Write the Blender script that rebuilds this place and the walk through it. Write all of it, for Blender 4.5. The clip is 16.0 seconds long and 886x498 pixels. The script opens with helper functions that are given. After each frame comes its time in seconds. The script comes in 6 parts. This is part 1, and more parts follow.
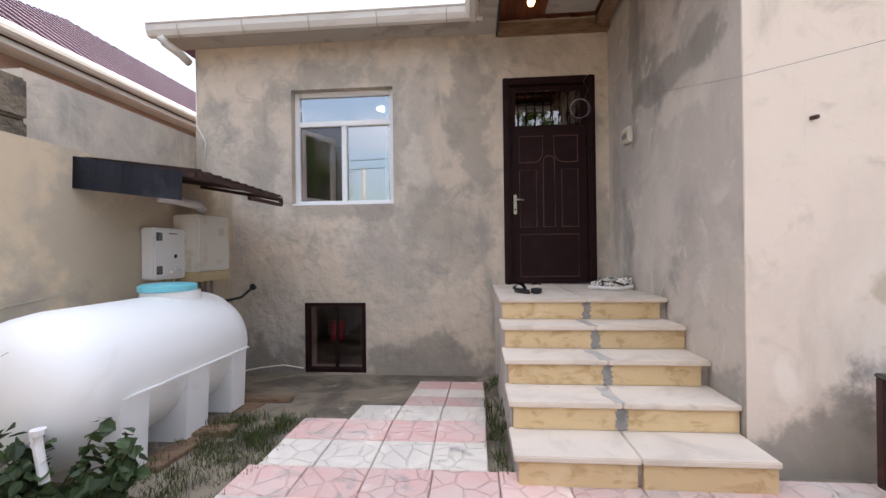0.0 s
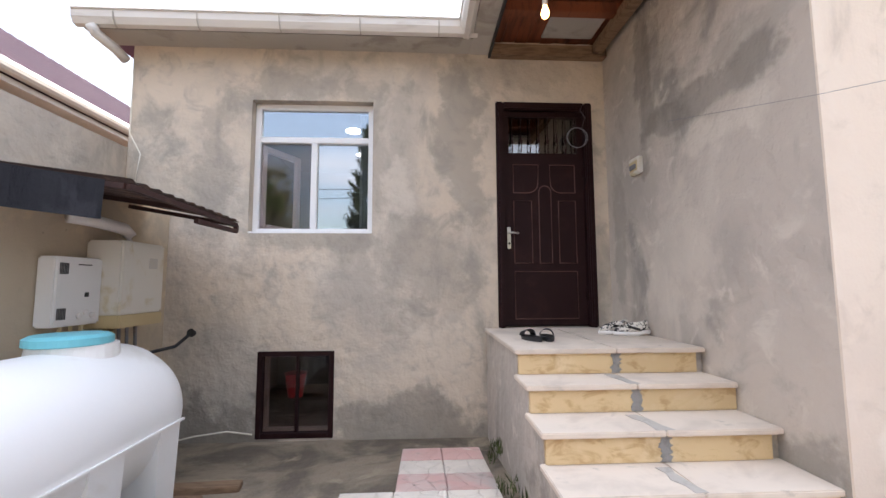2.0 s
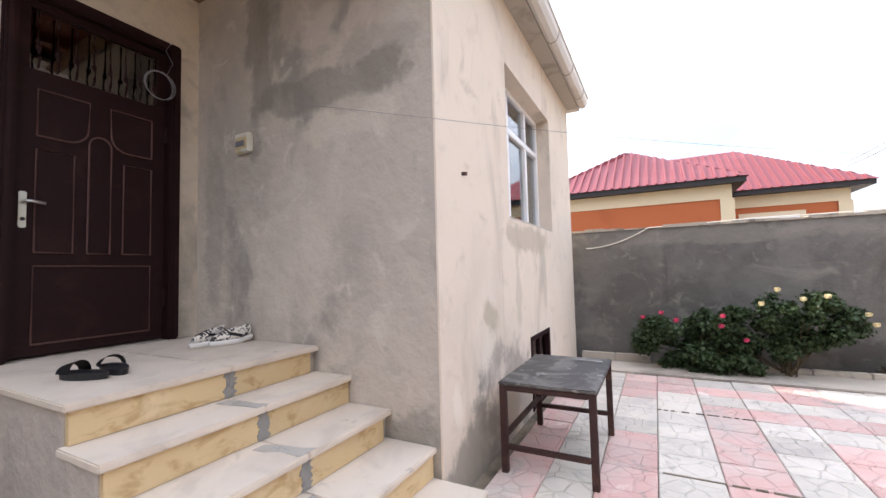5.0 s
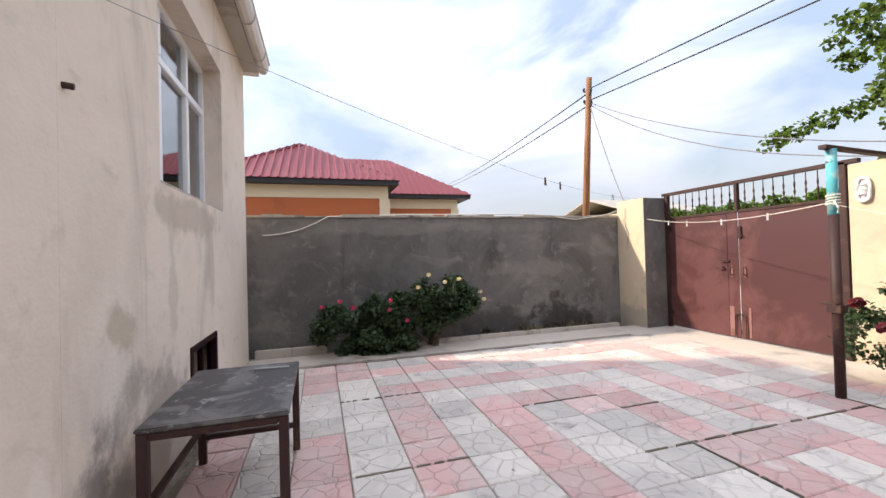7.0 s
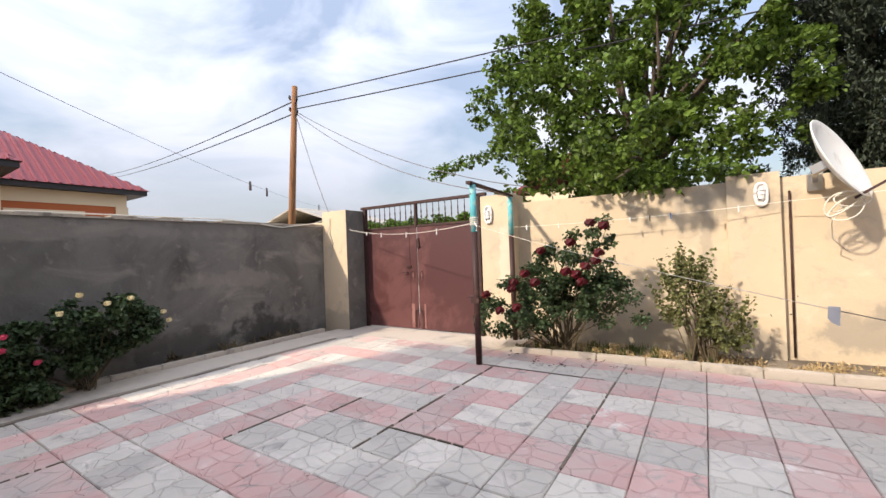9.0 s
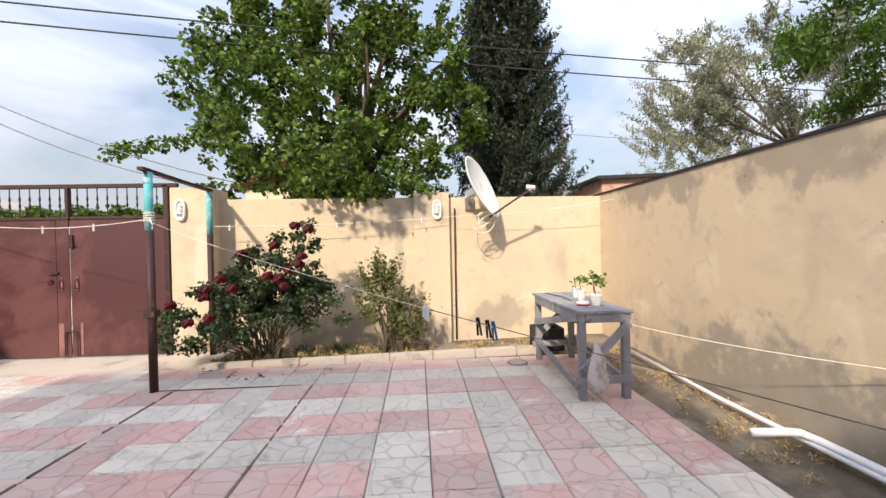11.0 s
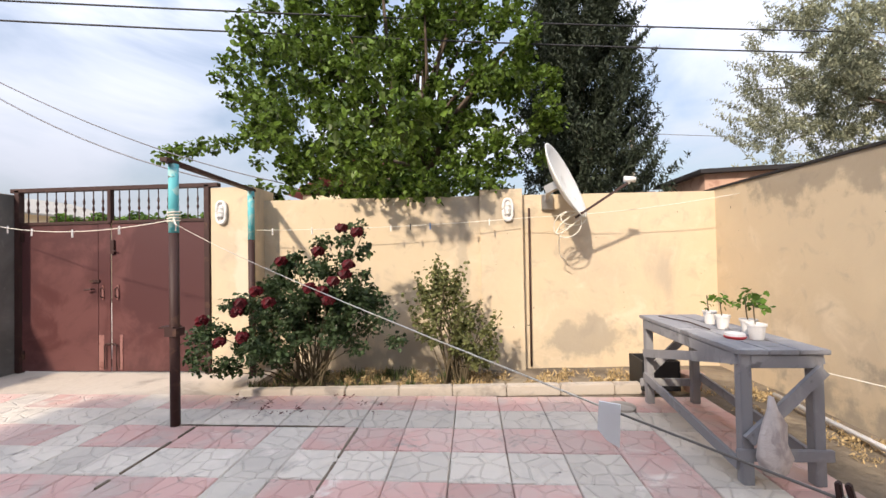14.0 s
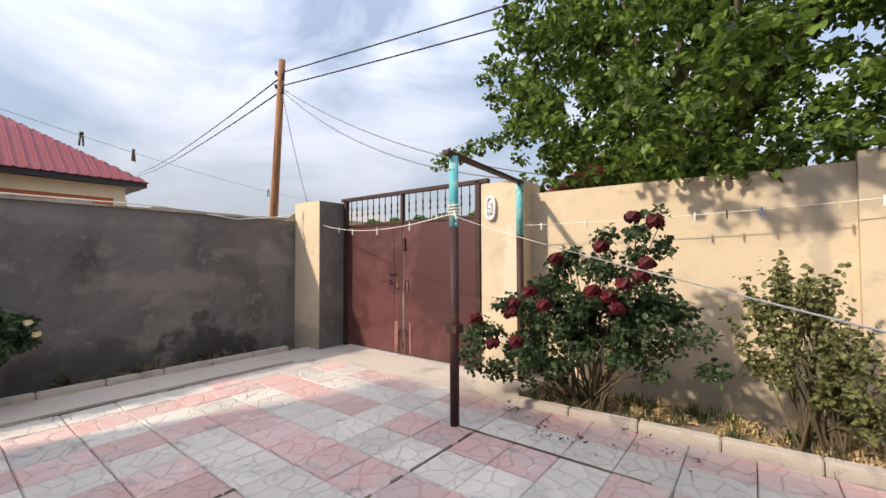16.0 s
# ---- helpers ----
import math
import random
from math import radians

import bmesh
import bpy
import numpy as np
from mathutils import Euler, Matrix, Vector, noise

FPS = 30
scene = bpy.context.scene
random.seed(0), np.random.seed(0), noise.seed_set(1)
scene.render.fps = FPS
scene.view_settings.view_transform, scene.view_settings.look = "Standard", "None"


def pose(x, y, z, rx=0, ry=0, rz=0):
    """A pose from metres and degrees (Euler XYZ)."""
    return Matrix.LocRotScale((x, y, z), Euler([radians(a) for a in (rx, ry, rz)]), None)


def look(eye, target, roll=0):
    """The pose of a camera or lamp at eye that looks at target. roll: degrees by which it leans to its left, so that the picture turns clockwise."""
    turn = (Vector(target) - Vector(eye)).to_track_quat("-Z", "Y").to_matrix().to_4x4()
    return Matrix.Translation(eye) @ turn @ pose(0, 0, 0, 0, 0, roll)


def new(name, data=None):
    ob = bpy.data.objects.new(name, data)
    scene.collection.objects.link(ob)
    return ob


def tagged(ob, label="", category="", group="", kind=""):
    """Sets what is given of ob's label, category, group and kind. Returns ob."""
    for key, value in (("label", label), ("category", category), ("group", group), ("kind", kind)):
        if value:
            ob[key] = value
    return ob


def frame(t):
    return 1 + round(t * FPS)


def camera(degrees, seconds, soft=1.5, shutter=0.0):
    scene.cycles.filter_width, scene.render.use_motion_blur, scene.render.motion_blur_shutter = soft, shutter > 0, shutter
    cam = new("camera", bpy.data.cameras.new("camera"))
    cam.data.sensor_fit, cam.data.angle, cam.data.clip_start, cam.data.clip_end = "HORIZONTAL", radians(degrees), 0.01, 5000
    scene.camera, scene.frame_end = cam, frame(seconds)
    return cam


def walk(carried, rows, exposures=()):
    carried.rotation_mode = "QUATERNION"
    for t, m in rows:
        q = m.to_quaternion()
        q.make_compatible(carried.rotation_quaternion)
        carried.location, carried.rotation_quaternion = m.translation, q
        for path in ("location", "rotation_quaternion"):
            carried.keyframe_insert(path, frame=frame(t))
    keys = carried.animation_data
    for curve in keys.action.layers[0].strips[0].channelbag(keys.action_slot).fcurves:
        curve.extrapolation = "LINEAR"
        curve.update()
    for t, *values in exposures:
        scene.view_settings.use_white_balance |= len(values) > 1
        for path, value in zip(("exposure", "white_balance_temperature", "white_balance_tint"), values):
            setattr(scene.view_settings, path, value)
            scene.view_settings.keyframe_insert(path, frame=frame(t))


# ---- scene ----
cam = camera(95.2, 16.0)
PATH = [
    (0, (0.204, 0.117, 1.157), (0.045, 2.111, 1.164), -0.7),
    (0.5, (0.145, 0.269, 1.144), (0.016, 2.264, 1.198), -0.5),
    (1, (0.076, 0.448, 1.178), (-0.005, 2.444, 1.28), -0.3),
    (1.5, (-0.037, 0.564, 1.18), (-0.047, 2.559, 1.324), -0.2),
    (2, (-0.194, 0.661, 1.19), (-0.095, 2.65, 1.367), -0.2),
    (2.5, (-0.257, 0.777, 1.197), (0.005, 2.75, 1.397), -0.4),
    (3, (-0.317, 0.948, 1.212), (0.161, 2.876, 1.445), -0.5),
    (3.5, (-0.347, 1.069, 1.213), (0.496, 2.867, 1.446), -1.2),
    (4, (-0.394, 1.164, 1.222), (0.848, 2.719, 1.419), -1.6),
    (4.2, (-0.402, 1.193, 1.222), (0.974, 2.634, 1.405), -1.6),
    (6.3, (0.102, 1.53, 1.211), (2.101, 1.483, 1.244), -1.3),
    (6.5, (0.14, 1.542, 1.2), (2.129, 1.333, 1.232), -1.4),
    (7, (0.236, 1.51, 1.193), (2.15, 0.927, 1.222), -1.6),
    (7.5, (0.324, 1.436, 1.207), (2.105, 0.527, 1.24), -1.8),
    (8, (0.353, 1.409, 1.204), (1.955, 0.212, 1.241), -2.0),
    (8.5, (0.337, 1.447, 1.213), (1.707, -0.009, 1.244), -2.2),
    (9, (0.284, 1.521, 1.215), (1.369, -0.159, 1.232), -2.2),
    (9.5, (0.224, 1.536, 1.221), (0.992, -0.31, 1.226), -2.1),
    (10, (0.147, 1.493, 1.223), (0.595, -0.457, 1.216), -2.1),
    (10.2, (0.117, 1.475, 1.225), (0.427, -0.501, 1.213), -1.9),
    (12.3, (-0.07, 1.135, 1.229), (-0.442, -0.83, 1.216), -1.2),
    (12.5, (-0.045, 1.092, 1.228), (-0.381, -0.88, 1.22), -1.3),
    (13, (-0.016, 0.903, 1.214), (-0.214, -1.087, 1.222), -1.2),
    (13.5, (0.03, 0.697, 1.221), (-0.008, -1.302, 1.245), -1.2),
    (14, (0.158, 0.528, 1.213), (0.3, -1.467, 1.246), -1.1),
    (14.5, (0.259, 0.382, 1.208), (0.609, -1.587, 1.248), -1.0),
    (15, (0.342, 0.206, 1.195), (0.936, -1.703, 1.242), -0.9),
    (15.5, (0.454, 0.1, 1.189), (1.34, -1.693, 1.236), -0.6),
    (16, (0.639, 0.042, 1.183), (1.859, -1.541, 1.236), -0.2),
]
walk(cam, [(t, look(eye, target, roll)) for t, eye, target, roll in PATH],
     exposures=[(t, e, 6700, 15) for t, e in ((0, 1.2), (2.0, 1.42), (3.5, 1.68), (4.2, 1.55), (6.3, 0.78), (7.5, 0.52), (10, 0.38), (12.5, 0.42), (16, 0.24))])

# ---- world, sun and exposure ----
SUN_EL, SUN_AZ = 33.5, 23.0
world = bpy.data.worlds.new("sky")
scene.world = world
world.use_nodes = True
wn, wl = world.node_tree.nodes, world.node_tree.links
wn.clear()
w_out = wn.new("ShaderNodeOutputWorld")
w_bg = wn.new("ShaderNodeBackground")
w_sky = wn.new("ShaderNodeTexSky")
w_sky.sky_type, w_sky.sun_disc = "NISHITA", False
w_sky.sun_elevation, w_sky.sun_rotation = radians(SUN_EL), radians(SUN_AZ)
w_sky.dust_density, w_sky.air_density = 1.0, 1.2
w_co = wn.new("ShaderNodeTexCoord")
w_map = wn.new("ShaderNodeMapping")
w_map.inputs["Scale"].default_value = (1.0, 1.0, 2.6)
w_noise = wn.new("ShaderNodeTexNoise")
w_noise.inputs["Scale"].default_value, w_noise.inputs["Detail"].default_value = 2.1, 7
w_noise.inputs["Roughness"].default_value, w_noise.inputs["Distortion"].default_value = 0.52, 0.5
w_ramp = wn.new("ShaderNodeMapRange")
w_ramp.inputs["From Min"].default_value, w_ramp.inputs["From Max"].default_value = 0.38, 0.62
w_ramp.inputs["To Min"].default_value, w_ramp.inputs["To Max"].default_value = 0.22, 0.95
w_mix = wn.new("ShaderNodeMix")
w_mix.data_type = "RGBA"
w_mix.inputs[7].default_value = (6.0, 6.55, 7.5, 1)
wl.new(w_co.outputs["Generated"], w_map.inputs["Vector"])
wl.new(w_map.outputs["Vector"], w_noise.inputs["Vector"])
wl.new(w_noise.outputs["Fac"], w_ramp.inputs["Value"])
wl.new(w_ramp.outputs["Result"], w_mix.inputs[0])
wl.new(w_sky.outputs["Color"], w_mix.inputs[6])
# a thin overcast is brighter overhead than at the horizon
w_sep = wn.new("ShaderNodeSeparateXYZ")
wl.new(w_co.outputs["Generated"], w_sep.inputs[0])
w_up = wn.new("ShaderNodeMapRange")
w_up.inputs["To Min"].default_value, w_up.inputs["To Max"].default_value = 0.43, 1.8
wl.new(w_sep.outputs["Z"], w_up.inputs["Value"])
w_mul = wn.new("ShaderNodeVectorMath")
w_mul.operation = "SCALE"
wl.new(w_mix.outputs[2], w_mul.inputs[0])
wl.new(w_up.outputs["Result"], w_mul.inputs["Scale"])
wl.new(w_mul.outputs["Vector"], w_bg.inputs["Color"])
w_bg.inputs["Strength"].default_value = 0.15
wl.new(w_bg.outputs["Background"], w_out.inputs["Surface"])

sun = new("sun", bpy.data.lights.new("sun", "SUN"))
sun.data.energy, sun.data.angle, sun.data.color = 3.8, radians(2.2), (1.0, 0.90, 0.74)
sun_dir = Vector((math.sin(radians(SUN_AZ)) * math.cos(radians(SUN_EL)), math.cos(radians(SUN_AZ)) * math.cos(radians(SUN_EL)), math.sin(radians(SUN_EL))))
sun.matrix_world = look(sun_dir * 30, (0, 0, 0))

# ---- materials ----


def material(name, base, rough=0.85, layers=(), bump=(), metal=0.0, spec=0.35, rand=0.0, island=0.0, trans=0.0, blotches=()):
    """layers: (colour, noise scale, detail, low, high, stretch, offset); bump: (scale, strength, distance); stains: (centre, radii, colour, strength)."""
    m = bpy.data.materials.new(name)
    m.use_nodes = True
    n, l = m.node_tree.nodes, m.node_tree.links
    b = n["Principled BSDF"]
    b.inputs["Roughness"].default_value = rough
    b.inputs["Metallic"].default_value = metal
    b.inputs["Specular IOR Level"].default_value = spec
    co = n.new("ShaderNodeNewGeometry")
    col = n.new("ShaderNodeRGB")
    col.outputs[0].default_value = (*base, 1)
    cur = col.outputs[0]
    for i, (c, sc, det, lo, hi, stretch, off) in enumerate(layers):
        mp = n.new("ShaderNodeMapping")
        mp.inputs["Scale"].default_value = stretch
        mp.inputs["Location"].default_value = (off, off * 0.7, off * 1.3)
        l.new(co.outputs["Position"], mp.inputs["Vector"])
        t = n.new("ShaderNodeTexNoise")
        t.inputs["Scale"].default_value, t.inputs["Detail"].default_value = sc, det
        t.inputs["Roughness"].default_value, t.inputs["Distortion"].default_value = 0.6, 0.6
        l.new(mp.outputs["Vector"], t.inputs["Vector"])
        r = n.new("ShaderNodeMapRange")
        r.interpolation_type = "SMOOTHSTEP"
        r.inputs["From Min"].default_value, r.inputs["From Max"].default_value = lo, hi
        l.new(t.outputs["Fac"], r.inputs["Value"])
        x = n.new("ShaderNodeMix")
        x.data_type = "RGBA"
        x.inputs[7].default_value = (*c, 1)
        l.new(r.outputs["Result"], x.inputs[0])
        l.new(cur, x.inputs[6])
        cur = x.outputs[2]
    if blotches:
        wob = n.new("ShaderNodeTexNoise")
        wob.inputs["Scale"].default_value, wob.inputs["Detail"].default_value, wob.inputs["Roughness"].default_value = 3.2, 8, 0.62
        l.new(co.outputs["Position"], wob.inputs["Vector"])
    for c, rad, shade, power in blotches:
        mp = n.new("ShaderNodeMapping")
        mp.vector_type = "TEXTURE"
        mp.inputs["Location"].default_value, mp.inputs["Scale"].default_value = c, rad
        l.new(co.outputs["Position"], mp.inputs["Vector"])
        ln = n.new("ShaderNodeVectorMath")
        ln.operation = "LENGTH"
        l.new(mp.outputs["Vector"], ln.inputs[0])
        ad = n.new("ShaderNodeMath")
        ad.operation = "MULTIPLY_ADD"
        ad.inputs[1].default_value = 2.6
        l.new(wob.outputs["Fac"], ad.inputs[0])
        l.new(ln.outputs["Value"], ad.inputs[2])
        r = n.new("ShaderNodeMapRange")
        r.interpolation_type = "SMOOTHSTEP"
        r.inputs["From Min"].default_value, r.inputs["From Max"].default_value = 1.85, 2.3
        r.inputs["To Min"].default_value, r.inputs["To Max"].default_value = power, 0.0
        l.new(ad.outputs[0], r.inputs["Value"])
        x = n.new("ShaderNodeMix")
        x.data_type = "RGBA"
        x.inputs[7].default_value = (*shade, 1)
        l.new(r.outputs["Result"], x.inputs[0])
        l.new(cur, x.inputs[6])
        cur = x.outputs[2]
    if rand or island:
        src = n.new("ShaderNodeObjectInfo").outputs["Random"] if rand else co.outputs["Random Per Island"]
        hsv = n.new("ShaderNodeHueSaturation")
        a = rand or island
        r = n.new("ShaderNodeMapRange")
        r.inputs["To Min"].default_value, r.inputs["To Max"].default_value = 1 - a, 1 + a
        l.new(src, r.inputs["Value"])
        l.new(r.outputs["Result"], hsv.inputs["Value"])
        l.new(cur, hsv.inputs["Color"])
        cur = hsv.outputs["Color"]
    l.new(cur, b.inputs["Base Color"])
    nrm = None
    for sc, st, dist in bump:
        t = n.new("ShaderNodeTexNoise")
        t.inputs["Scale"].default_value, t.inputs["Detail"].default_value = sc, 6
        l.new(co.outputs["Position"], t.inputs["Vector"])
        bp = n.new("ShaderNodeBump")
        bp.inputs["Strength"].default_value, bp.inputs["Distance"].default_value = st, dist
        l.new(t.outputs["Fac"], bp.inputs["Height"])
        if nrm:
            l.new(nrm, bp.inputs["Normal"])
        nrm = bp.outputs["Normal"]
    if nrm:
        l.new(nrm, b.inputs["Normal"])
    if trans:
        tr = n.new("ShaderNodeBsdfTranslucent")
        l.new(cur, tr.inputs["Color"])
        mx = n.new("ShaderNodeMixShader")
        mx.inputs[0].default_value = trans
        l.new(b.outputs[0], mx.inputs[1])
        l.new(tr.outputs[0], mx.inputs[2])
        l.new(mx.outputs[0], n["Material Output"].inputs["Surface"])
    return m


ONE = (1, 1, 1)
TALL = (1, 1, 0.35)
GREY_STAIN, WET_STAIN, PALE_STAIN = (0.29, 0.262, 0.225), (0.21, 0.19, 0.165), (0.66, 0.59, 0.50)
M_FACADE = material("grey_plaster", (0.61, 0.52, 0.415), 0.92, [
    ((0.45, 0.40, 0.338), 0.8, 6, 0.40, 0.64, ONE, 3.0), ((0.35, 0.316, 0.268), 1.7, 9, 0.52, 0.68, (1, 1, 0.6), 11.0),
    ((0.64, 0.57, 0.475), 2.1, 9, 0.50, 0.74, (1, 1, 0.7), 5.0), ((0.37, 0.333, 0.285), 4.5, 11, 0.49, 0.78, (1, 1, 1.2), 15.0), ((0.20, 0.18, 0.155), 15.0, 3, 0.755, 0.775, ONE, 2.0)],
    [(3.0, 0.45, 0.05), (11, 0.55, 0.03), (45, 0.3, 0.008)],
    blotches=[((0.15, 4.47, 2.5), (0.30, 2, 1.0), GREY_STAIN, 0.6), ((-0.15, 4.47, 1.3), (0.5, 2, 0.7), GREY_STAIN, 0.4), ((-2.15, 4.47, 2.2), (0.25, 2, 0.8), GREY_STAIN, 0.45),
            ((-1.2, 4.47, 1.62), (0.75, 2, 0.16), GREY_STAIN, 0.55), ((-1.2, 4.47, 3.1), (0.75, 2, 0.2), GREY_STAIN, 0.5), ((-0.45, 4.47, 2.1), (0.22, 2, 0.35), PALE_STAIN, 0.6),
            ((-0.3, 4.47, -0.15), (0.9, 2, 0.42), WET_STAIN, 0.6), ((-2.2, 4.47, -0.1), (0.8, 2, 0.42), WET_STAIN, 0.75), ((0.7, 4.47, 3.3), (0.7, 2, 0.25), GREY_STAIN, 0.35)])
M_SIDE = material("streaked_plaster", (0.50, 0.438, 0.375), 0.92, [
    ((0.40, 0.355, 0.31), 0.9, 6, 0.42, 0.62, (1, 1, 0.6), 1.0), ((0.55, 0.49, 0.42), 1.6, 9, 0.52, 0.72, TALL, 8.0),
    ((0.30, 0.272, 0.24), 1.8, 10, 0.52, 0.66, (1, 1, 0.5), 21.0), ((0.57, 0.51, 0.44), 5.0, 10, 0.54, 0.72, ONE, 4.0)], [(3.0, 0.45, 0.05), (11, 0.55, 0.03), (45, 0.3, 0.008)],
    blotches=[((1.61, 3.1, 2.42), (2, 0.85, 0.14), WET_STAIN, 0.6), ((1.61, 2.75, 2.55), (2, 0.35, 0.22), WET_STAIN, 0.3), ((1.61, 3.75, 2.9), (2, 0.16, 0.9), WET_STAIN, 0.6), ((1.61, 4.25, 1.5), (2, 0.14, 1.1), GREY_STAIN, 0.5),
            ((1.61, 3.0, 2.15), (2, 0.5, 0.13), PALE_STAIN, 0.5), ((1.61, 2.55, 0.15), (2, 0.7, 0.45), WET_STAIN, 0.6), ((1.61, 3.5, 1.4), (2, 0.5, 0.5), PALE_STAIN, 0.3)])
M_WING = material("pale_plaster", (0.75, 0.65, 0.54), 0.92, [
    ((0.68, 0.588, 0.49), 0.9, 6, 0.42, 0.68, ONE, 4.0), ((0.50, 0.43, 0.355), 1.5, 9, 0.54, 0.72, TALL, 17.0),
    ((0.76, 0.68, 0.585), 2.4, 8, 0.52, 0.74, TALL, 9.0), ((0.56, 0.48, 0.395), 4.5, 11, 0.53, 0.80, ONE, 29.0)], [(3.5, 0.3, 0.04), (70, 0.2, 0.006)],
    blotches=[((1.95, 2.35, 0.0), (0.75, 2, 0.42), WET_STAIN, 0.7), ((2.75, 2.35, 0.2), (0.6, 2, 0.55), WET_STAIN, 0.55), ((2.35, 2.35, 0.92), (0.22, 2, 0.12), (0.42, 0.36, 0.24), 0.6),
            ((3.4, 2.35, 1.5), (0.9, 2, 0.16), (0.44, 0.37, 0.28), 0.6), ((3.0, 2.35, 1.1), (0.10, 2, 0.55), (0.50, 0.43, 0.34), 0.5), ((3.9, 2.35, 1.2), (0.10, 2, 0.5), (0.50, 0.43, 0.34), 0.5),
            ((1.8, 2.35, 0.45), (0.10, 2, 0.22), (0.78, 0.70, 0.61), 0.6)])
M_PAPER = material("thin_white_paper", (0.86, 0.86, 0.86), 0.8, trans=0.35)
GREY_BROWN, DARK_BROWN = (0.30, 0.265, 0.215), (0.22, 0.19, 0.155)
M_BEIGE = material("beige_render", (0.62, 0.50, 0.345), 0.92, [
    ((0.55, 0.45, 0.325), 0.8, 5, 0.42, 0.68, ONE, 7.0), ((0.46, 0.385, 0.295), 1.3, 9, 0.56, 0.72, TALL, 14.0),
    ((0.68, 0.565, 0.415), 2.6, 8, 0.53, 0.74, ONE, 3.0), ((0.49, 0.405, 0.30), 5.0, 10, 0.54, 0.74, ONE, 23.0), ((0.14, 0.12, 0.10), 16.0, 2, 0.755, 0.77, ONE, 31.0)], [(4, 0.3, 0.04), (70, 0.2, 0.006)],
    # grey-brown blotches, mostly along the feet of the beige walls and pillars
    blotches=[((-2.52, 1.6, -0.05), (2, 3.0, 1.05), GREY_BROWN, 0.9), ((-2.52, -1.3, -0.1), (2, 2.0, 0.72), GREY_BROWN, 0.8), ((-2.52, 0.6, 0.10), (2, 1.1, 0.12), (0.64, 0.54, 0.41), 0.7),
            # darker brown blotches just below the west wall's top
            ((-2.52, -2.9, 1.88), (2, 1.0, 0.34), DARK_BROWN, 0.6), ((-2.52, -1.2, 1.90), (2, 0.7, 0.42), DARK_BROWN, 0.6), ((-2.52, 0.3, 1.90), (2, 1.1, 0.32), DARK_BROWN, 0.5), ((-2.52, -2.2, 1.55), (2, 0.10, 0.3), GREY_BROWN, 0.4),
            ((-1.15, -4.0, 0.30), (0.55, 2, 0.26), GREY_BROWN, 0.65), ((0.6, -4.0, 0.05), (1.2, 2, 0.3), GREY_BROWN, 0.6), ((0.0, -4.0, 1.75), (0.45, 2, 0.35), GREY_BROWN, 0.55), ((0.25, -4.0, 1.2), (0.08, 2, 0.6), GREY_BROWN, 0.4),
            # the entry at y 3.4 is shade by the canopy put into the colour
            ((5.45, -3.2, 0.0), (0.5, 2, 0.45), GREY_BROWN, 0.6), ((2.7, -3.6, 0.0), (0.5, 2, 0.5), GREY_BROWN, 0.45), ((-2.52, 3.4, 1.0), (2, 1.5, 1.3), (0.40, 0.345, 0.27), 0.65), ((2.6, -3.6, 1.1), (0.12, 2, 0.6), (0.70, 0.62, 0.50), 0.5)])
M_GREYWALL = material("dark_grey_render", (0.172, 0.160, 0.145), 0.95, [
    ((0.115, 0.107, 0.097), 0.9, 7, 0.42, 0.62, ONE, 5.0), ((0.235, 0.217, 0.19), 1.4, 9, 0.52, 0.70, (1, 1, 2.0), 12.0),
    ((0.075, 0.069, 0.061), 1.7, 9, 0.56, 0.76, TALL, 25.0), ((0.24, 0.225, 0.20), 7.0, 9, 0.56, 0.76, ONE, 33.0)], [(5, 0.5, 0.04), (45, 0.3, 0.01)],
    blotches=[((5.8, -2.1, 0.1), (2, 0.55, 0.5), (0.04, 0.037, 0.033), 0.8), ((5.8, -0.9, 0.1), (2, 0.8, 0.3), (0.05, 0.047, 0.042), 0.6), ((5.8, -1.6, 0.95), (2, 0.9, 0.14), (0.26, 0.235, 0.20), 0.5), ((5.8, 0.5, 1.6), (2, 2.5, 0.12), (0.25, 0.23, 0.20), 0.5)])
M_COPING = material("coping_mortar", (0.42, 0.37, 0.30), 0.95, [((0.20, 0.18, 0.15), 5.0, 6, 0.5, 0.65, ONE, 1.0)], [(20, 0.8, 0.03)])
M_SOIL = material("soil", (0.25, 0.205, 0.15), 0.97, [
    ((0.13, 0.105, 0.08), 1.6, 6, 0.42, 0.6, ONE, 2.0), ((0.30, 0.25, 0.18), 3.0, 8, 0.56, 0.68, ONE, 8.0)], [(12, 0.8, 0.05), (70, 0.5, 0.015)])
M_CONCRETE = material("worn_concrete", (0.56, 0.49, 0.41), 0.93, [
    ((0.35, 0.305, 0.26), 1.4, 6, 0.45, 0.65, ONE, 2.0), ((0.54, 0.46, 0.38), 3.2, 7, 0.55, 0.7, ONE, 8.0)], [(14, 0.35, 0.02), (90, 0.25, 0.005)])
M_KERB = material("kerb_concrete", (0.50, 0.44, 0.37), 0.93, [((0.34, 0.30, 0.26), 5, 6, 0.5, 0.68, ONE, 2.0)], [(30, 0.4, 0.01)])
M_JOINT = material("grey_mortar", (0.27, 0.26, 0.25), 0.95, [((0.19, 0.185, 0.175), 12, 5, 0.45, 0.65, ONE, 0.0)], [(40, 0.6, 0.01)])
M_SMEAR = material("pale_mortar_smear", (0.44, 0.405, 0.36), 0.95, [((0.34, 0.315, 0.285), 12, 6, 0.45, 0.68, ONE, 0.0)], [(40, 0.5, 0.008)])
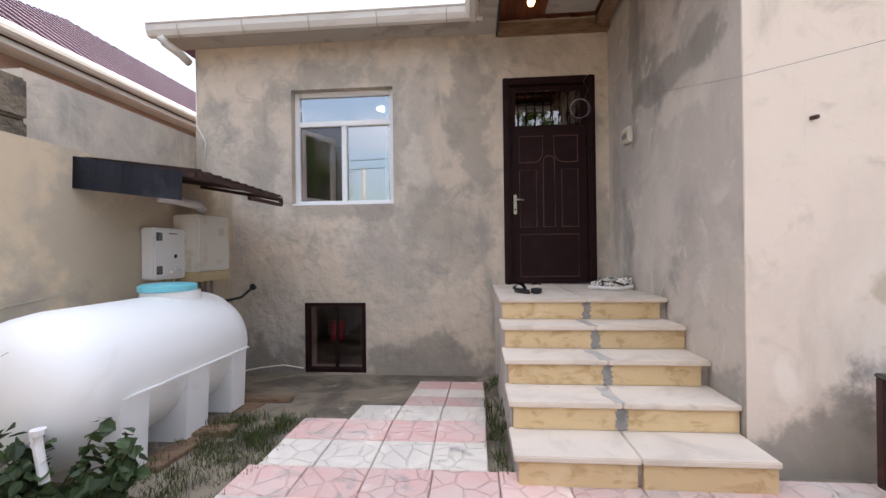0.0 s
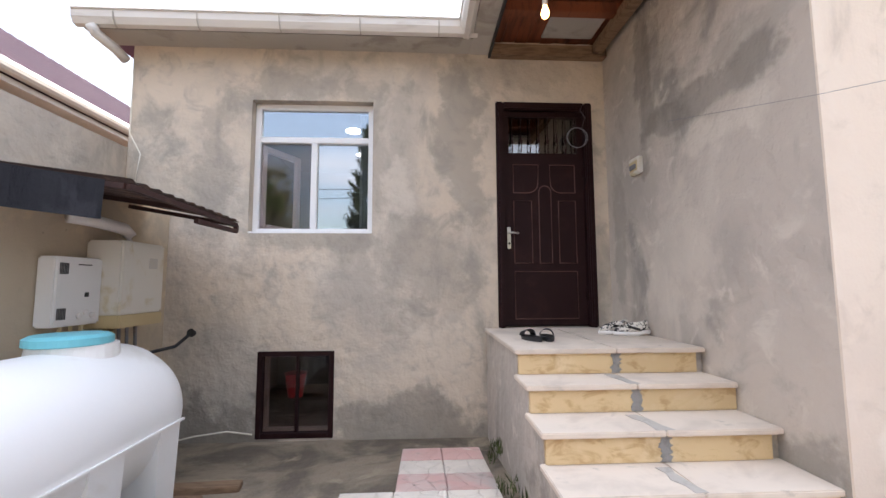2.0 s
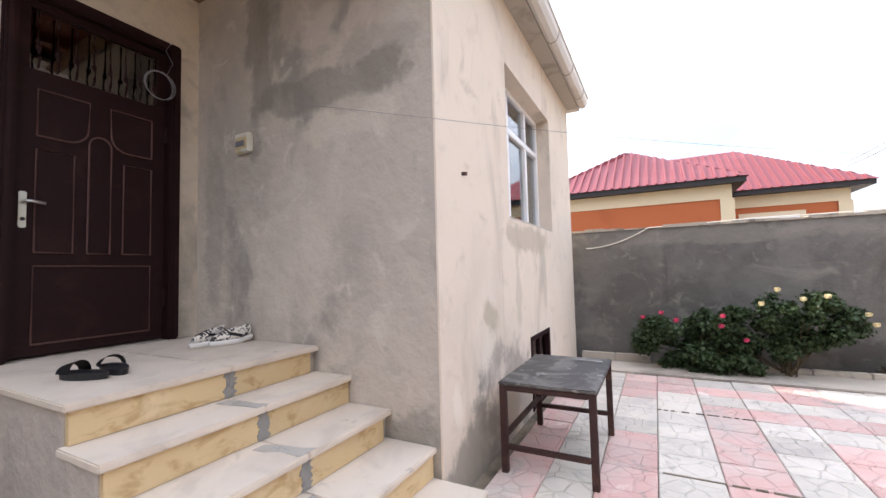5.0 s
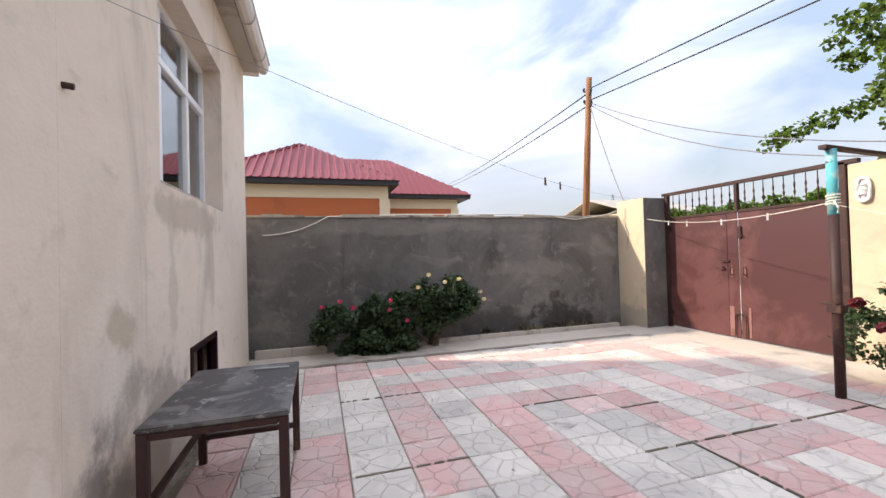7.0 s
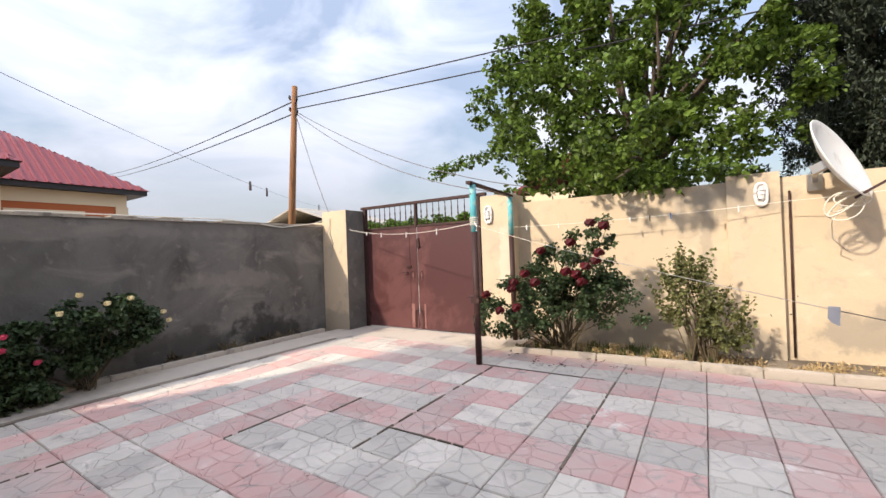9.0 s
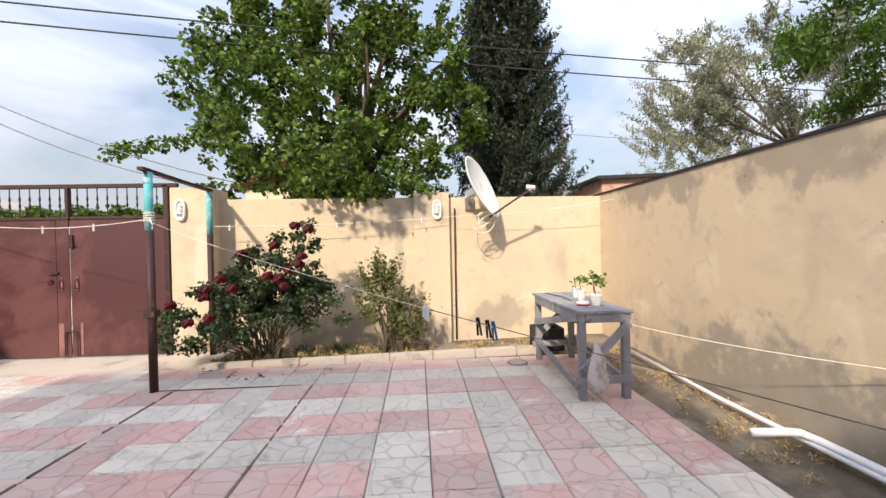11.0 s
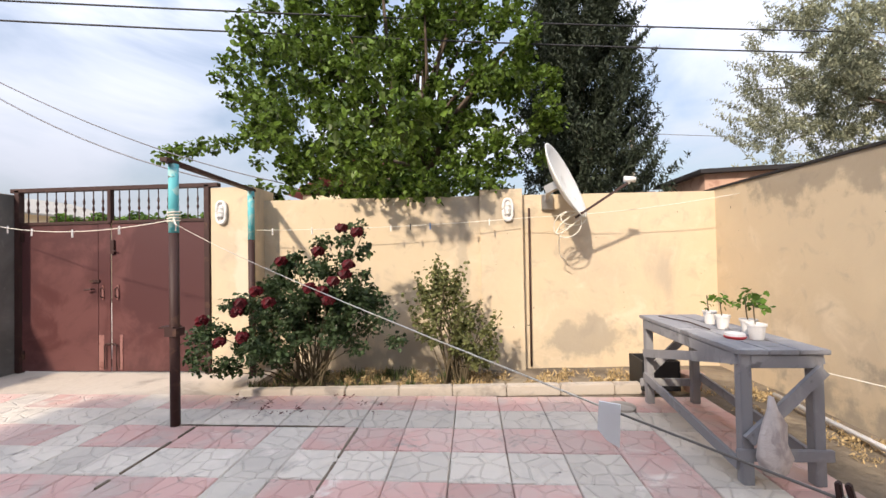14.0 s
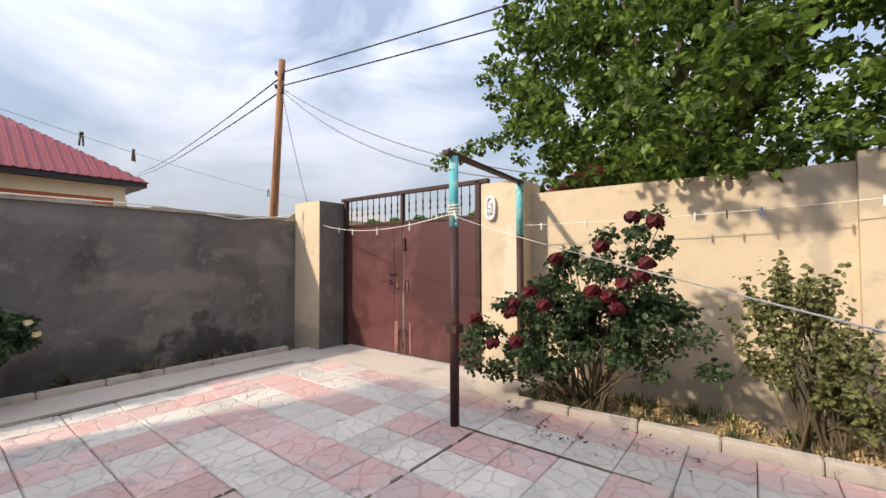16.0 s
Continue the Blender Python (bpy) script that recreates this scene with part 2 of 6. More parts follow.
M_TREAD = material("pale_limestone_tread", (0.66, 0.57, 0.475), 0.75, [
    ((0.56, 0.48, 0.40), 3, 6, 0.45, 0.68, ONE, 1.0), ((0.45, 0.40, 0.34), 6, 7, 0.62, 0.74, ONE, 4.0)], [(60, 0.15, 0.004)], rand=0.06)
M_RISER = material("yellow_sandstone", (0.62, 0.465, 0.265), 0.78, [
    ((0.48, 0.325, 0.165), 7, 8, 0.5, 0.66, (1.0, 1, 1.9), 1.0), ((0.68, 0.54, 0.34), 3, 6, 0.5, 0.7, ONE, 4.0)], [(50, 0.2, 0.005)], rand=0.08)
M_DOOR = material("dark_brown_painted_steel", (0.019, 0.0065, 0.0075), 0.55, [((0.028, 0.011, 0.011), 4, 6, 0.5, 0.7, ONE, 0.0)], [(60, 0.06, 0.003)], spec=0.16)
# panel mouldings in a paler brown than the door leaf
M_DOORLINE = material("pale_panel_edge", (0.10, 0.048, 0.042), 0.6)
M_GATE = material("maroon_gate_paint", (0.078, 0.029, 0.029), 0.45, [
    ((0.125, 0.05, 0.047), 1.1, 5, 0.5, 0.62, ONE, 3.0), ((0.08, 0.027, 0.026), 2.5, 6, 0.5, 0.7, ONE, 9.0)], [(40, 0.1, 0.004)], spec=0.4)
M_GATEWORN = material("worn_pink_gate_paint", (0.27, 0.13, 0.115), 0.7, [((0.16, 0.06, 0.05), 9, 6, 0.5, 0.62, ONE, 0.0)])
M_IRON = material("dark_brown_iron", (0.045, 0.020, 0.017), 0.6, [((0.09, 0.045, 0.03), 8, 6, 0.55, 0.7, ONE, 0.0)], [(60, 0.2, 0.003)])
M_TEAL = material("flaking_turquoise_paint", (0.10, 0.43, 0.47), 0.6, [((0.30, 0.50, 0.48), 9, 5, 0.52, 0.6, ONE, 0.0), ((0.06, 0.04, 0.03), 11, 6, 0.66, 0.7, ONE, 4.0)])
M_PVC = material("white_pvc", (0.82, 0.82, 0.82), 0.35, [((0.70, 0.69, 0.66), 6, 5, 0.6, 0.75, ONE, 0.0)], spec=0.5)
M_GUTTER = material("white_gutter_metal", (0.66, 0.63, 0.58), 0.45, [((0.50, 0.46, 0.41), 3, 6, 0.52, 0.72, (0.4, 0.4, 3), 0.0)])
M_SOFFIT = material("soffit_board", (0.42, 0.39, 0.34), 0.8, [((0.30, 0.27, 0.23), 3, 6, 0.5, 0.7, ONE, 0.0)])
M_REDWOOD = material("red_stained_boards", (0.20, 0.062, 0.028), 0.6, [((0.12, 0.04, 0.02), 5, 6, 0.45, 0.65, (4, 0.4, 1), 0.0)], [(40, 0.2, 0.005)])
M_RAWWOOD = material("raw_timber", (0.22, 0.14, 0.085), 0.8, [((0.14, 0.085, 0.05), 5, 6, 0.45, 0.65, (1, 6, 6), 0.0)], [(40, 0.3, 0.005)])
M_TANK = material("white_polyethylene", (0.80, 0.80, 0.78), 0.42, [((0.70, 0.68, 0.62), 1.5, 5, 0.55, 0.72, ONE, 0.0), ((0.66, 0.58, 0.46), 3.0, 6, 0.67, 0.76, TALL, 5.0)], [(7, 0.12, 0.02)], spec=0.45)
M_AQUA = material("turquoise_plastic", (0.16, 0.52, 0.60), 0.45)
M_TEALPOT = material("green_teal_plastic", (0.03, 0.27, 0.22), 0.45)
M_ENAMEL = material("white_enamel", (0.76, 0.76, 0.75), 0.3, spec=0.5)
M_ENAMEL2 = material("yellowed_white_enamel", (0.66, 0.64, 0.58), 0.35, [((0.55, 0.48, 0.32), 4, 5, 0.55, 0.7, ONE, 0.0)], spec=0.5)
M_TAN = material("tan_plastic", (0.52, 0.42, 0.24), 0.5)
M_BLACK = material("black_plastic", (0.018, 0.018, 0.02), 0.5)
M_SHEET = material("black_sheet", (0.014, 0.013, 0.017), 0.6, [((0.03, 0.028, 0.034), 6, 6, 0.55, 0.7, ONE, 0.0)], [(18, 0.5, 0.02)], spec=0.2)
M_RUST = material("rusty_corrugated_iron", (0.075, 0.045, 0.034), 0.75, [((0.15, 0.085, 0.055), 8, 6, 0.5, 0.68, ONE, 0.0)], [(40, 0.3, 0.006)])
M_STEEL = material("brushed_steel", (0.55, 0.54, 0.52), 0.32, metal=1.0)
M_WOODGREY = material("grey_painted_wood", (0.265, 0.262, 0.275), 0.75, [((0.36, 0.355, 0.36), 5, 6, 0.5, 0.68, (1, 1, 0.5), 0.0), ((0.17, 0.165, 0.17), 9, 5, 0.6, 0.7, ONE, 3.0)], [(50, 0.2, 0.004)])
M_TOPDARK = material("dark_scuffed_table_top", (0.062, 0.056, 0.053), 0.55, [((0.15, 0.14, 0.13), 4, 9, 0.48, 0.60, ONE, 0.0), ((0.26, 0.24, 0.22), 10, 8, 0.58, 0.66, ONE, 5.0)], [(40, 0.3, 0.004)])
M_DISH = material("white_dish_paint", (0.70, 0.70, 0.67), 0.5, [((0.55, 0.54, 0.50), 4, 5, 0.55, 0.7, ONE, 0.0)])
M_CABLE_W = material("white_cable", (0.76, 0.72, 0.62), 0.6)
M_ROPE = material("dark_grey_rope", (0.16, 0.145, 0.13), 0.8)
M_CABLE_D = material("dark_wire", (0.035, 0.034, 0.036), 0.6)
M_CABLE_G = material("grey_wire", (0.20, 0.20, 0.22), 0.6)
M_POLE = material("weathered_utility_pole", (0.28, 0.135, 0.06), 0.85, [((0.15, 0.075, 0.04), 5, 6, 0.5, 0.66, (3, 3, 0.3), 0.0), ((0.40, 0.25, 0.13), 4, 6, 0.58, 0.7, (3, 3, 0.3), 6.0)], [(30, 0.4, 0.01)])
M_ROOFRED = material("red_metal_roof", (0.26, 0.062, 0.070), 0.6, [((0.30, 0.085, 0.095), 0.7, 4, 0.5, 0.7, ONE, 0.0)])
M_ROOFMAROON = material("maroon_metal_roof", (0.135, 0.072, 0.088), 0.5, [((0.17, 0.095, 0.112), 0.7, 4, 0.5, 0.7, ONE, 0.0)])
M_ORANGE = material("orange_stucco", (0.43, 0.125, 0.048), 0.9, [((0.38, 0.108, 0.042), 1.0, 5, 0.5, 0.7, ONE, 0.0)])
M_CREAM = material("cream_stucco", (0.66, 0.55, 0.38), 0.9)
M_SALMON = material("salmon_stucco", (0.42, 0.28, 0.22), 0.9, [((0.36, 0.24, 0.19), 2, 5, 0.5, 0.7, ONE, 0.0)])
M_FASCIA = material("dark_fascia", (0.03, 0.028, 0.03), 0.6)
M_LEAF = material("mulberry_leaf", (0.105, 0.165, 0.026), 0.45, island=0.75, trans=0.42)
M_LEAFROSE = material("rose_leaf", (0.050, 0.080, 0.032), 0.5, island=0.45, trans=0.25)
M_LEAFYEL = material("dry_rose_leaf", (0.145, 0.155, 0.055), 0.6, island=0.45, trans=0.3)
M_LEAFDARK = material("dark_conifer_foliage", (0.042, 0.056, 0.034), 0.7, island=0.6, trans=0.1)
M_LEAFOLIVE = material("silver_foliage", (0.29, 0.30, 0.20), 0.6, island=0.45, trans=0.2)
M_LEAFGREEN = material("bright_shrub_leaf", (0.085, 0.16, 0.02), 0.5, island=0.5, trans=0.35)
M_GRASS = material("grass_blade", (0.07, 0.09, 0.028), 0.7, island=0.5, trans=0.25)
M_STRAW = material("dry_straw", (0.42, 0.31, 0.16), 0.85, island=0.35)
M_BARK = material("bark", (0.115, 0.085, 0.062), 0.9, [((0.07, 0.05, 0.038), 8, 6, 0.5, 0.65, (1, 1, 0.3), 0.0)], [(30, 0.8, 0.02)])
M_STEM = material("rose_stem", (0.11, 0.085, 0.05), 0.8)
M_ROSE = material("dark_red_petal", (0.075, 0.002, 0.006), 0.6, island=0.4)
M_PINK = material("pink_petal", (0.55, 0.05, 0.12), 0.6, island=0.3)
M_PALE = material("pale_yellow_petal", (0.72, 0.62, 0.36), 0.6, island=0.2)
M_BULB = bpy.data.materials.new("warm_bulb")
M_BULB.use_nodes = True
M_BULB.node_tree.nodes["Principled BSDF"].inputs["Emission Color"].default_value = (1.0, 0.50, 0.14, 1)
M_BULB.node_tree.nodes["Principled BSDF"].inputs["Emission Strength"].default_value = 6.0
M_LED = bpy.data.materials.new("led_disc")
M_LED.use_nodes = True
M_LED.node_tree.nodes["Principled BSDF"].inputs["Emission Color"].default_value = (1.0, 0.97, 0.92, 1)
M_LED.node_tree.nodes["Principled BSDF"].inputs["Emission Strength"].default_value = 7.0
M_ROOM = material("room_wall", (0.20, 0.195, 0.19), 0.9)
M_CURTAIN = material("sheer_curtain", (0.70, 0.71, 0.73), 0.9)
M_CLOTH = material("dirty_white_cloth", (0.62, 0.56, 0.52), 0.9, [((0.42, 0.36, 0.34), 9, 6, 0.5, 0.68, ONE, 0.0)], [(25, 0.6, 0.02)])
M_RED = material("red_plastic", (0.45, 0.04, 0.05), 0.5)
M_BLUE = material("blue_plastic", (0.03, 0.17, 0.42), 0.45)
M_WHITE = material("white_plastic", (0.74, 0.72, 0.70), 0.5)
M_SHOE = material("white_mesh_shoe", (0.70, 0.66, 0.60), 0.8, [((0.04, 0.04, 0.04), 38, 3, 0.53, 0.57, ONE, 0.0)])
M_BRICK = material("pink_brickwork", (0.56, 0.36, 0.27), 0.9, [((0.42, 0.24, 0.18), 6, 5, 0.5, 0.65, ONE, 0.0)])
M_STONE = material("rough_limestone_block", (0.22, 0.18, 0.13), 0.95, [((0.12, 0.10, 0.08), 6, 8, 0.45, 0.6, ONE, 0.0)], [(14, 1.0, 0.06)], rand=0.2)


def tile_material(name, base, worn):
    """Cast paving slab: shallow crazy-paving grooves differing slab by slab."""
    m = material(name, base, 0.88, [(worn, 2.2, 7, 0.42, 0.60, ONE, 3.0), ((0.50, 0.445, 0.40), 1.1, 9, 0.54, 0.72, ONE, 9.0), ((0.74, 0.66, 0.59), 3.1, 9, 0.58, 0.74, ONE, 19.0), ((0.36, 0.32, 0.285), 5.0, 9, 0.57, 0.74, ONE, 39.0),
                                    ((0.25, 0.22, 0.20), 9.0, 6, 0.68, 0.76, ONE, 1.0)], [(80, 0.15, 0.004)], rand=0.13)
    n, l = m.node_tree.nodes, m.node_tree.links
    geo, info = n.new("ShaderNodeNewGeometry"), n.new("ShaderNodeObjectInfo")
    add, mul = n.new("ShaderNodeVectorMath"), n.new("ShaderNodeVectorMath")
    mul.operation = "MULTIPLY"
    mul.inputs[1].default_value = (7.0, 13.0, 5.0)
    comb = n.new("ShaderNodeCombineXYZ")
    for k in range(3):
        l.new(info.outputs["Random"], comb.inputs[k])
    l.new(comb.outputs[0], mul.inputs[0])
    l.new(geo.outputs["Position"], add.inputs[0])
    l.new(mul.outputs[0], add.inputs[1])
    v = n.new("ShaderNodeTexVoronoi")
    v.feature = "DISTANCE_TO_EDGE"
    v.inputs["Scale"].default_value = 7.5
    l.new(add.outputs[0], v.inputs["Vector"])
    r = n.new("ShaderNodeMapRange")
    r.inputs["From Min"].default_value, r.inputs["From Max"].default_value = 0.0, 0.06
    l.new(v.outputs["Distance"], r.inputs["Value"])
    bp = n.new("ShaderNodeBump")
    bp.inputs["Strength"].default_value, bp.inputs["Distance"].default_value = 0.75, 0.009
    l.new(r.outputs["Result"], bp.inputs["Height"])
    b = n["Principled BSDF"]
    old = b.inputs["Normal"].links[0].from_socket
    l.new(old, bp.inputs["Normal"])
    l.new(bp.outputs["Normal"], b.inputs["Normal"])
    return m


M_TILEPINK = tile_material("pink_paving", (0.63, 0.395, 0.35), (0.61, 0.45, 0.40))
M_TILEGREY = tile_material("grey_paving", (0.645, 0.585, 0.505), (0.57, 0.52, 0.455))


def glass_material(name, gloss, tint):
    m = bpy.data.materials.new(name)
    m.use_nodes = True
    n, l = m.node_tree.nodes, m.node_tree.links
    n.remove(n["Principled BSDF"])
    a, g, x = n.new("ShaderNodeBsdfTransparent"), n.new("ShaderNodeBsdfGlossy"), n.new("ShaderNodeMixShader")
    a.inputs["Color"].default_value = (*tint, 1)
    g.inputs["Roughness"].default_value = 0.01
    x.inputs[0].default_value = gloss
    l.new(a.outputs[0], x.inputs[1])
    l.new(g.outputs[0], x.inputs[2])
    l.new(x.outputs[0], n["Material Output"].inputs["Surface"])
    return m


M_GLASS = glass_material("coated_window_glass", 0.36, (0.75, 0.8, 0.82))
M_GLASSDIM = glass_material("dim_hall_glass", 0.22, (0.4, 0.4, 0.4))
M_GLASSDARK = glass_material("dusty_dark_glass", 0.07, (0.85, 0.8, 0.8))

# ---- builders ----


def box(bm, x0, x1, y0, y1, z0, z1, m=None):
    r = bmesh.ops.create_cube(bm, size=1)
    t = Matrix.Translation(((x0 + x1) / 2, (y0 + y1) / 2, (z0 + z1) / 2)) @ Matrix.Diagonal((abs(x1 - x0), abs(y1 - y0), abs(z1 - z0), 1))
    bmesh.ops.transform(bm, matrix=(m @ t) if m else t, verts=r["verts"])
    return r["verts"]


def bar(bm, a, b, w, h=None, up=(0, 0, 1)):
    """A rectangular bar from a to b."""
    a, b = Vector(a), Vector(b)
    d = b - a
    q = d.to_track_quat("Z", "Y") if abs(d.normalized().z) > 0.95 else d.to_track_quat("Y", "Z")
    m = Matrix.Translation((a + b) / 2) @ q.to_matrix().to_4x4()
    h = h or w
    if abs(d.normalized().z) > 0.95:
        return box(bm, -w / 2, w / 2, -h / 2, h / 2, -d.length / 2, d.length / 2, m)
    return box(bm, -w / 2, w / 2, -d.length / 2, d.length / 2, -h / 2, h / 2, m)


def tube(bm, pts, r, seg=8, r2=None):
    """A round tube along points, tapering from r to r2."""
    pts = [Vector(p) for p in pts]
    r2 = r if r2 is None else r2
    rings = []
    for i, p in enumerate(pts):
        d = (pts[min(i + 1, len(pts) - 1)] - pts[max(i - 1, 0)]).normalized()
        q = d.to_track_quat("Z", "Y")
        rr = r + (r2 - r) * i / max(1, len(pts) - 1)
        rings.append([bm.verts.new(p + q @ Vector((rr * math.cos(2 * math.pi * k / seg), rr * math.sin(2 * math.pi * k / seg), 0))) for k in range(seg)])
    for a, b in zip(rings, rings[1:]):
        for k in range(seg):
            bm.faces.new((a[k], a[(k + 1) % seg], b[(k + 1) % seg], b[k]))
    bm.faces.new(rings[0][::-1])
    bm.faces.new(rings[-1])


def lathe(bm, prof, m=None, seg=24):
    """Revolve (radius, height) pairs about z."""
    m = m or Matrix()
    rings = [[bm.verts.new(m @ Vector((r * math.cos(2 * math.pi * k / seg), r * math.sin(2 * math.pi * k / seg), z))) for k in range(seg)] for r, z in prof]
    for a, b in zip(rings, rings[1:]):
        for k in range(seg):
            bm.faces.new((a[k], a[(k + 1) % seg], b[(k + 1) % seg], b[k]))
    bm.faces.new(rings[0][::-1])
    bm.faces.new(rings[-1])


def prism(bm, pts, off):
    """A flat plate: an outline thickened by the vector off."""
    a = [bm.verts.new(p) for p in pts]
    b = [bm.verts.new(Vector(p) + Vector(off)) for p in pts]
    bm.faces.new(a)
    bm.faces.new(b[::-1])
    for i in range(len(a)):
        j = (i + 1) % len(a)
        bm.faces.new((a[i], b[i], b[j], a[j]))


def sag(a, b, drop, n=14):
    a, b = Vector(a), Vector(b)
    return [a.lerp(b, i / n) - Vector((0, 0, drop * 4 * (i / n) * (1 - i / n))) for i in range(n + 1)]


def part(name, bm, mat, parent=None, label="", bevel=0.0, smooth=False):
    """Links a bmesh as one mesh object, under a thing if one is given."""
    if bevel:
        es = [e for e in bm.edges if len(e.link_faces) == 2 and e.calc_face_angle(0) > 0.6]
        bmesh.ops.bevel(bm, geom=es, offset=bevel, segments=2, affect="EDGES", clamp_overlap=True)
    bmesh.ops.recalc_face_normals(bm, faces=bm.faces)
    me = bpy.data.meshes.new(name)
    bm.to_mesh(me)
    bm.free()
    if smooth:
        for p in me.polygons:
            p.use_smooth = True
    me.materials.append(mat)
    ob = new(name, me)
    if parent:
        ob.parent = parent
    if label:
        ob["label"] = label
    return ob


def thing(name, label, category, group="", at=None):
    ob = new(name)
    ob.empty_display_size = 0.05
    if at:
        ob.matrix_world = at if isinstance(at, Matrix) else Matrix.Translation(at)
    return tagged(ob, label, category, group)


def P(name, fn, mat, parent=None, label="", bevel=0.0, smooth=False):
    bm = bmesh.new()
    fn(bm)
    return part(name, bm, mat, parent, label, bevel, smooth)


def boxpart(name, dims, mat, parent=None, label="", bevel=0.004):
    return P(name, lambda bm: box(bm, *dims), mat, parent, label, bevel)


def holed_wall(name, a, b, z0, z1, thick, holes, mat, label, side_mat=None):
    """A wall from a to b (its seen face on the right of the way), with rectangular openings (u0, u1, z0, z1) through it."""
    a, b = Vector((*a, 0)), Vector((*b, 0))
    d = (b - a).normalized()
    back = Vector((-d.y, d.x, 0)) * thick
    us = sorted({0.0, (b - a).length, *[h[0] for h in holes], *[h[1] for h in holes]})
    zs = sorted({z0, z1, *[h[2] for h in holes], *[h[3] for h in holes]})
    bm = bmesh.new()
    cache = {}

    def vert(u, z, k):
        key = (u, z, k)
        if key not in cache:
            cache[key] = bm.verts.new(a + d * u + Vector((0, 0, z)) + back * k)
        return cache[key]

    def solid(i, j):
        if not (0 <= i < len(us) - 1 and 0 <= j < len(zs) - 1):
            return False
        u, z = (us[i] + us[i + 1]) / 2, (zs[j] + zs[j + 1]) / 2
        return not any(h[0] < u < h[1] and h[2] < z < h[3] for h in holes)
    for i in range(len(us) - 1):
        for j in range(len(zs) - 1):
            if not solid(i, j):
                continue
            u0, u1, w0, w1 = us[i], us[i + 1], zs[j], zs[j + 1]
            for k in (0, 1):
                bm.faces.new((vert(u0, w0, k), vert(u1, w0, k), vert(u1, w1, k), vert(u0, w1, k)))
            for di, dj, p, q in ((-1, 0, (u0, w0), (u0, w1)), (1, 0, (u1, w0), (u1, w1)), (0, -1, (u0, w0), (u1, w0)), (0, 1, (u0, w1), (u1, w1))):
                if not solid(i + di, j + dj):
                    bm.faces.new((vert(*p, 0), vert(*q, 0), vert(*q, 1), vert(*p, 1)))
    ob = part(name, bm, mat)
    return tagged(ob, label, "wall", kind="structure")


def slab(name, poly, z0, z1, mat, label, category, bevel=0.0):
    """A prism on a footprint."""
    def fn(bm):
        lo = [bm.verts.new((x, y, z0)) for x, y in poly]
        hi = [bm.verts.new((x, y, z1)) for x, y in poly]
        bm.faces.new(lo[::-1])
        bm.faces.new(hi)
        for i in range(len(poly)):
            j = (i + 1) % len(poly)
            bm.faces.new((lo[i], lo[j], hi[j], hi[i]))
    return tagged(P(name, fn, mat, bevel=bevel), label, category, kind="structure")


def leaves(name, mat, parent, centres, n, size, flat=0.55, shape="heart", seed=1, kind=""):
    """A cloud of small folded leaves: centres are (point, radius) clumps."""
    rng = np.random.default_rng(seed)
    c = np.array([p for p, r in centres])
    rad = np.array([r for p, r in centres])
    w = rad ** 2 / np.sum(rad ** 2)
    idx = rng.choice(len(c), n, p=w)
    v = rng.normal(size=(n, 3))
    v /= np.linalg.norm(v, axis=1)[:, None]
    pos = c[idx] + v * (rad[idx] * rng.random(n) ** 0.45)[:, None] * np.array([1, 1, 0.8])
    if shape == "heart":
        base = np.array([[0, 0, 0], [0.42, 0.25, 0.10], [0.33, 0.68, 0.08], [0, 1.0, -0.06], [-0.33, 0.68, 0.08], [-0.42, 0.25, 0.10]])
        tri = [(0, 1, 2), (0, 2, 3), (0, 3, 4), (0, 4, 5)]
    elif shape == "blade":
        base = np.array([[-0.06, 0, 0], [0.06, 0, 0], [0.04, 0.5, 0.05], [0.0, 1.0, 0.2], [-0.04, 0.5, 0.05]])
        tri = [(0, 1, 2), (0, 2, 4), (4, 2, 3)]
    else:
        base = np.array([[0, 0, 0], [0.16, 0.35, 0.03], [0, 1.0, 0], [-0.16, 0.35, 0.03]])
        tri = [(0, 1, 2), (0, 2, 3)]
    yaw = rng.random(n) * 2 * np.pi
    tilt = rng.normal(-0.5 if shape == "heart" else 0.2, flat, n)
    roll = rng.normal(0, 0.6, n)
    if shape == "blade":
        tilt = rng.normal(1.2, 0.3, n)
    s = size * (0.55 + 0.8 * rng.random(n))
    B0 = base[None] * s[:, None, None]
    cr, sr = np.cos(roll)[:, None], np.sin(roll)[:, None]
    x, y, z = B0[..., 0] * cr + B0[..., 2] * sr, B0[..., 1], -B0[..., 0] * sr + B0[..., 2] * cr
    ct, st = np.cos(tilt)[:, None], np.sin(tilt)[:, None]
    y, z = y * ct - z * st, y * st + z * ct
    cy, sy = np.cos(yaw)[:, None], np.sin(yaw)[:, None]
    x, y = x * cy - y * sy, x * sy + y * cy
    verts = np.stack([x, y, z], -1) + pos[:, None]
    k = len(base)
    faces = (np.array(tri)[None] + (np.arange(n) * k)[:, None, None]).reshape(-1, 3)
    me = bpy.data.meshes.new(name)
    me.from_pydata(verts.reshape(-1, 3).tolist(), [], faces.tolist())
    me.materials.append(mat)
    ob = new(name, me)
    if parent:
        ob.parent = parent
    if kind:
        ob["kind"] = kind
    return ob


def clumps(centre, size, n, r, seed, skew=0.0, rough=1.0):
    """Clump centres scattered in an ellipsoid, thicker towards its skin."""
    rng = random.Random(seed)
    out = []
    while len(out) < n:
        v = Vector((rng.uniform(-1, 1), rng.uniform(-1, 1), rng.uniform(-1, 1)))
        if 0.25 < v.length < 1:
            out.append(((centre[0] + v.x * size[0], centre[1] + v.y * size[1], centre[2] + v.z * size[2]), r * rng.uniform(0.6, 1.3)))
    return out

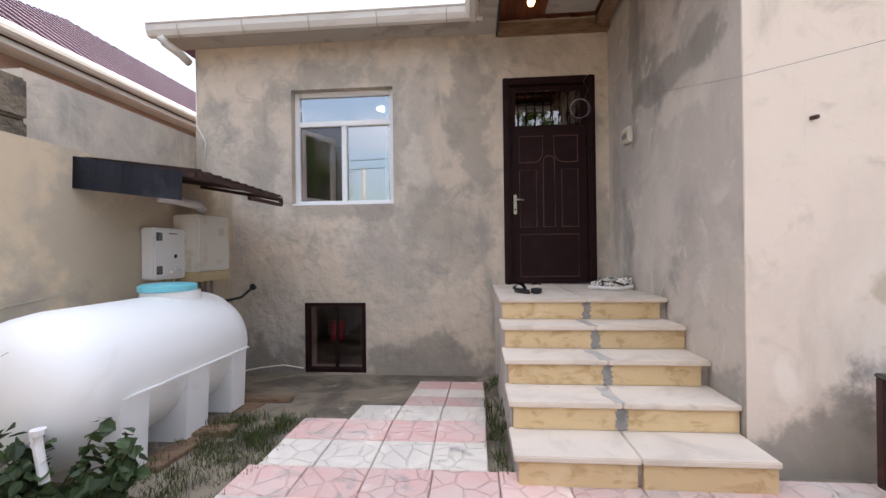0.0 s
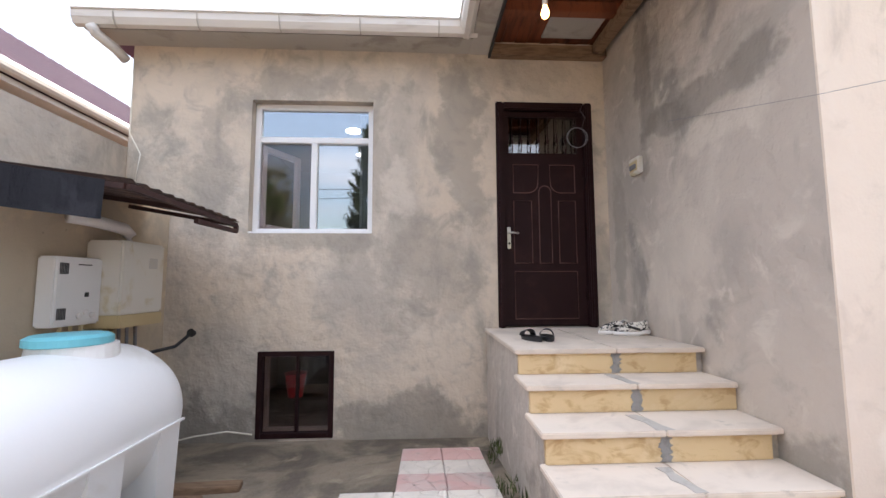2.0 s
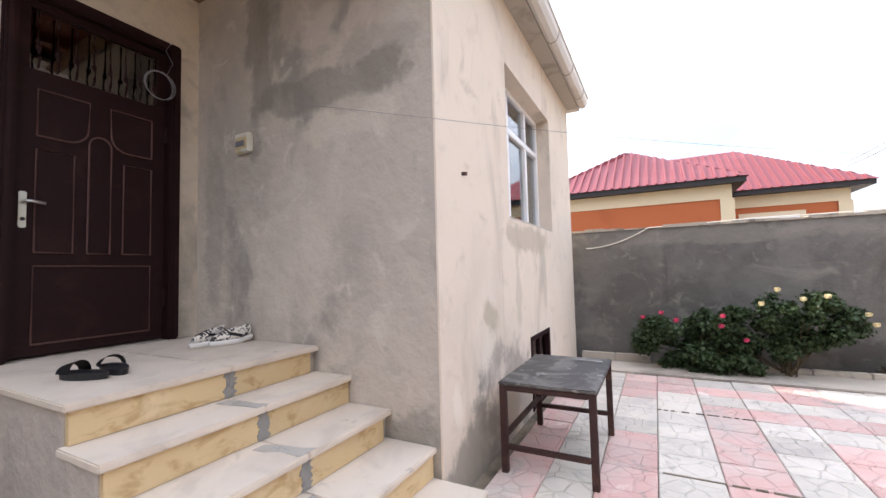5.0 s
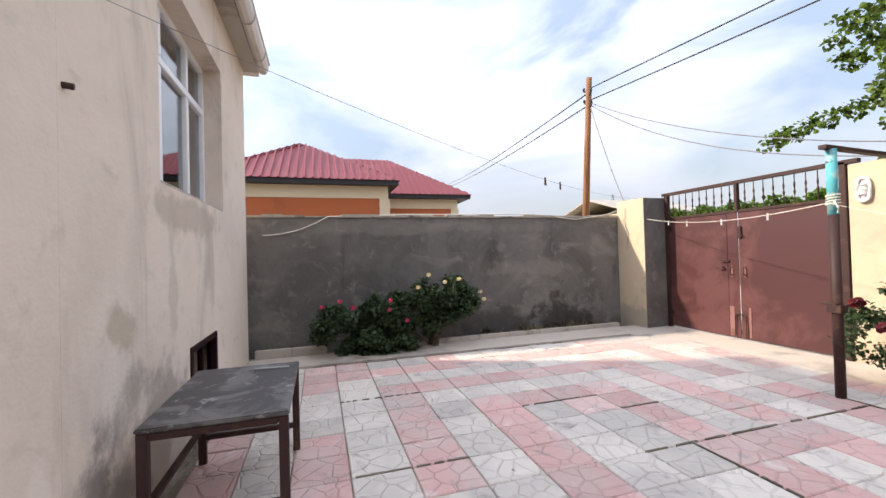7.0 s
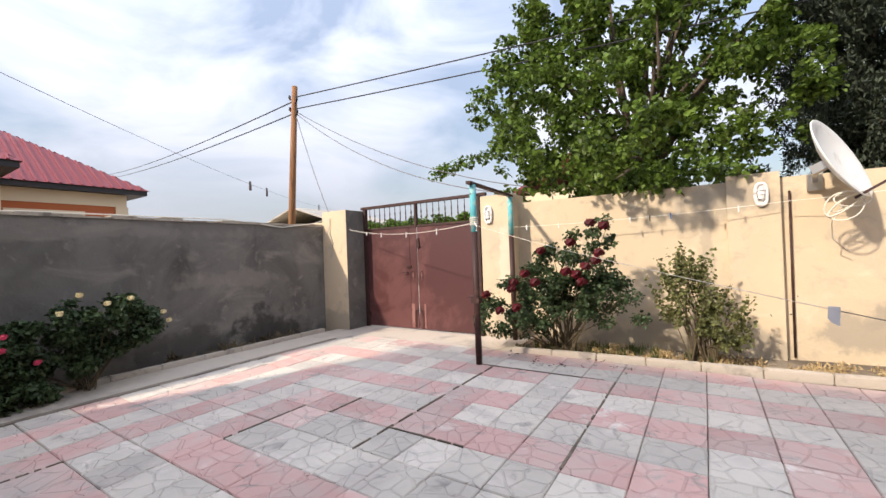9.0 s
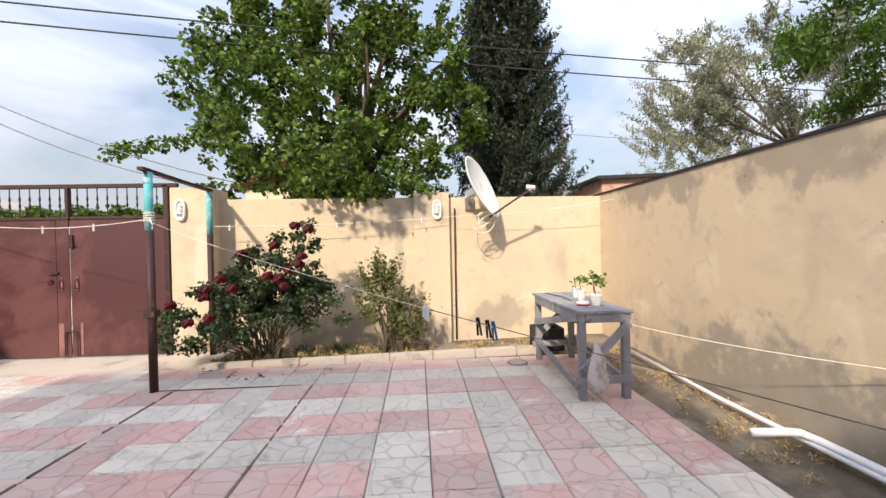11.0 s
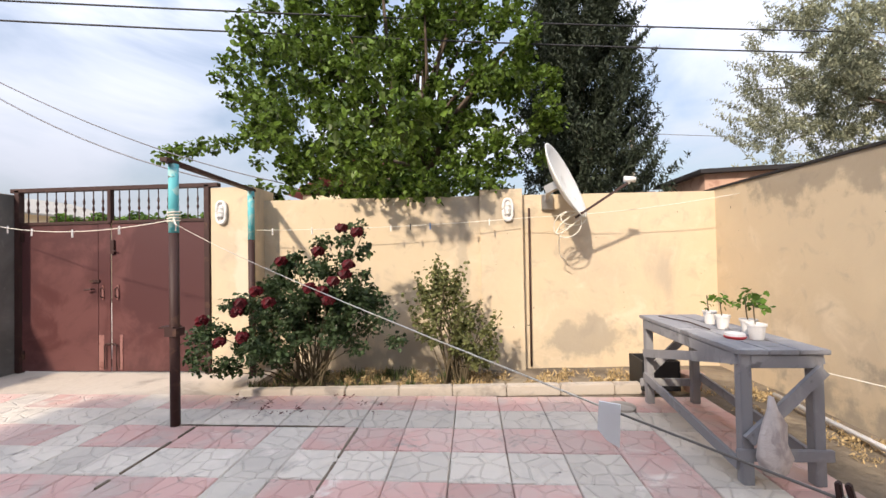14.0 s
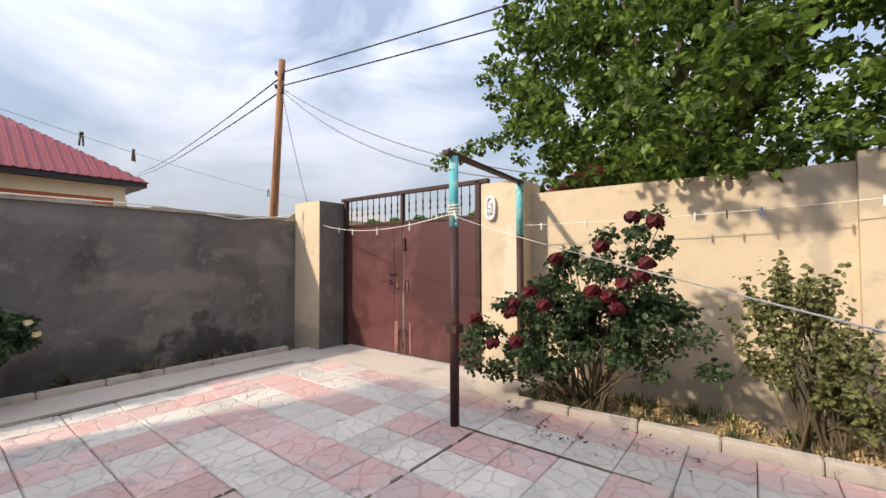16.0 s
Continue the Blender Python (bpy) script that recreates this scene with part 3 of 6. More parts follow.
# ---- large structure ----
FY, SX, WY, EX = 4.47, 1.61, 2.347, 5.54  # door wall, recess side wall, wing front, house's east corner
WX, GX = -2.52, 5.8  # inner faces of the west and east yard walls


def dip(x, y):
    """The ground falls a little towards the door wall."""
    t = min(1, max(0, (y - 2.7) / 1.7))
    return -0.15 * t * t * (3 - 2 * t) if x < 1.7 and y < 6 else 0.0


def ground_mesh(bm):
    xs = [-400, -60, -12] + [-3 + 0.25 * i for i in range(39)] + [15, 60, 400]
    ys = [-400, -60, -12] + [-4.5 + 0.25 * i for i in range(39)] + [14, 60, 400]
    g = [[bm.verts.new((x, y, -0.045 + dip(x, y) + 0.012 * noise.noise((x * 2.1, y * 2.1, 0)))) for x in xs] for y in ys]
    for j in range(len(ys) - 1):
        for i in range(len(xs) - 1):
            bm.faces.new((g[j][i], g[j][i + 1], g[j + 1][i + 1], g[j + 1][i]))


tagged(P("ground", ground_mesh, M_SOIL, smooth=True), "bare trodden brown soil around the house", "ground", kind="structure")

W1 = (-1.82, -0.675, 1.675, 2.96)
C1 = (-1.685, -1.0, -0.17, 0.595)
DR = (0.515, 1.475, 0.786, 2.986)
W2 = (2.83, 4.35, 1.64, 2.93)
C2 = (3.30, 4.0, -0.03, 0.62)
X0 = -2.94
holed_wall("wall_north", (X0, FY), (SX, FY), -0.3, 3.75, 0.32, [(W1[0] - X0, W1[1] - X0, W1[2], W1[3]), (C1[0] - X0, C1[1] - X0, C1[2], C1[3]), (DR[0] - X0, DR[1] - X0, DR[2], DR[3])], M_FACADE, "blotchy grey-beige cement plastered house front")
holed_wall("wall_recess", (SX, FY + 0.3), (SX, WY + 0.012), -0.3, 3.75, 0.3, [], M_SIDE, "streaked grey plaster side wall beside the steps")
holed_wall("wall_wing", (SX + 0.3, WY), (EX, WY), -0.3, 3.75, 0.3, [(W2[0] - SX - 0.3, W2[1] - SX - 0.3, W2[2], W2[3]), (C2[0] - SX - 0.3, C2[1] - SX - 0.3, C2[2], C2[3])], M_WING, "pale pinkish plaster front of the house wing")
boxpart("wall_wing_corner", (SX, SX + 0.2995, WY, WY + 0.0115, -0.3, 3.75), M_WING, bevel=0)
bpy.data.objects["wall_wing_corner"]["kind"] = "structure"
holed_wall("wall_east_side", (EX, WY + 0.3), (EX, 11), -0.3, 3.75, 0.3, [], M_WING, "plain plaster side of the house")
holed_wall("wall_back", (EX, 11), (X0, 11), -0.3, 3.75, 0.3, [], M_FACADE, "plain plaster back of the house")
holed_wall("wall_west_side", (X0, 11), (X0, FY + 0.32), -0.3, 3.75, 0.3, [], M_FACADE, "plain plaster west side of the house")

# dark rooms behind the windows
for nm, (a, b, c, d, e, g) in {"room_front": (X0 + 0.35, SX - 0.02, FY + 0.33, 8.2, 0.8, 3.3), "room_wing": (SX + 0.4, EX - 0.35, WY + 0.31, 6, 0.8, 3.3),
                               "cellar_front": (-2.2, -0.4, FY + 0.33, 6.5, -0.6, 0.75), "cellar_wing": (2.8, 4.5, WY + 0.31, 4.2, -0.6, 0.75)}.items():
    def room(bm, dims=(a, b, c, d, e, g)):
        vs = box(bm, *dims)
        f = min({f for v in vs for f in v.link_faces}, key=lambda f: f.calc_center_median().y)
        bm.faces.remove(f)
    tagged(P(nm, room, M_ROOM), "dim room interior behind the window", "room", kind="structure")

# yard walls
S0, S1 = (2.55, -3.86), (WX - 0.1, -4.12)  # the south wall runs a little askew
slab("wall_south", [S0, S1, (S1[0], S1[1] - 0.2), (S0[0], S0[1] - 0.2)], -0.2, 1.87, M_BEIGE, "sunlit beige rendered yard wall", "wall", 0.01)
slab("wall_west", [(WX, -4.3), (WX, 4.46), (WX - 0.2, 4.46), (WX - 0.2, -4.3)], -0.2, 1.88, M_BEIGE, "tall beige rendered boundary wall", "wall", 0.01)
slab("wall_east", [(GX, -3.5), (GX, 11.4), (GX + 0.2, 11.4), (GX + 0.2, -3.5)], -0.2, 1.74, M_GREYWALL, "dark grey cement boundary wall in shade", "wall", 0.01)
slab("wall_neighbour", [(-2.96, 2.72), (-2.96, 4.5), (-3.2, 4.5), (-3.2, 2.72)], -0.2, 2.48, M_FACADE, "taller grey plastered wall of the neighbour", "wall", 0.01)


def coping(name, x0, x1, y0, y1, z, seed, mat, label):
    def fn(bm):
        rng = random.Random(seed)
        n = 60
        for i in range(n):
            a, b = i / n, (i + 1) / n
            ax, bx = (x0, x1) if abs(x1 - x0) < 0.5 else (x0 + (x1 - x0) * a, x0 + (x1 - x0) * b)
            ay, by = (y0, y1) if abs(y1 - y0) < 0.5 else (y0 + (y1 - y0) * a, y0 + (y1 - y0) * b)
            box(bm, ax, bx, ay, by, z - 0.01, z + rng.uniform(0.008, 0.035))
    return tagged(P(name, fn, mat), label, "coping", kind="structure")


coping("coping_east", GX - 0.015, GX + 0.215, -3.45, 11.3, 1.74, 1, M_COPING, "rough uneven mortar on the wall top")
boxpart("coping_west", (WX - 0.23, WX + 0.015, -4.3, 1.2, 1.88, 1.905), M_FASCIA, bevel=0.005)
tagged(bpy.data.objects["coping_west"], "dark bitumen strip capping the beige wall", "coping", kind="structure")
slab("pillar_gate_east", [(5.235, -3.22), (GX, -3.22), (GX, -3.72), (5.235, -3.72)], -0.2, 1.98, M_BEIGE, "beige rendered gate pillar", "pillar", 0.012)
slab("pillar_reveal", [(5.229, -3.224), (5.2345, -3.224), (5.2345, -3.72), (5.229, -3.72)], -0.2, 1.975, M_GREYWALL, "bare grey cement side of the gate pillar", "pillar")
slab("pillar_gate_west", [(2.48, -3.63), (2.95, -3.63), (2.95, -4.08), (2.48, -4.08)], -0.2, 1.99, M_BEIGE, "beige rendered gate pillar with a lamp", "pillar", 0.012)
slab("pillar_wall", [(-0.40, -3.93), (0.06, -3.93), (0.06, -4.1), (-0.40, -4.1)], -0.2, 1.93, M_BEIGE, "shallow beige pilaster in the yard wall", "pillar", 0.012)

# concrete aprons and kerbs
slab("concrete_strip_east", [(4.98, -2.9), (5.5, -2.9), (5.5, 2.34), (4.98, 2.34)], -0.06, 0.003, M_CONCRETE, "worn bare concrete strip beside the paving", "pavement")
slab("concrete_apron_gate", [(2.3, -3.9), (5.5, -3.9), (5.5, -2.66), (2.3, -2.66)], -0.06, 0.0, M_CONCRETE, "dusty sunlit concrete apron inside the gate", "pavement")
slab("concrete_road", [(-30, -11), (60, -11), (60, -4.4), (-30, -4.4)], -0.06, -0.02, M_CONCRETE, "dusty road outside the gate", "road")


def kerb(x0, y0, x1, y1, n, name, w=0.085, h=0.035):
    k = tagged(new(name), "row of pale concrete kerb stones", "kerb", kind="structure")
    for i in range(n):
        a = Vector((x0 + (x1 - x0) * i / n, y0 + (y1 - y0) * i / n, h / 2 - 0.01))
        b = Vector((x0 + (x1 - x0) * (i + 0.985) / n, y0 + (y1 - y0) * (i + 0.985) / n, h / 2 - 0.01))
        P("kerb_stone", lambda bm: bar(bm, a, b, w, h + 0.06), M_KERB, k, bevel=0.008)


kerb(2.25, -2.98, -1.55, -3.22, 8, "kerb_south")
kerb(5.55, -2.95, 5.55, 1.3, 9, "kerb_east")
kerb(5.66, 1.45, 5.66, 2.3, 2, "kerb_house", 0.07, 0.06)

# house roof, eaves and gutters
EZ = 3.50


# roof shape is assumed above the eaves; it also throws the yard's shadow
def roof_mesh(bm):
    z = EZ + 0.08
    e = [(-3.25, 4.2, z), (0.25, 4.2, z), (0.25, 2.14, z), (5.58, 2.14, z), (5.58, 11.2, z), (-3.25, 11.2, z)]
    r = [(0.4, 7.4, 4.6), (2.9, 6.4, 4.6)]
    ev = [bm.verts.new(p) for p in e]
    rv = [bm.verts.new(p) for p in r]
    for f in ((ev[0], ev[1], rv[0]), (ev[1], ev[2], rv[1], rv[0]), (ev[2], ev[3], rv[1]), (ev[3], ev[4], rv[1]), (ev[4], ev[5], rv[0], rv[1]), (ev[5], ev[0], rv[0])):
        bm.faces.new(f)
    bmesh.ops.solidify(bm, geom=bm.faces[:], thickness=0.04)


tagged(P("roof", roof_mesh, M_ROOFMAROON), "unseen low hipped maroon roof, added to close the house and cast shade", "roof", kind="structure")


tagged(P("ceiling", lambda bm: [box(bm, 0.46 + i * 0.128, 0.582 + i * 0.128, 2.15, FY - 0.001, 3.60 + 0.006 * (i % 2), 3.63) for i in range(9)], M_REDWOOD), "red-stained board ceiling of the porch", "ceiling", kind="structure")
tagged(P("soffit_front", lambda bm: box(bm, -3.2, 0.27, FY - 0.25, FY - 0.002, 3.47, 3.49), M_SOFFIT), "pale eaves soffit", "soffit", kind="structure")
tagged(P("soffit_wing", lambda bm: box(bm, 0.27, EX + 0.02, WY - 0.165, WY - 0.002, 3.47, 3.49), M_SOFFIT), "pale eaves soffit", "soffit", kind="structure")
tagged(P("soffit_porch", lambda bm: box(bm, 0.27, 0.46, 2.1, FY - 0.002, 3.465, 3.485), M_SOFFIT), "pale soffit along the porch edge", "soffit", kind="structure")
tagged(P("porch_edge_trim", lambda bm: box(bm, 0.45, 0.47, 2.1, FY - 0.003, 3.43, 3.60), M_FASCIA), "dark metal edge trim of the porch roof", "trim", kind="structure")

porch_frame = thing("porch_frame", "raw timber wall plate and rafters under the porch ceiling", "beam")
boxpart("beam", (0.472, SX - 0.002, FY - 0.10, FY - 0.004, 3.42, 3.53), M_RAWWOOD, porch_frame)
boxpart("rafter", (0.472, SX - 0.002, 3.85, 3.93, 3.50, 3.598), M_REDWOOD, porch_frame)
boxpart("rafter", (0.472, SX - 0.002, 3.25, 3.33, 3.50, 3.598), M_REDWOOD, porch_frame)
boxpart("rafter", (0.472, SX - 0.002, 2.65, 2.73, 3.50, 3.598), M_REDWOOD, porch_frame)
boxpart("beam", (1.46, 1.56, 2.2, 4.36, 3.44, 3.53), M_RAWWOOD, porch_frame, "grey weathered rafter")
boxpart("panel", (0.95, 1.45, 3.95, 4.35, 3.58, 3.597), M_SOFFIT, porch_frame, "pale plasterboard offcut between the rafters")


def gutter(a, b, out):
    """A half-round gutter with a rolled lip and fascia behind it, from a to b; out is the way it faces."""
    g = thing("gutter", "white metal rain gutter with a rolled edge", "gutter", "gutters")
    a, b, o = Vector(a), Vector(b), Vector(out)
    prof = [(0.0, 0.10), (0.0, 0.0), (0.04, -0.028), (0.085, -0.02), (0.115, 0.03), (0.12, 0.085), (0.135, 0.095), (0.13, 0.11), (0.105, 0.10), (0.10, 0.04), (0.07, 0.0), (0.015, 0.01), (0.012, 0.10)]

    def fn(bm):
        rows = [[bm.verts.new(p + o * u + Vector((0, 0, v))) for u, v in prof] for p in (a, b)]
        n = len(prof)
        for i in range(n):
            bm.faces.new((rows[0][i], rows[0][(i + 1) % n], rows[1][(i + 1) % n], rows[1][i]))
        bm.faces.new(rows[0])
        bm.faces.new(rows[1][::-1])
    P("trough", fn, M_GUTTER, g)
    for p, e in ((a, -1), (b, 1)):
        d = (b - a).normalized() * e
        P("end_cap", lambda bm: prism(bm, [p + d * 0.001 + o * u + Vector((0, 0, v)) for u, v in ((0.0, 0.10), (0.0, 0.0), (0.04, -0.028), (0.085, -0.02), (0.115, 0.03), (0.12, 0.085))], d * 0.003), M_GUTTER, g)
    n = max(2, int((b - a).length / 0.7))
    for k in range(n):
        p = a.lerp(b, (k + 0.5) / n)
        P("bracket", lambda bm: tube(bm, [p + o * u + Vector((0, 0, v - 0.006)) for u, v in ((0.0, 0.04), (0.0, -0.002), (0.04, -0.031), (0.087, -0.023), (0.119, 0.028), (0.125, 0.08))], 0.005, 5), M_SOFFIT, g)
    return g


gutter((-3.22, FY - 0.255, 3.48), (0.30, FY - 0.255, 3.48), (0, -1, 0))
gutter((0.265, FY - 0.27, 3.48), (0.265, 2.1, 3.48), (-1, 0, 0))
gutter((0.27, WY - 0.17, 3.48), (EX + 0.02, WY - 0.17, 3.48), (0, -1, 0))
gutter((EX + 0.025, WY - 0.165, 3.48), (EX + 0.025, 11, 3.48), (1, 0, 0))
dp = thing("downpipe", "short grey rainwater elbow under the gutter end", "downpipe")
P("pipe", lambda bm: tube(bm, [(-3.08, FY - 0.33, 3.46), (-3.06, FY - 0.3, 3.40), (-2.99, FY - 0.16, 3.34), (-2.975, FY - 0.05, 3.30)], 0.045, 12), M_GUTTER, dp, smooth=True)

# steps
steps = thing("steps", "five-tread stone steps with yellow risers and pale treads", "stairs")
FR = [2.10, 2.38, 2.66, 2.94, 3.20]
TZ = [0.157, 0.314, 0.472, 0.629, 0.786]
XL, XR = 0.40, SX - 0.004


def core(bm):
    for i in range(5):
        box(bm, XL, XR, FR[i] + 0.045, FY - 0.004, (-0.2 if i == 0 else TZ[i - 1] - 0.03), TZ[i] - 0.03)


P("core", core, M_SIDE, steps, "rough grey plastered flank")
for i in range(5):
    xm = 0.98 + 0.012 * i
    z0 = -0.03 if i == 0 else TZ[i - 1]
    yb = FR[i + 1] + 0.05 if i < 4 else FY - 0.006
    xr = XR + (0.0 if FR[i] > WY else -0.0)
    for x0, x1 in ((XL - 0.02, xm - 0.002), (xm + 0.002, xr)):
        boxpart("tread", (x0, x1, FR[i], yb, TZ[i] - 0.03, TZ[i]), M_TREAD, steps, bevel=0.005)
    for x0, x1 in ((XL + 0.005, xm - 0.014), (xm + 0.014, xr - (0.05 if i in (2, 4) else 0.003))):
        boxpart("riser", (x0, x1, FR[i] + 0.022, FR[i] + 0.046, z0 + 0.002, TZ[i] - 0.031), M_RISER, steps, bevel=0.002)

    def blot(bm, i=i, xm=xm, z0=z0):
        rng = random.Random(i + 40)
        pts, n = [], 14
        for s in (-1, 1):
            for k in range(n + 1):
                t = k / n if s > 0 else 1 - k / n
                pts.append((xm + s * (0.018 + 0.022 * rng.random()), FR[i] + 0.0185, z0 + 0.004 + (TZ[i] - 0.036 - z0) * t))
        prism(bm, pts, (0, 0.02, 0))
    if i:
        P("mortar_joint", blot, M_JOINT, steps)

    def smear(bm, i=i, xm=xm, yb=yb):
        rng = random.Random(i + 70)
        yy = min(yb - 0.06, FR[i] + 0.24)
        pts = [(xm + rng.uniform(-0.05, -0.02) - 0.05 * t, FR[i] + 0.01 + (yy - FR[i]) * t) for t in (0, .25, .5, .75, 1)]
        pts += [(xm + rng.uniform(0.01, 0.05) - 0.05 * t, FR[i] + 0.01 + (yy - FR[i]) * t) for t in (1, .75, .5, .25, 0)]
        prism(bm, [(x, y, TZ[i] + 0.003) for x, y in pts], (0, 0, -0.01))
    if 0 < i < 4:
        P("mortar_smear", smear, M_SMEAR, steps)

# ---- entrance door ----


def entrance_door():
    x0, x1, z0, z1 = DR
    d = tagged(new("door_1"), "closed dark brown steel door with raised panels and barred transom", "door", kind="structure")
    y = FY + 0.05
    for nm, dims in (("jamb", (x0, x0 + 0.075, FY - 0.015, FY + 0.11, z0, z1)), ("jamb", (x1 - 0.075, x1, FY - 0.015, FY + 0.11, z0, z1)), ("head", (x0 + 0.0755, x1 - 0.0755, FY - 0.013, FY + 0.11, z1 - 0.075, z1))):
        boxpart(nm, dims, M_DOOR, d, bevel=0.012)
    for xa, xb in ((x0 + 0.022, x0 + 0.05), (x1 - 0.05, x1 - 0.022)):
        boxpart("jamb_moulding", (xa, xb, FY - 0.028, FY - 0.016, z0, z1 - 0.06), M_DOOR, d, bevel=0.004)
    lx0, lx1 = x0 + 0.078, x1 - 0.078
    zt = z0 + 1.70
    boxpart("leaf", (lx0, lx1, y, y + 0.05, z0 + 0.012, zt), M_DOOR, d, bevel=0.004)
    boxpart("leaf_rail", (lx0, lx1, y, y + 0.05, z1 - 0.13, z1 - 0.078), M_DOOR, d)
    boxpart("leaf_stile", (lx0, lx0 + 0.06, y, y + 0.05, zt, z1 - 0.13), M_DOOR, d)
    boxpart("leaf_stile", (lx1 - 0.06, lx1, y, y + 0.05, zt, z1 - 0.13), M_DOOR, d)
    P("transom_glass", lambda bm: box(bm, lx0 + 0.06, lx1 - 0.06, y + 0.022, y + 0.028, zt, z1 - 0.13), M_GLASSDIM, d)
    # black sheet behind the glass: the hall's darkness put into its colour
    boxpart("dark_panel", (lx0 - 0.05, lx1 + 0.05, y + 0.2, y + 0.22, zt - 0.2, z1), M_BLACK, d, "black panel standing in for the unlit hallway")
    for i in range(8):
        xx = lx0 + 0.09 + i * (lx1 - lx0 - 0.18) / 7
        P("transom_bar", lambda bm: tube(bm, [(xx, y - 0.012, z1 - 0.135), (xx, y - 0.012, zt + 0.16), (xx, y - 0.03, zt + 0.09), (xx, y - 0.032, zt + 0.05), (xx, y - 0.012, zt + 0.0)], 0.007, 6), M_DOOR, d, smooth=True)
        P("bar_knuckle", lambda bm: lathe(bm, [(0.004, -0.02), (0.013, -0.01), (0.015, 0), (0.013, 0.01), (0.004, 0.02)], pose(xx, y - 0.016, zt + 0.12), 8), M_DOOR, d, smooth=True)
    W = lx1 - lx0

    def panel(pts):
        """A thin raised line along a closed outline and a slightly proud field inside it."""
        def fn(bm):
            c = [Vector((lx0 + u * W, y - 0.004, z0 + v)) for u, v in pts]
            tube(bm, [q - Vector((0, 0.005, 0)) for q in c + [c[0]]], 0.006, 5)
        P("panel_moulding", fn, M_DOORLINE, d)
        def field(bm):
            prism(bm, [(lx0 + u * W, y - 0.004, z0 + v) for u, v in pts], (0, 0.01, 0))
        P("panel_field", field, M_DOOR, d)
    arc = lambda cx, cz, r, a0, a1, n=8: [(cx + r / W * math.cos(radians(a0 + (a1 - a0) * k / n)), cz + r * math.sin(radians(a0 + (a1 - a0) * k / n))) for k in range(n + 1)]
    panel([(0.12, 0.08), (0.88, 0.08), (0.88, 0.53), (0.12, 0.53)])
    panel([(0.12, 0.61), (0.34, 0.61), (0.34, 1.22), (0.12, 1.22)])
    panel([(0.67, 0.61), (0.88, 0.61), (0.88, 1.22), (0.67, 1.22)])
    panel([(0.43, 0.61), (0.58, 0.61)] + arc(0.505, 1.31, 0.06, 0, 180))
    panel([(0.12, 1.30), (0.30, 1.30)] + arc(0.30, 1.40, 0.10, -90, 0, 5) + [(0.43, 1.58), (0.12, 1.58)])
    panel([(0.88, 1.30), (0.70, 1.30)] + arc(0.70, 1.40, 0.10, 270, 180, 5) + [(0.57, 1.58), (0.88, 1.58)])
    h = boxpart("door_handle", (lx0 + 0.028, lx0 + 0.062, y - 0.014, y - 0.001, z0 + 0.75, z0 + 0.96), M_STEEL, d, "brushed steel handle plate", 0.005)
    P("lever", lambda bm: tube(bm, [(lx0 + 0.045, y - 0.012, z0 + 0.90), (lx0 + 0.045, y - 0.05, z0 + 0.90), (lx0 + 0.075, y - 0.056, z0 + 0.902), (lx0 + 0.13, y - 0.054, z0 + 0.895)], 0.009, 8), M_STEEL, h, smooth=True)
    P("keyhole", lambda bm: lathe(bm, [(0.011, 0), (0.011, 0.006), (0.006, 0.008)], pose(lx0 + 0.045, y - 0.014, z0 + 0.80, 90), 12), M_BLACK, h)
    for zz in (0.25, 1.45):
        P("hinge", lambda bm: tube(bm, [(lx1 - 0.005, y - 0.012, z0 + zz), (lx1 - 0.005, y - 0.012, z0 + zz + 0.11)], 0.011, 8), M_DOOR, d)


entrance_door()


def pvc_window(name, W, ywall, depth, cols, transom, label, open_col=None):
    x0, x1, z0, z1 = W
    w = tagged(new(name), label, "window", kind="structure")
    y = ywall + depth
    t = 0.055
    for nm, dims in (("window_frame", (x0, x0 + t, y, y + 0.06, z0, z1)), ("window_frame", (x1 - t, x1, y, y + 0.06, z0, z1)), ("window_frame", (x0 + t, x1 - t, y, y + 0.06, z0, z0 + t)), ("window_frame", (x0 + t, x1 - t, y, y + 0.06, z1 - t, z1)), ("transom", (x0 + t, x1 - t, y - 0.004, y + 0.06, transom - 0.03, transom + 0.03))):
        boxpart(nm, dims, M_PVC, w, bevel=0.006)
    for c in cols[1:-1]:
        boxpart("mullion", (c - 0.03, c + 0.03, y - 0.002, y + 0.06, z0 + t, transom - 0.03), M_PVC, w, bevel=0.006)
        if name != "window_1":
            boxpart("mullion", (c - 0.03, c + 0.03, y - 0.002, y + 0.06, transom + 0.03, z1 - t), M_PVC, w, bevel=0.006)
    lo = list(zip(cols, cols[1:]))
    for k, (a, b) in enumerate(lo):
        P("pane", lambda bm: box(bm, max(a + 0.03, x0 + t), min(b - 0.03, x1 - t), y + 0.03, y + 0.036, z0 + t, transom - 0.03), M_GLASSDARK if k == open_col else M_GLASS, w).visible_shadow = False
    up = lo if name != "window_1" else [(x0, x1)]
    for a, b in up:
        P("pane", lambda bm: box(bm, max(a + 0.03, x0 + t), min(b - 0.03, x1 - t), y + 0.03, y + 0.036, transom + 0.03, z1 - t), M_GLASS, w).visible_shadow = False
    boxpart("window_sill", (x0, x1, ywall + 0.002, y + 0.005, z0 - 0.002, z0 + 0.018), M_PVC if name == "window_1" else M_SIDE, w)
    return w, y


w1, wy1 = pvc_window("window_1", W1, FY, 0.09, [W1[0], -1.25, W1[1]], 2.60, "white plastic window with an inner casement ajar", 0)


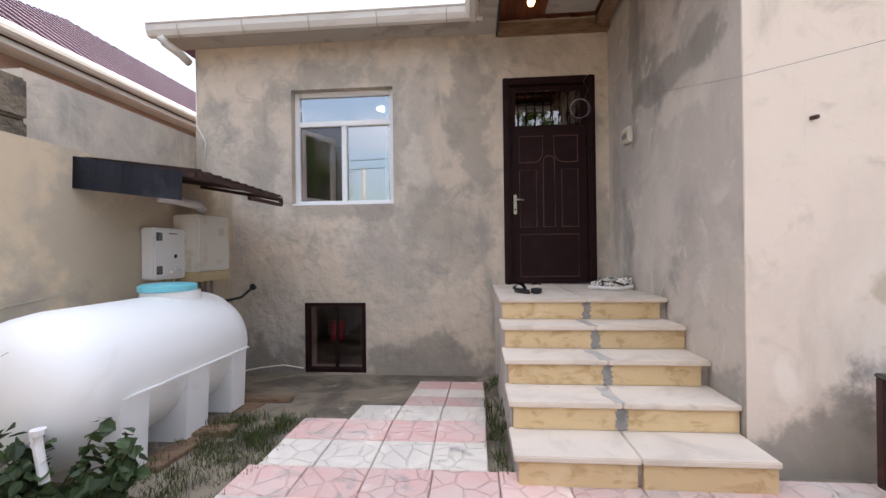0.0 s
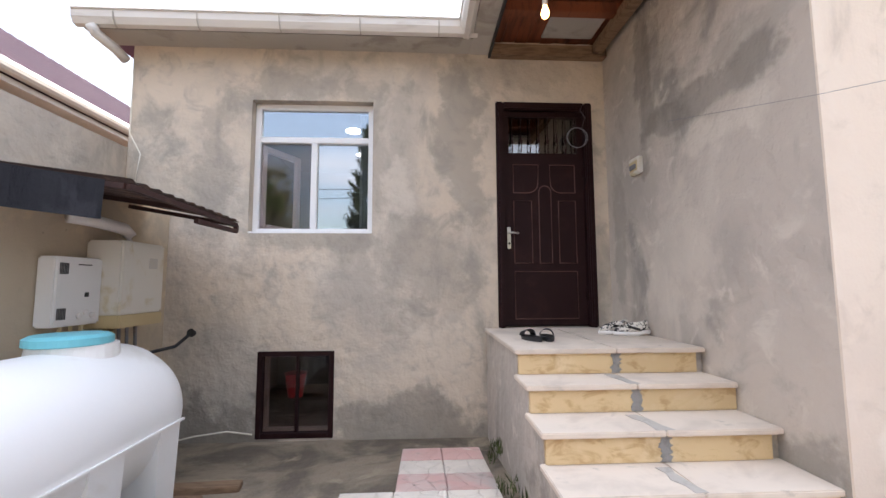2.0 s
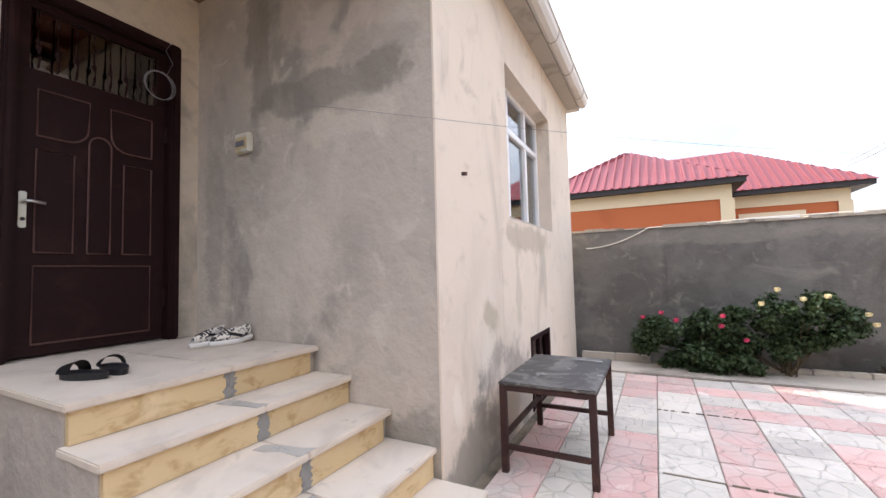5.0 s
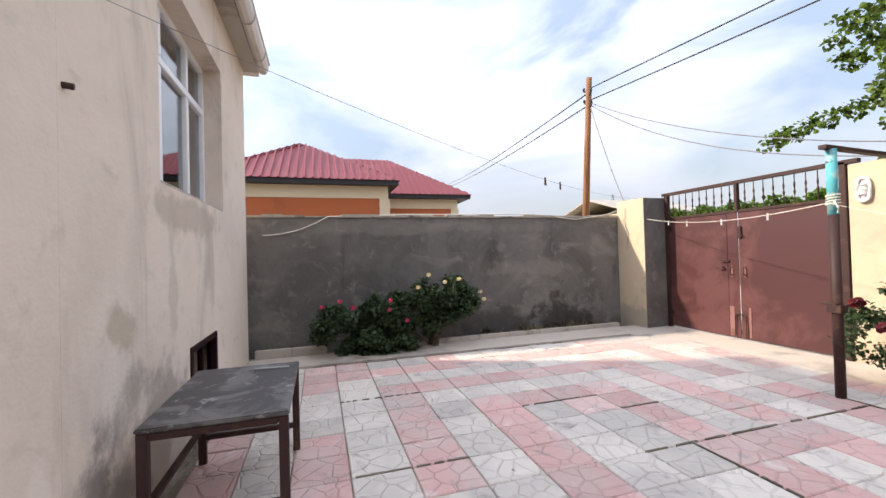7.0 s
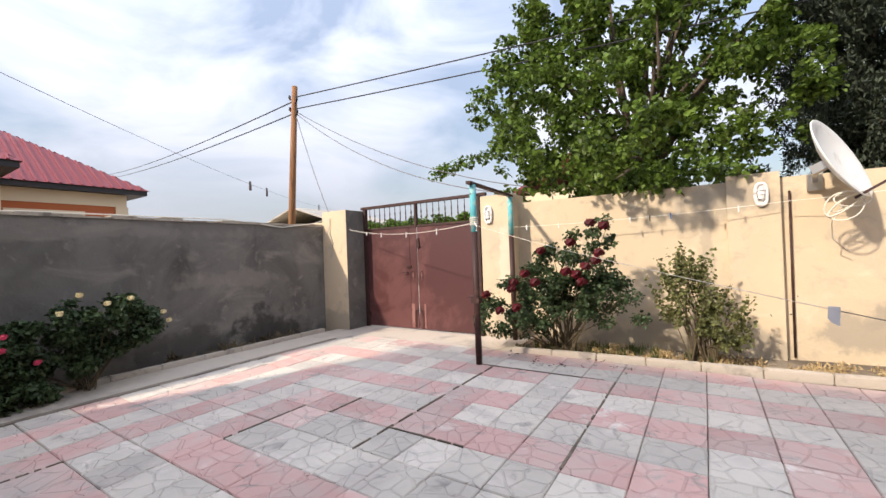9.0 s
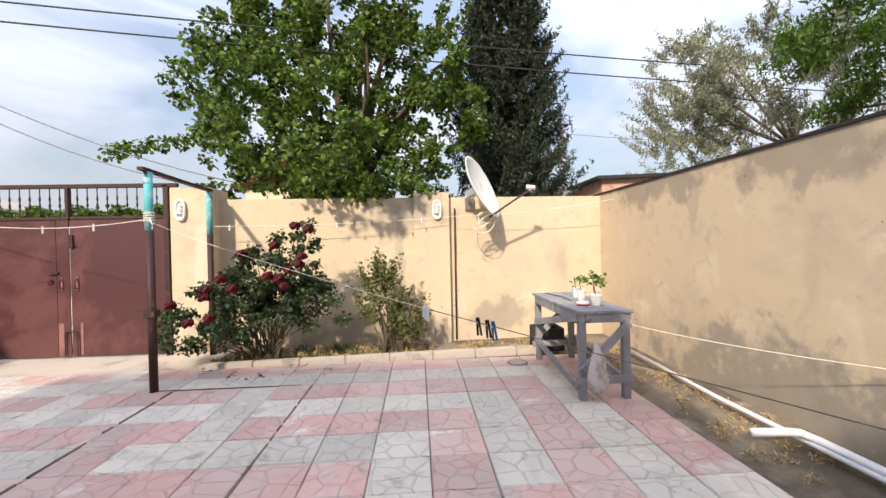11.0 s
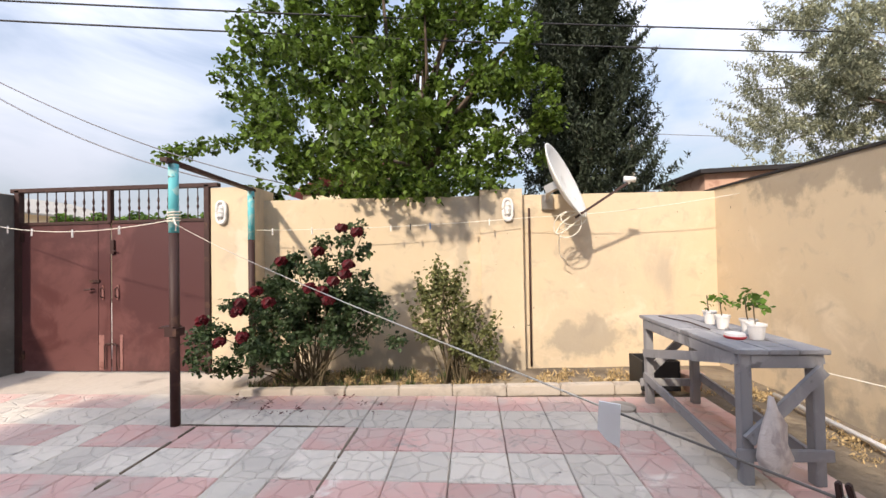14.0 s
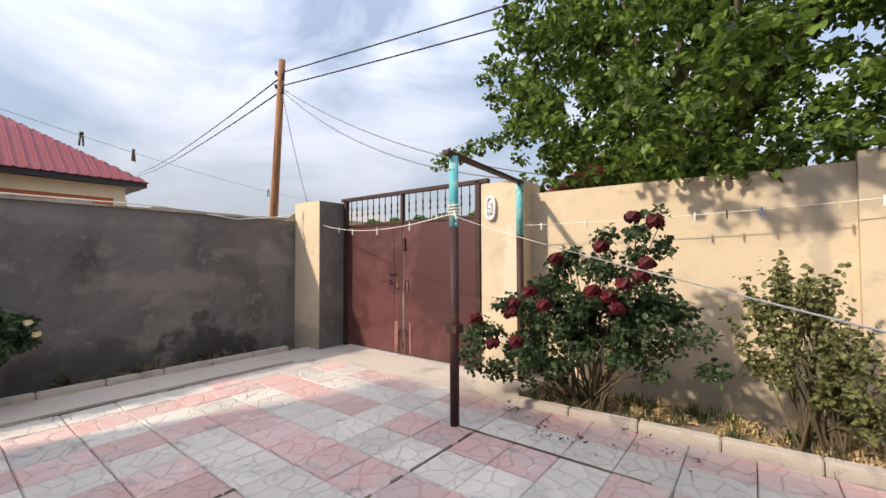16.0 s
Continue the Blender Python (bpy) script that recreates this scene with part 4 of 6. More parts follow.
def open_sash(bm):
    m = Matrix.Translation((W1[0] + 0.06, wy1 + 0.06, 0)) @ Matrix.Rotation(radians(62), 4, "Z")
    L, a, b = 0.50, W1[2] + 0.06, 2.57
    for dims in ((0, 0.055, 0, 0.05, a, b), (L - 0.055, L, 0, 0.05, a, b), (0.055, L - 0.055, 0, 0.05, a, a + 0.055), (0.055, L - 0.055, 0, 0.05, b - 0.055, b)):
        box(bm, *dims, m)


P("open_sash", open_sash, M_PVC, w1, "casement swung into the room", 0.004)
pvc_window("window_2", W2, WY, 0.14, [W2[0], 3.28, 3.86, W2[1]], 2.52, "three-part white plastic window deep in the wall")


def cellar_window(name, C, ywall):
    x0, x1, z0, z1 = C
    w = tagged(new(name), "small dark brown iron cellar hatch window", "window", kind="structure")
    t = 0.045
    for dims in ((x0, x0 + t, ywall - 0.012, ywall + 0.06, z0, z1), (x1 - t, x1, ywall - 0.012, ywall + 0.06, z0, z1), (x0 + t, x1 - t, ywall - 0.01, ywall + 0.06, z1 - t, z1), (x0 + t, x1 - t, ywall - 0.01, ywall + 0.06, z0, z0 + t)):
        boxpart("window_frame", dims, M_DOOR, w)
    xm = (x0 + x1) / 2 + 0.01
    boxpart("mullion", (xm - 0.014, xm + 0.014, ywall + 0.01, ywall + 0.05, z0 + t, z1 - t), M_DOOR, w)
    for a, b in ((x0 + t, xm - 0.014), (xm + 0.014, x1 - t)):
        P("pane", lambda bm: box(bm, a, b, ywall + 0.028, ywall + 0.033, z0 + t, z1 - t), M_GLASSDARK, w)


cellar_window("window_3", C1, FY)
cellar_window("window_4", C2, WY)
bucket = thing("bucket", "red and white plastic buckets in the cellar", "bucket", at=(-1.45, FY + 0.36, 0.22))
P("pail", lambda bm: lathe(bm, [(0.07, -0.12), (0.10, 0.10), (0.11, 0.11), (0.10, 0.11)], None, 20), M_RED, bucket)


# ---- gate ----


def gate():
    g = tagged(new("gate"), "maroon sheet steel double gate with twisted bars on top", "gate", kind="structure")
    x0, x1, xm, y = 2.96, 5.225, 4.10, -3.64
    for nm, dims in (("gate_post", (x0, x0 + 0.06, y - 0.03, y + 0.03, 0, 2.03)), ("gate_post", (x1 - 0.06, x1, y - 0.03, y + 0.03, 0, 2.03)), ("top_rail", (x0 - 0.1, x1 + 0.05, y - 0.03, y + 0.03, 2.0, 2.045)), ("centre_post", (xm - 0.02, xm + 0.02, y - 0.02, y + 0.035, 1.64, 2.0))):
        boxpart(nm, dims, M_IRON, g)
    for nm, a, b, off in (("leaf", x0 + 0.065, xm - 0.004, 0.0), ("leaf", xm + 0.004, 4.245, 0.004), ("leaf", 4.25, x1 - 0.065, 0.0)):
        lf = boxpart(nm, (a, b, y - 0.006 + off, y + 0.006 + off, 0.02, 1.64), M_GATE, g)
    for a, b in ((x0 + 0.065, xm - 0.02), (xm + 0.02, x1 - 0.065)):
        boxpart("mid_rail", (a, b, y - 0.016, y + 0.018, 1.632, 1.668), M_IRON, g)
        n = 9
        for i in range(n):
            xx = a + (b - a) * (i + 0.7) / (n + 0.4)
            P("twisted_bar", lambda bm: lathe(bm, [(0.006, 0), (0.006, 0.10), (0.014, 0.13), (0.006, 0.17), (0.013, 0.21), (0.006, 0.25), (0.006, 0.335)], pose(xx, y, 1.667), 6), M_IRON, g)
    for xx in (4.02, 4.19):
        boxpart("pull_plate", (xx - 0.014, xx + 0.014, y + 0.008, y + 0.016, 0.80, 0.96), M_GATEWORN, g)
        P("pull", lambda bm: tube(bm, [(xx, y + 0.01, 0.82), (xx, y + 0.045, 0.84), (xx, y + 0.045, 0.92), (xx, y + 0.01, 0.94)], 0.006, 6), M_IRON, g)
    P("drop_bolt", lambda bm: tube(bm, [(4.02, y + 0.03, 0.03), (4.02, y + 0.03, 0.30), (4.04, y + 0.03, 0.325), (4.14, y + 0.03, 0.325), (4.16, y + 0.03, 0.30), (4.16, y + 0.03, 0.05)], 0.008, 6), M_IRON, g)
    for a, b in ((3.965, 4.00), (4.18, 4.245)):
        boxpart("worn_plate", (a, b, y + 0.007, y + 0.012, 0.04, 0.42), M_GATEWORN, g)
    P("latch", lambda bm: (box(bm, 4.22, 4.33, y + 0.008, y + 0.03, 0.995, 1.02), tube(bm, [(4.30, y + 0.01, 0.92), (4.30, y + 0.05, 0.92), (4.37, y + 0.055, 0.915)], 0.009, 6)), M_IRON, g)
    P("bolt", lambda bm: (box(bm, 4.05, 4.09, y + 0.008, y + 0.03, 1.30, 1.45), tube(bm, [(4.07, y + 0.02, 1.34), (4.02, y + 0.04, 1.33)], 0.008, 6)), M_IRON, g)
    for zz in (0.15, 1.45):
        boxpart("hinge", (5.12, 5.15, y + 0.008, y + 0.025, zz, zz + 0.10), M_IRON, g)


gate()

# ---- clothes posts and cross bar ----
PB, PT2 = (2.355, -2.315), (2.47, -3.575)
post = thing("clothes_post", "brown iron clothesline frame with flaking turquoise tops", "clothesline post")
for (x, y), zt in ((PB, 1.93), (PT2, 1.93)):
    P("post", lambda bm: tube(bm, [(x, y, -0.02), (x, y, 1.42)], 0.034, 14), M_IRON, post, smooth=True)
    P("post_top", lambda bm: tube(bm, [(x, y, 1.42), (x, y, zt)], 0.0345, 14), M_TEAL, post, "flaking turquoise upper end", smooth=True)
P("cross_bar", lambda bm: bar(bm, (PB[0], PB[1] + 0.10, 1.945), (PT2[0], PT2[1] - 0.05, 1.945), 0.05, 0.03), M_IRON, post)
P("bracket", lambda bm: (box(bm, PB[0] - 0.02, PB[0] + 0.09, PB[1] - 0.045, PB[1] + 0.045, 0.72, 0.732), box(bm, PB[0] - 0.045, PB[0] + 0.045, PB[1] - 0.045, PB[1] + 0.045, 0.66, 0.72)), M_IRON, post)
P("knotted_cord", lambda bm: [tube(bm, [(PB[0] + 0.04 * math.cos(k / 1.7), PB[1] + 0.04 * math.sin(k / 1.7), 1.50 + 0.002 * k) for k in range(40)], 0.006, 5), tube(bm, [(PB[0] - 0.03, PB[1] + 0.04, 1.52), (PB[0] - 0.07, PB[1] + 0.07, 1.47), (PB[0] - 0.06, PB[1] + 0.06, 1.43)], 0.006, 5)], M_CABLE_W, post)


def cord(name, label, pts, r, mat, category="cord", seg=6):
    o = thing(name, label, category)
    P("strand", lambda bm: tube(bm, pts, r, seg), mat, o, smooth=True)
    return o


def peg(at, mat, tilt=0.0, s=1.0, yaw=0.0):
    p = thing("clothes_peg", "plastic clothes peg clipped on the line", "clothes peg", "pegs on the lines", pose(*at, tilt, 0, yaw) @ Matrix.Scale(s, 4))
    for k in (-1, 1):
        P("jaw", lambda bm: bar(bm, (0.0, k * 0.0045, 0.022), (0, k * 0.010, -0.055), 0.011, 0.006), mat, p, bevel=0.0015)
    P("spring", lambda bm: tube(bm, [(-0.008, 0, 0), (0.008, 0, 0)], 0.006, 8), M_STEEL, p)


R0, R1, R2 = Vector((PB[0], PB[1] + 0.03, 1.505)), Vector((-0.01, 0.0, 1.015)), Vector((WX, 2.35, 0.62))
line_a = [R0.lerp(R1, i / 10) - Vector((0, 0, 0.10 * (i / 10) * (1 - i / 10))) for i in range(11)] + [R1.lerp(R2, i / 10) for i in range(1, 11)]
rope = cord("clothesline", "slack pale clothesline rope across the yard", line_a[:11], 0.0013, M_CABLE_W, "clothesline")
# second half of the same rope, coloured dark grey
P("strand", lambda bm: tube(bm, line_a[10:], 0.0014, 6), M_ROPE, rope, "dark grey length of rope", smooth=True)
for f, mt in ((0.062, M_IRON), (0.072, M_BLACK), (0.078, M_BLUE)):
    q = R1.lerp(R2, f)
    peg((q.x, q.y, q.z), mt, 8, 0.72, 40)
tag = thing("paper_tag", "crumpled white label clipped on the rope", "label")


def tag_mesh(bm):
    top, bot = R1.z + 0.010, R1.z - 0.036
    prism(bm, [(R1.x - 0.012, R1.y + 0.010, top), (R1.x + 0.010, R1.y - 0.003, top), (R1.x + 0.013, R1.y - 0.002, bot + 0.012), (R1.x + 0.004, R1.y + 0.004, bot), (R1.x - 0.009, R1.y + 0.012, bot - 0.006)], (0.0015, 0.003, 0))


P("paper", tag_mesh, M_PAPER, tag)
L2 = sag((PT2[0], PT2[1] - 0.03, 1.52), (-0.45, -3.80, 1.60), 0.03) + sag((-0.45, -3.80, 1.60), (WX, -3.7, 1.78), 0.04)[1:]
cord("wall_clothesline", "thin white line strung along the beige wall", L2, 0.0035, M_CABLE_W, "clothesline")
for i, f in enumerate((0.12, 0.28, 0.42, 0.55, 0.62, 0.70, 0.80, 0.90)):
    q = L2[int(f * 14)]
    peg((q.x, q.y, q.z), (M_WHITE, M_WHITE, M_BLUE, M_WHITE, M_BLACK, M_BLUE, M_TAN, M_WHITE)[i], 0, 0.9, 0)
L3 = sag((5.28, -3.3, 1.66), (PB[0], PB[1], 1.52), 0.10)
cord("gate_clothesline", "slack line between the gate pillar and the post", L3, 0.0035, M_CABLE_W, "clothesline")
for k in (3, 5, 8, 11):
    peg(tuple(L3[k]), M_WHITE, 0, 0.9, 60)
L4 = sag((-1.6, -3.1, 0.52), (WX + 0.01, -0.3, 0.56), 0.07) + [Vector((WX + 0.01, 2.6, 0.9))]
cord("slack_rope", "pale cord slung along the beige boundary wall", L4, 0.0035, M_CABLE_W)


# ---- tables ----
def grey_table():
    t = thing("work_table", "grey-painted wooden table with diagonal braces", "table")
    x0, x1, y0, y1, z = -1.62, -1.21, -2.87, -1.67, 0.70
    for i in range(3):
        a = x0 - 0.02 + i * (x1 - x0 + 0.04) / 3
        boxpart("tabletop_board", (a, a + (x1 - x0 + 0.04) / 3 - 0.003, y0 - 0.02, y1 + 0.02, z - 0.025, z), M_WOODGREY, t)
    for x in (x0 + 0.03, x1 - 0.03):
        for y in (y0 + 0.03, y1 - 0.03):
            boxpart("leg", (x - 0.028, x + 0.028, y - 0.028, y + 0.028, 0.0, z - 0.0255), M_WOODGREY, t)
    for x in (x0 - 0.004, x1 + 0.004):
        boxpart("apron", (x - 0.01, x + 0.01, y0 + 0.06, y1 - 0.06, z - 0.095, z - 0.027), M_WOODGREY, t)
        P("brace", lambda bm: bar(bm, (x, y0 + 0.03, 0.40), (x, y1 - 0.02, z - 0.05), 0.022, 0.06), M_WOODGREY, t)
        P("brace", lambda bm: bar(bm, (x, y0 + 0.03, 0.22), (x, y1 - 0.03, 0.10), 0.022, 0.06), M_WOODGREY, t)
    for y in (y0 + 0.002, y1 - 0.002):
        boxpart("apron", (x0 + 0.05, x1 - 0.05, y - 0.01, y + 0.01, z - 0.095, z - 0.027), M_WOODGREY, t)
        P("brace", lambda bm: bar(bm, (x0 + 0.02, y + 0.018, z - 0.10), (x1 - 0.02, y + 0.018, 0.24), 0.022, 0.06), M_WOODGREY, t)
        boxpart("stretcher", (x0 - 0.03, x1 + 0.03, y - 0.012, y + 0.012, 0.13, 0.19), M_WOODGREY, t)


grey_table()


def dark_table():
    t = thing("iron_table", "low dark iron table with a scuffed top", "table")
    x0, x1, y0, y1, z = 2.10, 2.98, 1.65, 2.22, 0.545
    boxpart("tabletop", (x0, x1, y0, y1, z - 0.02, z), M_TOPDARK, t, bevel=0.006)
    for x in (x0 + 0.025, x1 - 0.025):
        for y in (y0 + 0.025, y1 - 0.025):
            boxpart("leg", (x - 0.02, x + 0.02, y - 0.02, y + 0.02, 0, z - 0.0205), M_IRON, t)
    for x in (x0 + 0.025, x1 - 0.025):
        boxpart("stretcher", (x - 0.015, x + 0.015, y0 + 0.046, y1 - 0.046, 0.14, 0.17), M_IRON, t)
        boxpart("apron", (x - 0.015, x + 0.015, y0 + 0.046, y1 - 0.046, z - 0.055, z - 0.021), M_IRON, t)
    for y in (y0 + 0.025, y1 - 0.025):
        boxpart("apron", (x0 + 0.046, x1 - 0.046, y - 0.015, y + 0.015, z - 0.055, z - 0.021), M_IRON, t)
    boxpart("stretcher", (x0 + 0.046, x1 - 0.046, y1 - 0.04, y1 - 0.01, 0.20, 0.23), M_IRON, t)


dark_table()
spatula = thing("trowel", "small rusty scraper lying on the iron table", "tool")
P("blade", lambda bm: bar(bm, (2.84, 1.70, 0.549), (2.86, 1.90, 0.549), 0.03, 0.006), M_STEEL, spatula, bevel=0.002)

# pots on the grey table
for i, (x, y, s) in enumerate(((-1.50, -2.45, 0.85), (-1.47, -2.25, 0.85), (-1.52, -2.08, 0.9), (-1.46, -1.92, 0.95))):
    pt = thing("flower_pot", "small white plastic pot with a green seedling", "flower pot", "pots on the table", (x, y, 0.70))
    P("pot", lambda bm: lathe(bm, [(0.035 * s, 0), (0.047 * s, 0.075), (0.054 * s, 0.077), (0.054 * s, 0.09), (0.045 * s, 0.09), (0.04 * s, 0.07)], None, 20), M_WHITE, pt, smooth=False)
    lv = [((random.Random(i * 7 + k).uniform(-0.06, 0.06), random.Random(i * 9 + k).uniform(-0.06, 0.06), 0.12 + 0.02 * k + 0.02 * i), 0.035) for k in range(5)]
    leaves("seedling", M_LEAFGREEN, pt, lv, 14 + 7 * i, 0.036, seed=50 + i, kind="stuff")
    P("stem", lambda bm: tube(bm, [(0, 0, 0.06), (0.01, 0.0, 0.13), (0.02, 0.01, 0.20)], 0.004, 5), M_STEM, pt)
sponge = thing("red_dish", "white and red plastic dish on the grey table", "dish", at=(-1.36, -1.95, 0.70))
P("bowl", lambda bm: lathe(bm, [(0.05, 0), (0.058, 0.012), (0.055, 0.016)], None, 18), M_RED, sponge)
P("rim", lambda bm: lathe(bm, [(0.054, 0.0165), (0.050, 0.03), (0.03, 0.036)], None, 18), M_WHITE, sponge)
rod = thing("iron_rod", "thin bent rod lying on the grey table", "rod")
P("rod", lambda bm: tube(bm, [(-1.30, -2.78, 0.705), (-1.38, -2.5, 0.705), (-1.36, -2.2, 0.705)], 0.004, 5), M_IRON, rod)
cloth = thing("plastic_bag", "dirty white plastic bag hanging from the table brace", "bag")


def bag_mesh(bm):
    lathe(bm, [(0.012, 0.0), (0.03, -0.06), (0.055, -0.14), (0.075, -0.22), (0.075, -0.30), (0.055, -0.36), (0.03, -0.39)], pose(-1.33, -1.625, 0.47) @ Matrix.Diagonal((1, 0.55, 1, 1)), 18)
    for v in bm.verts:
        v.co += 0.02 * noise.noise_vector(v.co * 14)


P("bag", bag_mesh, M_CLOTH, cloth, smooth=True)
cover = thing("manhole_cover", "round pale concrete cover on the paving", "cover", at=(-0.98, -2.72, 0.006))
P("lid", lambda bm: lathe(bm, [(0.10, 0), (0.10, 0.018), (0.08, 0.026)], None, 24), M_KERB, cover)
crate = thing("crate", "black plastic crate beside a clay pot by the wall", "crate")


def crate_mesh(bm):
    for dims in ((-1.62, -1.60, -3.42, -3.12, 0.0, 0.26), (-1.32, -1.30, -3.42, -3.12, 0.0, 0.26), (-1.60, -1.32, -3.42, -3.40, 0.0, 0.26), (-1.60, -1.32, -3.14, -3.12, 0.0, 0.26), (-1.60, -1.32, -3.40, -3.14, 0.0, 0.02)):
        box(bm, *dims)


P("body", crate_mesh, M_BLACK, crate, bevel=0.004)
clay = thing("clay_pot", "small terracotta pot at the wall foot", "flower pot", at=(-1.75, -3.2, -0.02))
P("pot", lambda bm: lathe(bm, [(0.06, 0), (0.09, 0.13), (0.10, 0.13), (0.10, 0.16), (0.085, 0.16)], None, 20), M_BRICK, clay)

# pipes along the west wall
wp = thing("water_pipe", "white plastic pipe with an elbow on the soil", "pipe")
P("pipe", lambda bm: tube(bm, [(-2.30, -3.0, 0.02), (-2.24, -1.55, 0.02), (-2.26, -0.7, 0.02), (-2.30, 1.5, 0.02)], 0.018, 10), M_PVC, wp, smooth=True)
P("drain_pipe", lambda bm: tube(bm, [(-1.98, -0.96, 0.05), (-2.18, -0.92, 0.06), (-2.24, -0.90, 0.06), (-2.27, -0.82, 0.05), (-2.33, 1.2, 0.04)], 0.025, 12), M_PVC, wp, "grey-white drain elbow", smooth=True)
# a slim dark tube drawn for the joint line in the south wall
joint_line = thing("wall_joint_line", "thin dark vertical joint line in the beige wall", "pipe")
P("pipe", lambda bm: tube(bm, [(-0.47, -3.99, -0.02), (-0.48, -3.99, 1.72)], 0.011, 10), M_IRON, joint_line, smooth=True)

# ---- satellite dish ----
dish = thing("satellite_dish", "white offset satellite dish with cables on the wall", "satellite dish")
DM = Matrix.Translation((-0.80, -3.62, 1.95)) @ Vector((-0.80, 0.42, 0.38)).to_track_quat("Z", "Y").to_matrix().to_4x4()
P("reflector", lambda bm: lathe(bm, [(0.001, -0.075), (0.12, -0.07), (0.25, -0.045), (0.36, -0.008), (0.41, 0.014), (0.42, 0.012), (0.42, 0.004), (0.36, -0.022), (0.25, -0.06), (0.12, -0.085), (0.001, -0.09)], DM, 40), M_DISH, dish, smooth=True)
P("bracket", lambda bm: (bar(bm, DM @ Vector((0, 0, -0.09)), DM @ Vector((0, 0, -0.22)), 0.08), bar(bm, DM @ Vector((0, 0, -0.2)), (-0.68, -3.98, 1.80), 0.04), box(bm, -0.74, -0.62, -4.01, -3.97, 1.70, 1.86)), M_STEEL, dish)
lo = Vector((-0.86, -3.52, 1.56))
P("arm", lambda bm: bar(bm, lo, (-1.33, -3.42, 1.87), 0.022), M_IRON, dish)
P("receiver", lambda bm: (tube(bm, [(-1.30, -3.42, 1.91), (-1.40, -3.42, 1.90)], 0.028, 12), tube(bm, [(-1.34, -3.42, 1.86), (-1.34, -3.42, 1.92)], 0.014, 8)), M_WHITE, dish, smooth=True)
P("cable_coil", lambda bm: [tube(bm, [(-0.86 + 0.13 * math.cos(a / 4 + k) + 0.02 * k, -3.58 + 0.03 * math.sin(a / 3), 1.56 + (0.07 + 0.02 * k) * math.sin(a / 4) - 0.02 * k) for a in range(27)], 0.006, 5) for k in range(4)], M_CABLE_W, dish, "tangle of cream cable", smooth=True)
P("cable", lambda bm: tube(bm, [(-0.80, -3.6, 1.52), (-0.74, -3.72, 1.35), (-0.76, -3.8, 1.2), (-0.88, -3.9, 1.08)], 0.005, 5), M_CABLE_W, dish, smooth=True)


def wall_lamp(x, y, z):
    l = thing("wall_lamp", "oval white bulkhead lamp with a cage", "wall lamp", "bulkhead lamps", pose(x, y, z))
    def ring(bm):
        pts = [(0.05 * math.copysign(abs(math.cos(a)) ** 0.7, math.cos(a)), 0.02, 0.115 * math.copysign(abs(math.sin(a)) ** 0.8, math.sin(a))) for a in [2 * math.pi * k / 28 for k in range(29)]]
        tube(bm, pts, 0.016, 8)
    P("rim", ring, M_WHITE, l, smooth=True)
    P("back_plate", lambda bm: lathe(bm, [(0.05, 0), (0.05, 0.012), (0.04, 0.014)], Matrix.Rotation(radians(-90), 4, "X") @ Matrix.Diagonal((1, 2.2, 1, 1)), 24), M_WHITE, l)
    P("glass", lambda bm: lathe(bm, [(0.035, 0.014), (0.03, 0.035), (0.015, 0.045)], Matrix.Rotation(radians(-90), 4, "X") @ Matrix.Diagonal((1, 2.2, 1, 1)), 20), M_DISH, l, smooth=True)
    for k in (-1, 0, 1):
        P("cage_bar", lambda bm: tube(bm, [(-0.045, 0.03, k * 0.045), (0, 0.055, k * 0.045), (0.045, 0.03, k * 0.045)], 0.005, 6), M_WHITE, l)


wall_lamp(2.82, -3.625, 1.72)
wall_lamp(-0.24, -3.925, 1.70)

# ---- heaters, canopy and water tank ----
hob = thing("gas_water_heater", "white wall-hung gas water heater with side vents", "water heater")
boxpart("body", (WX + 0.001, -2.40, 3.210, 3.570, 0.94, 1.375), M_ENAMEL, hob, bevel=0.012)
for k in range(6):
    for zz in (1.02, 1.30):
        boxpart("vent_slot", (-2.401, -2.397, 3.235 + k * 0.011, 3.240 + k * 0.011, zz - 0.035, zz + 0.035), M_BLACK, hob, bevel=0)
boxpart("window", (-2.401, -2.396, 3.430, 3.460, 1.12, 1.15), M_BLACK, hob, bevel=0)
boxpart("badge", (-2.401, -2.397, 3.370, 3.470, 1.325, 1.332), M_BLACK, hob, "dark maker's mark", bevel=0)
for k, yy in enumerate((3.390, 3.440, 3.490)):
    P("knob", lambda bm: lathe(bm, [(0.018, 0), (0.018, 0.014), (0.012, 0.018)], pose(-2.398, yy, 1.0 + (0.02 if k == 1 else 0), 0, 90), 14), M_WHITE, hob)
for yy in (3.310, 3.390, 3.470):
    P("pipe", lambda bm: tube(bm, [(-2.44, yy, 0.94), (-2.44, yy, 0.72), (-2.5, yy + 0.03, 0.6)], 0.011, 8), M_TAN, hob)
boil = thing("boiler", "yellowed white wall-hung gas boiler", "boiler")
boxpart("body", (WX + 0.001, -2.27, 3.56, 4.02, 0.99, 1.51), M_ENAMEL2, boil, bevel=0.014)
boxpart("control_panel", (WX + 0.001, -2.265, 3.562, 4.018, 0.90, 0.988), M_TAN, boil, bevel=0.008)
boxpart("display", (-2.271, -2.266, 3.84, 3.93, 1.32, 1.40), M_STEEL, boil, bevel=0.001)
P("flue", lambda bm: tube(bm, [(-2.40, 3.80, 1.51), (-2.40, 3.80, 1.57), (-2.40, 3.74, 1.61), (-2.42, 3.5, 1.63), (-2.48, 3.36, 1.64)], 0.042, 14), M_WHITE, boil, smooth=True)
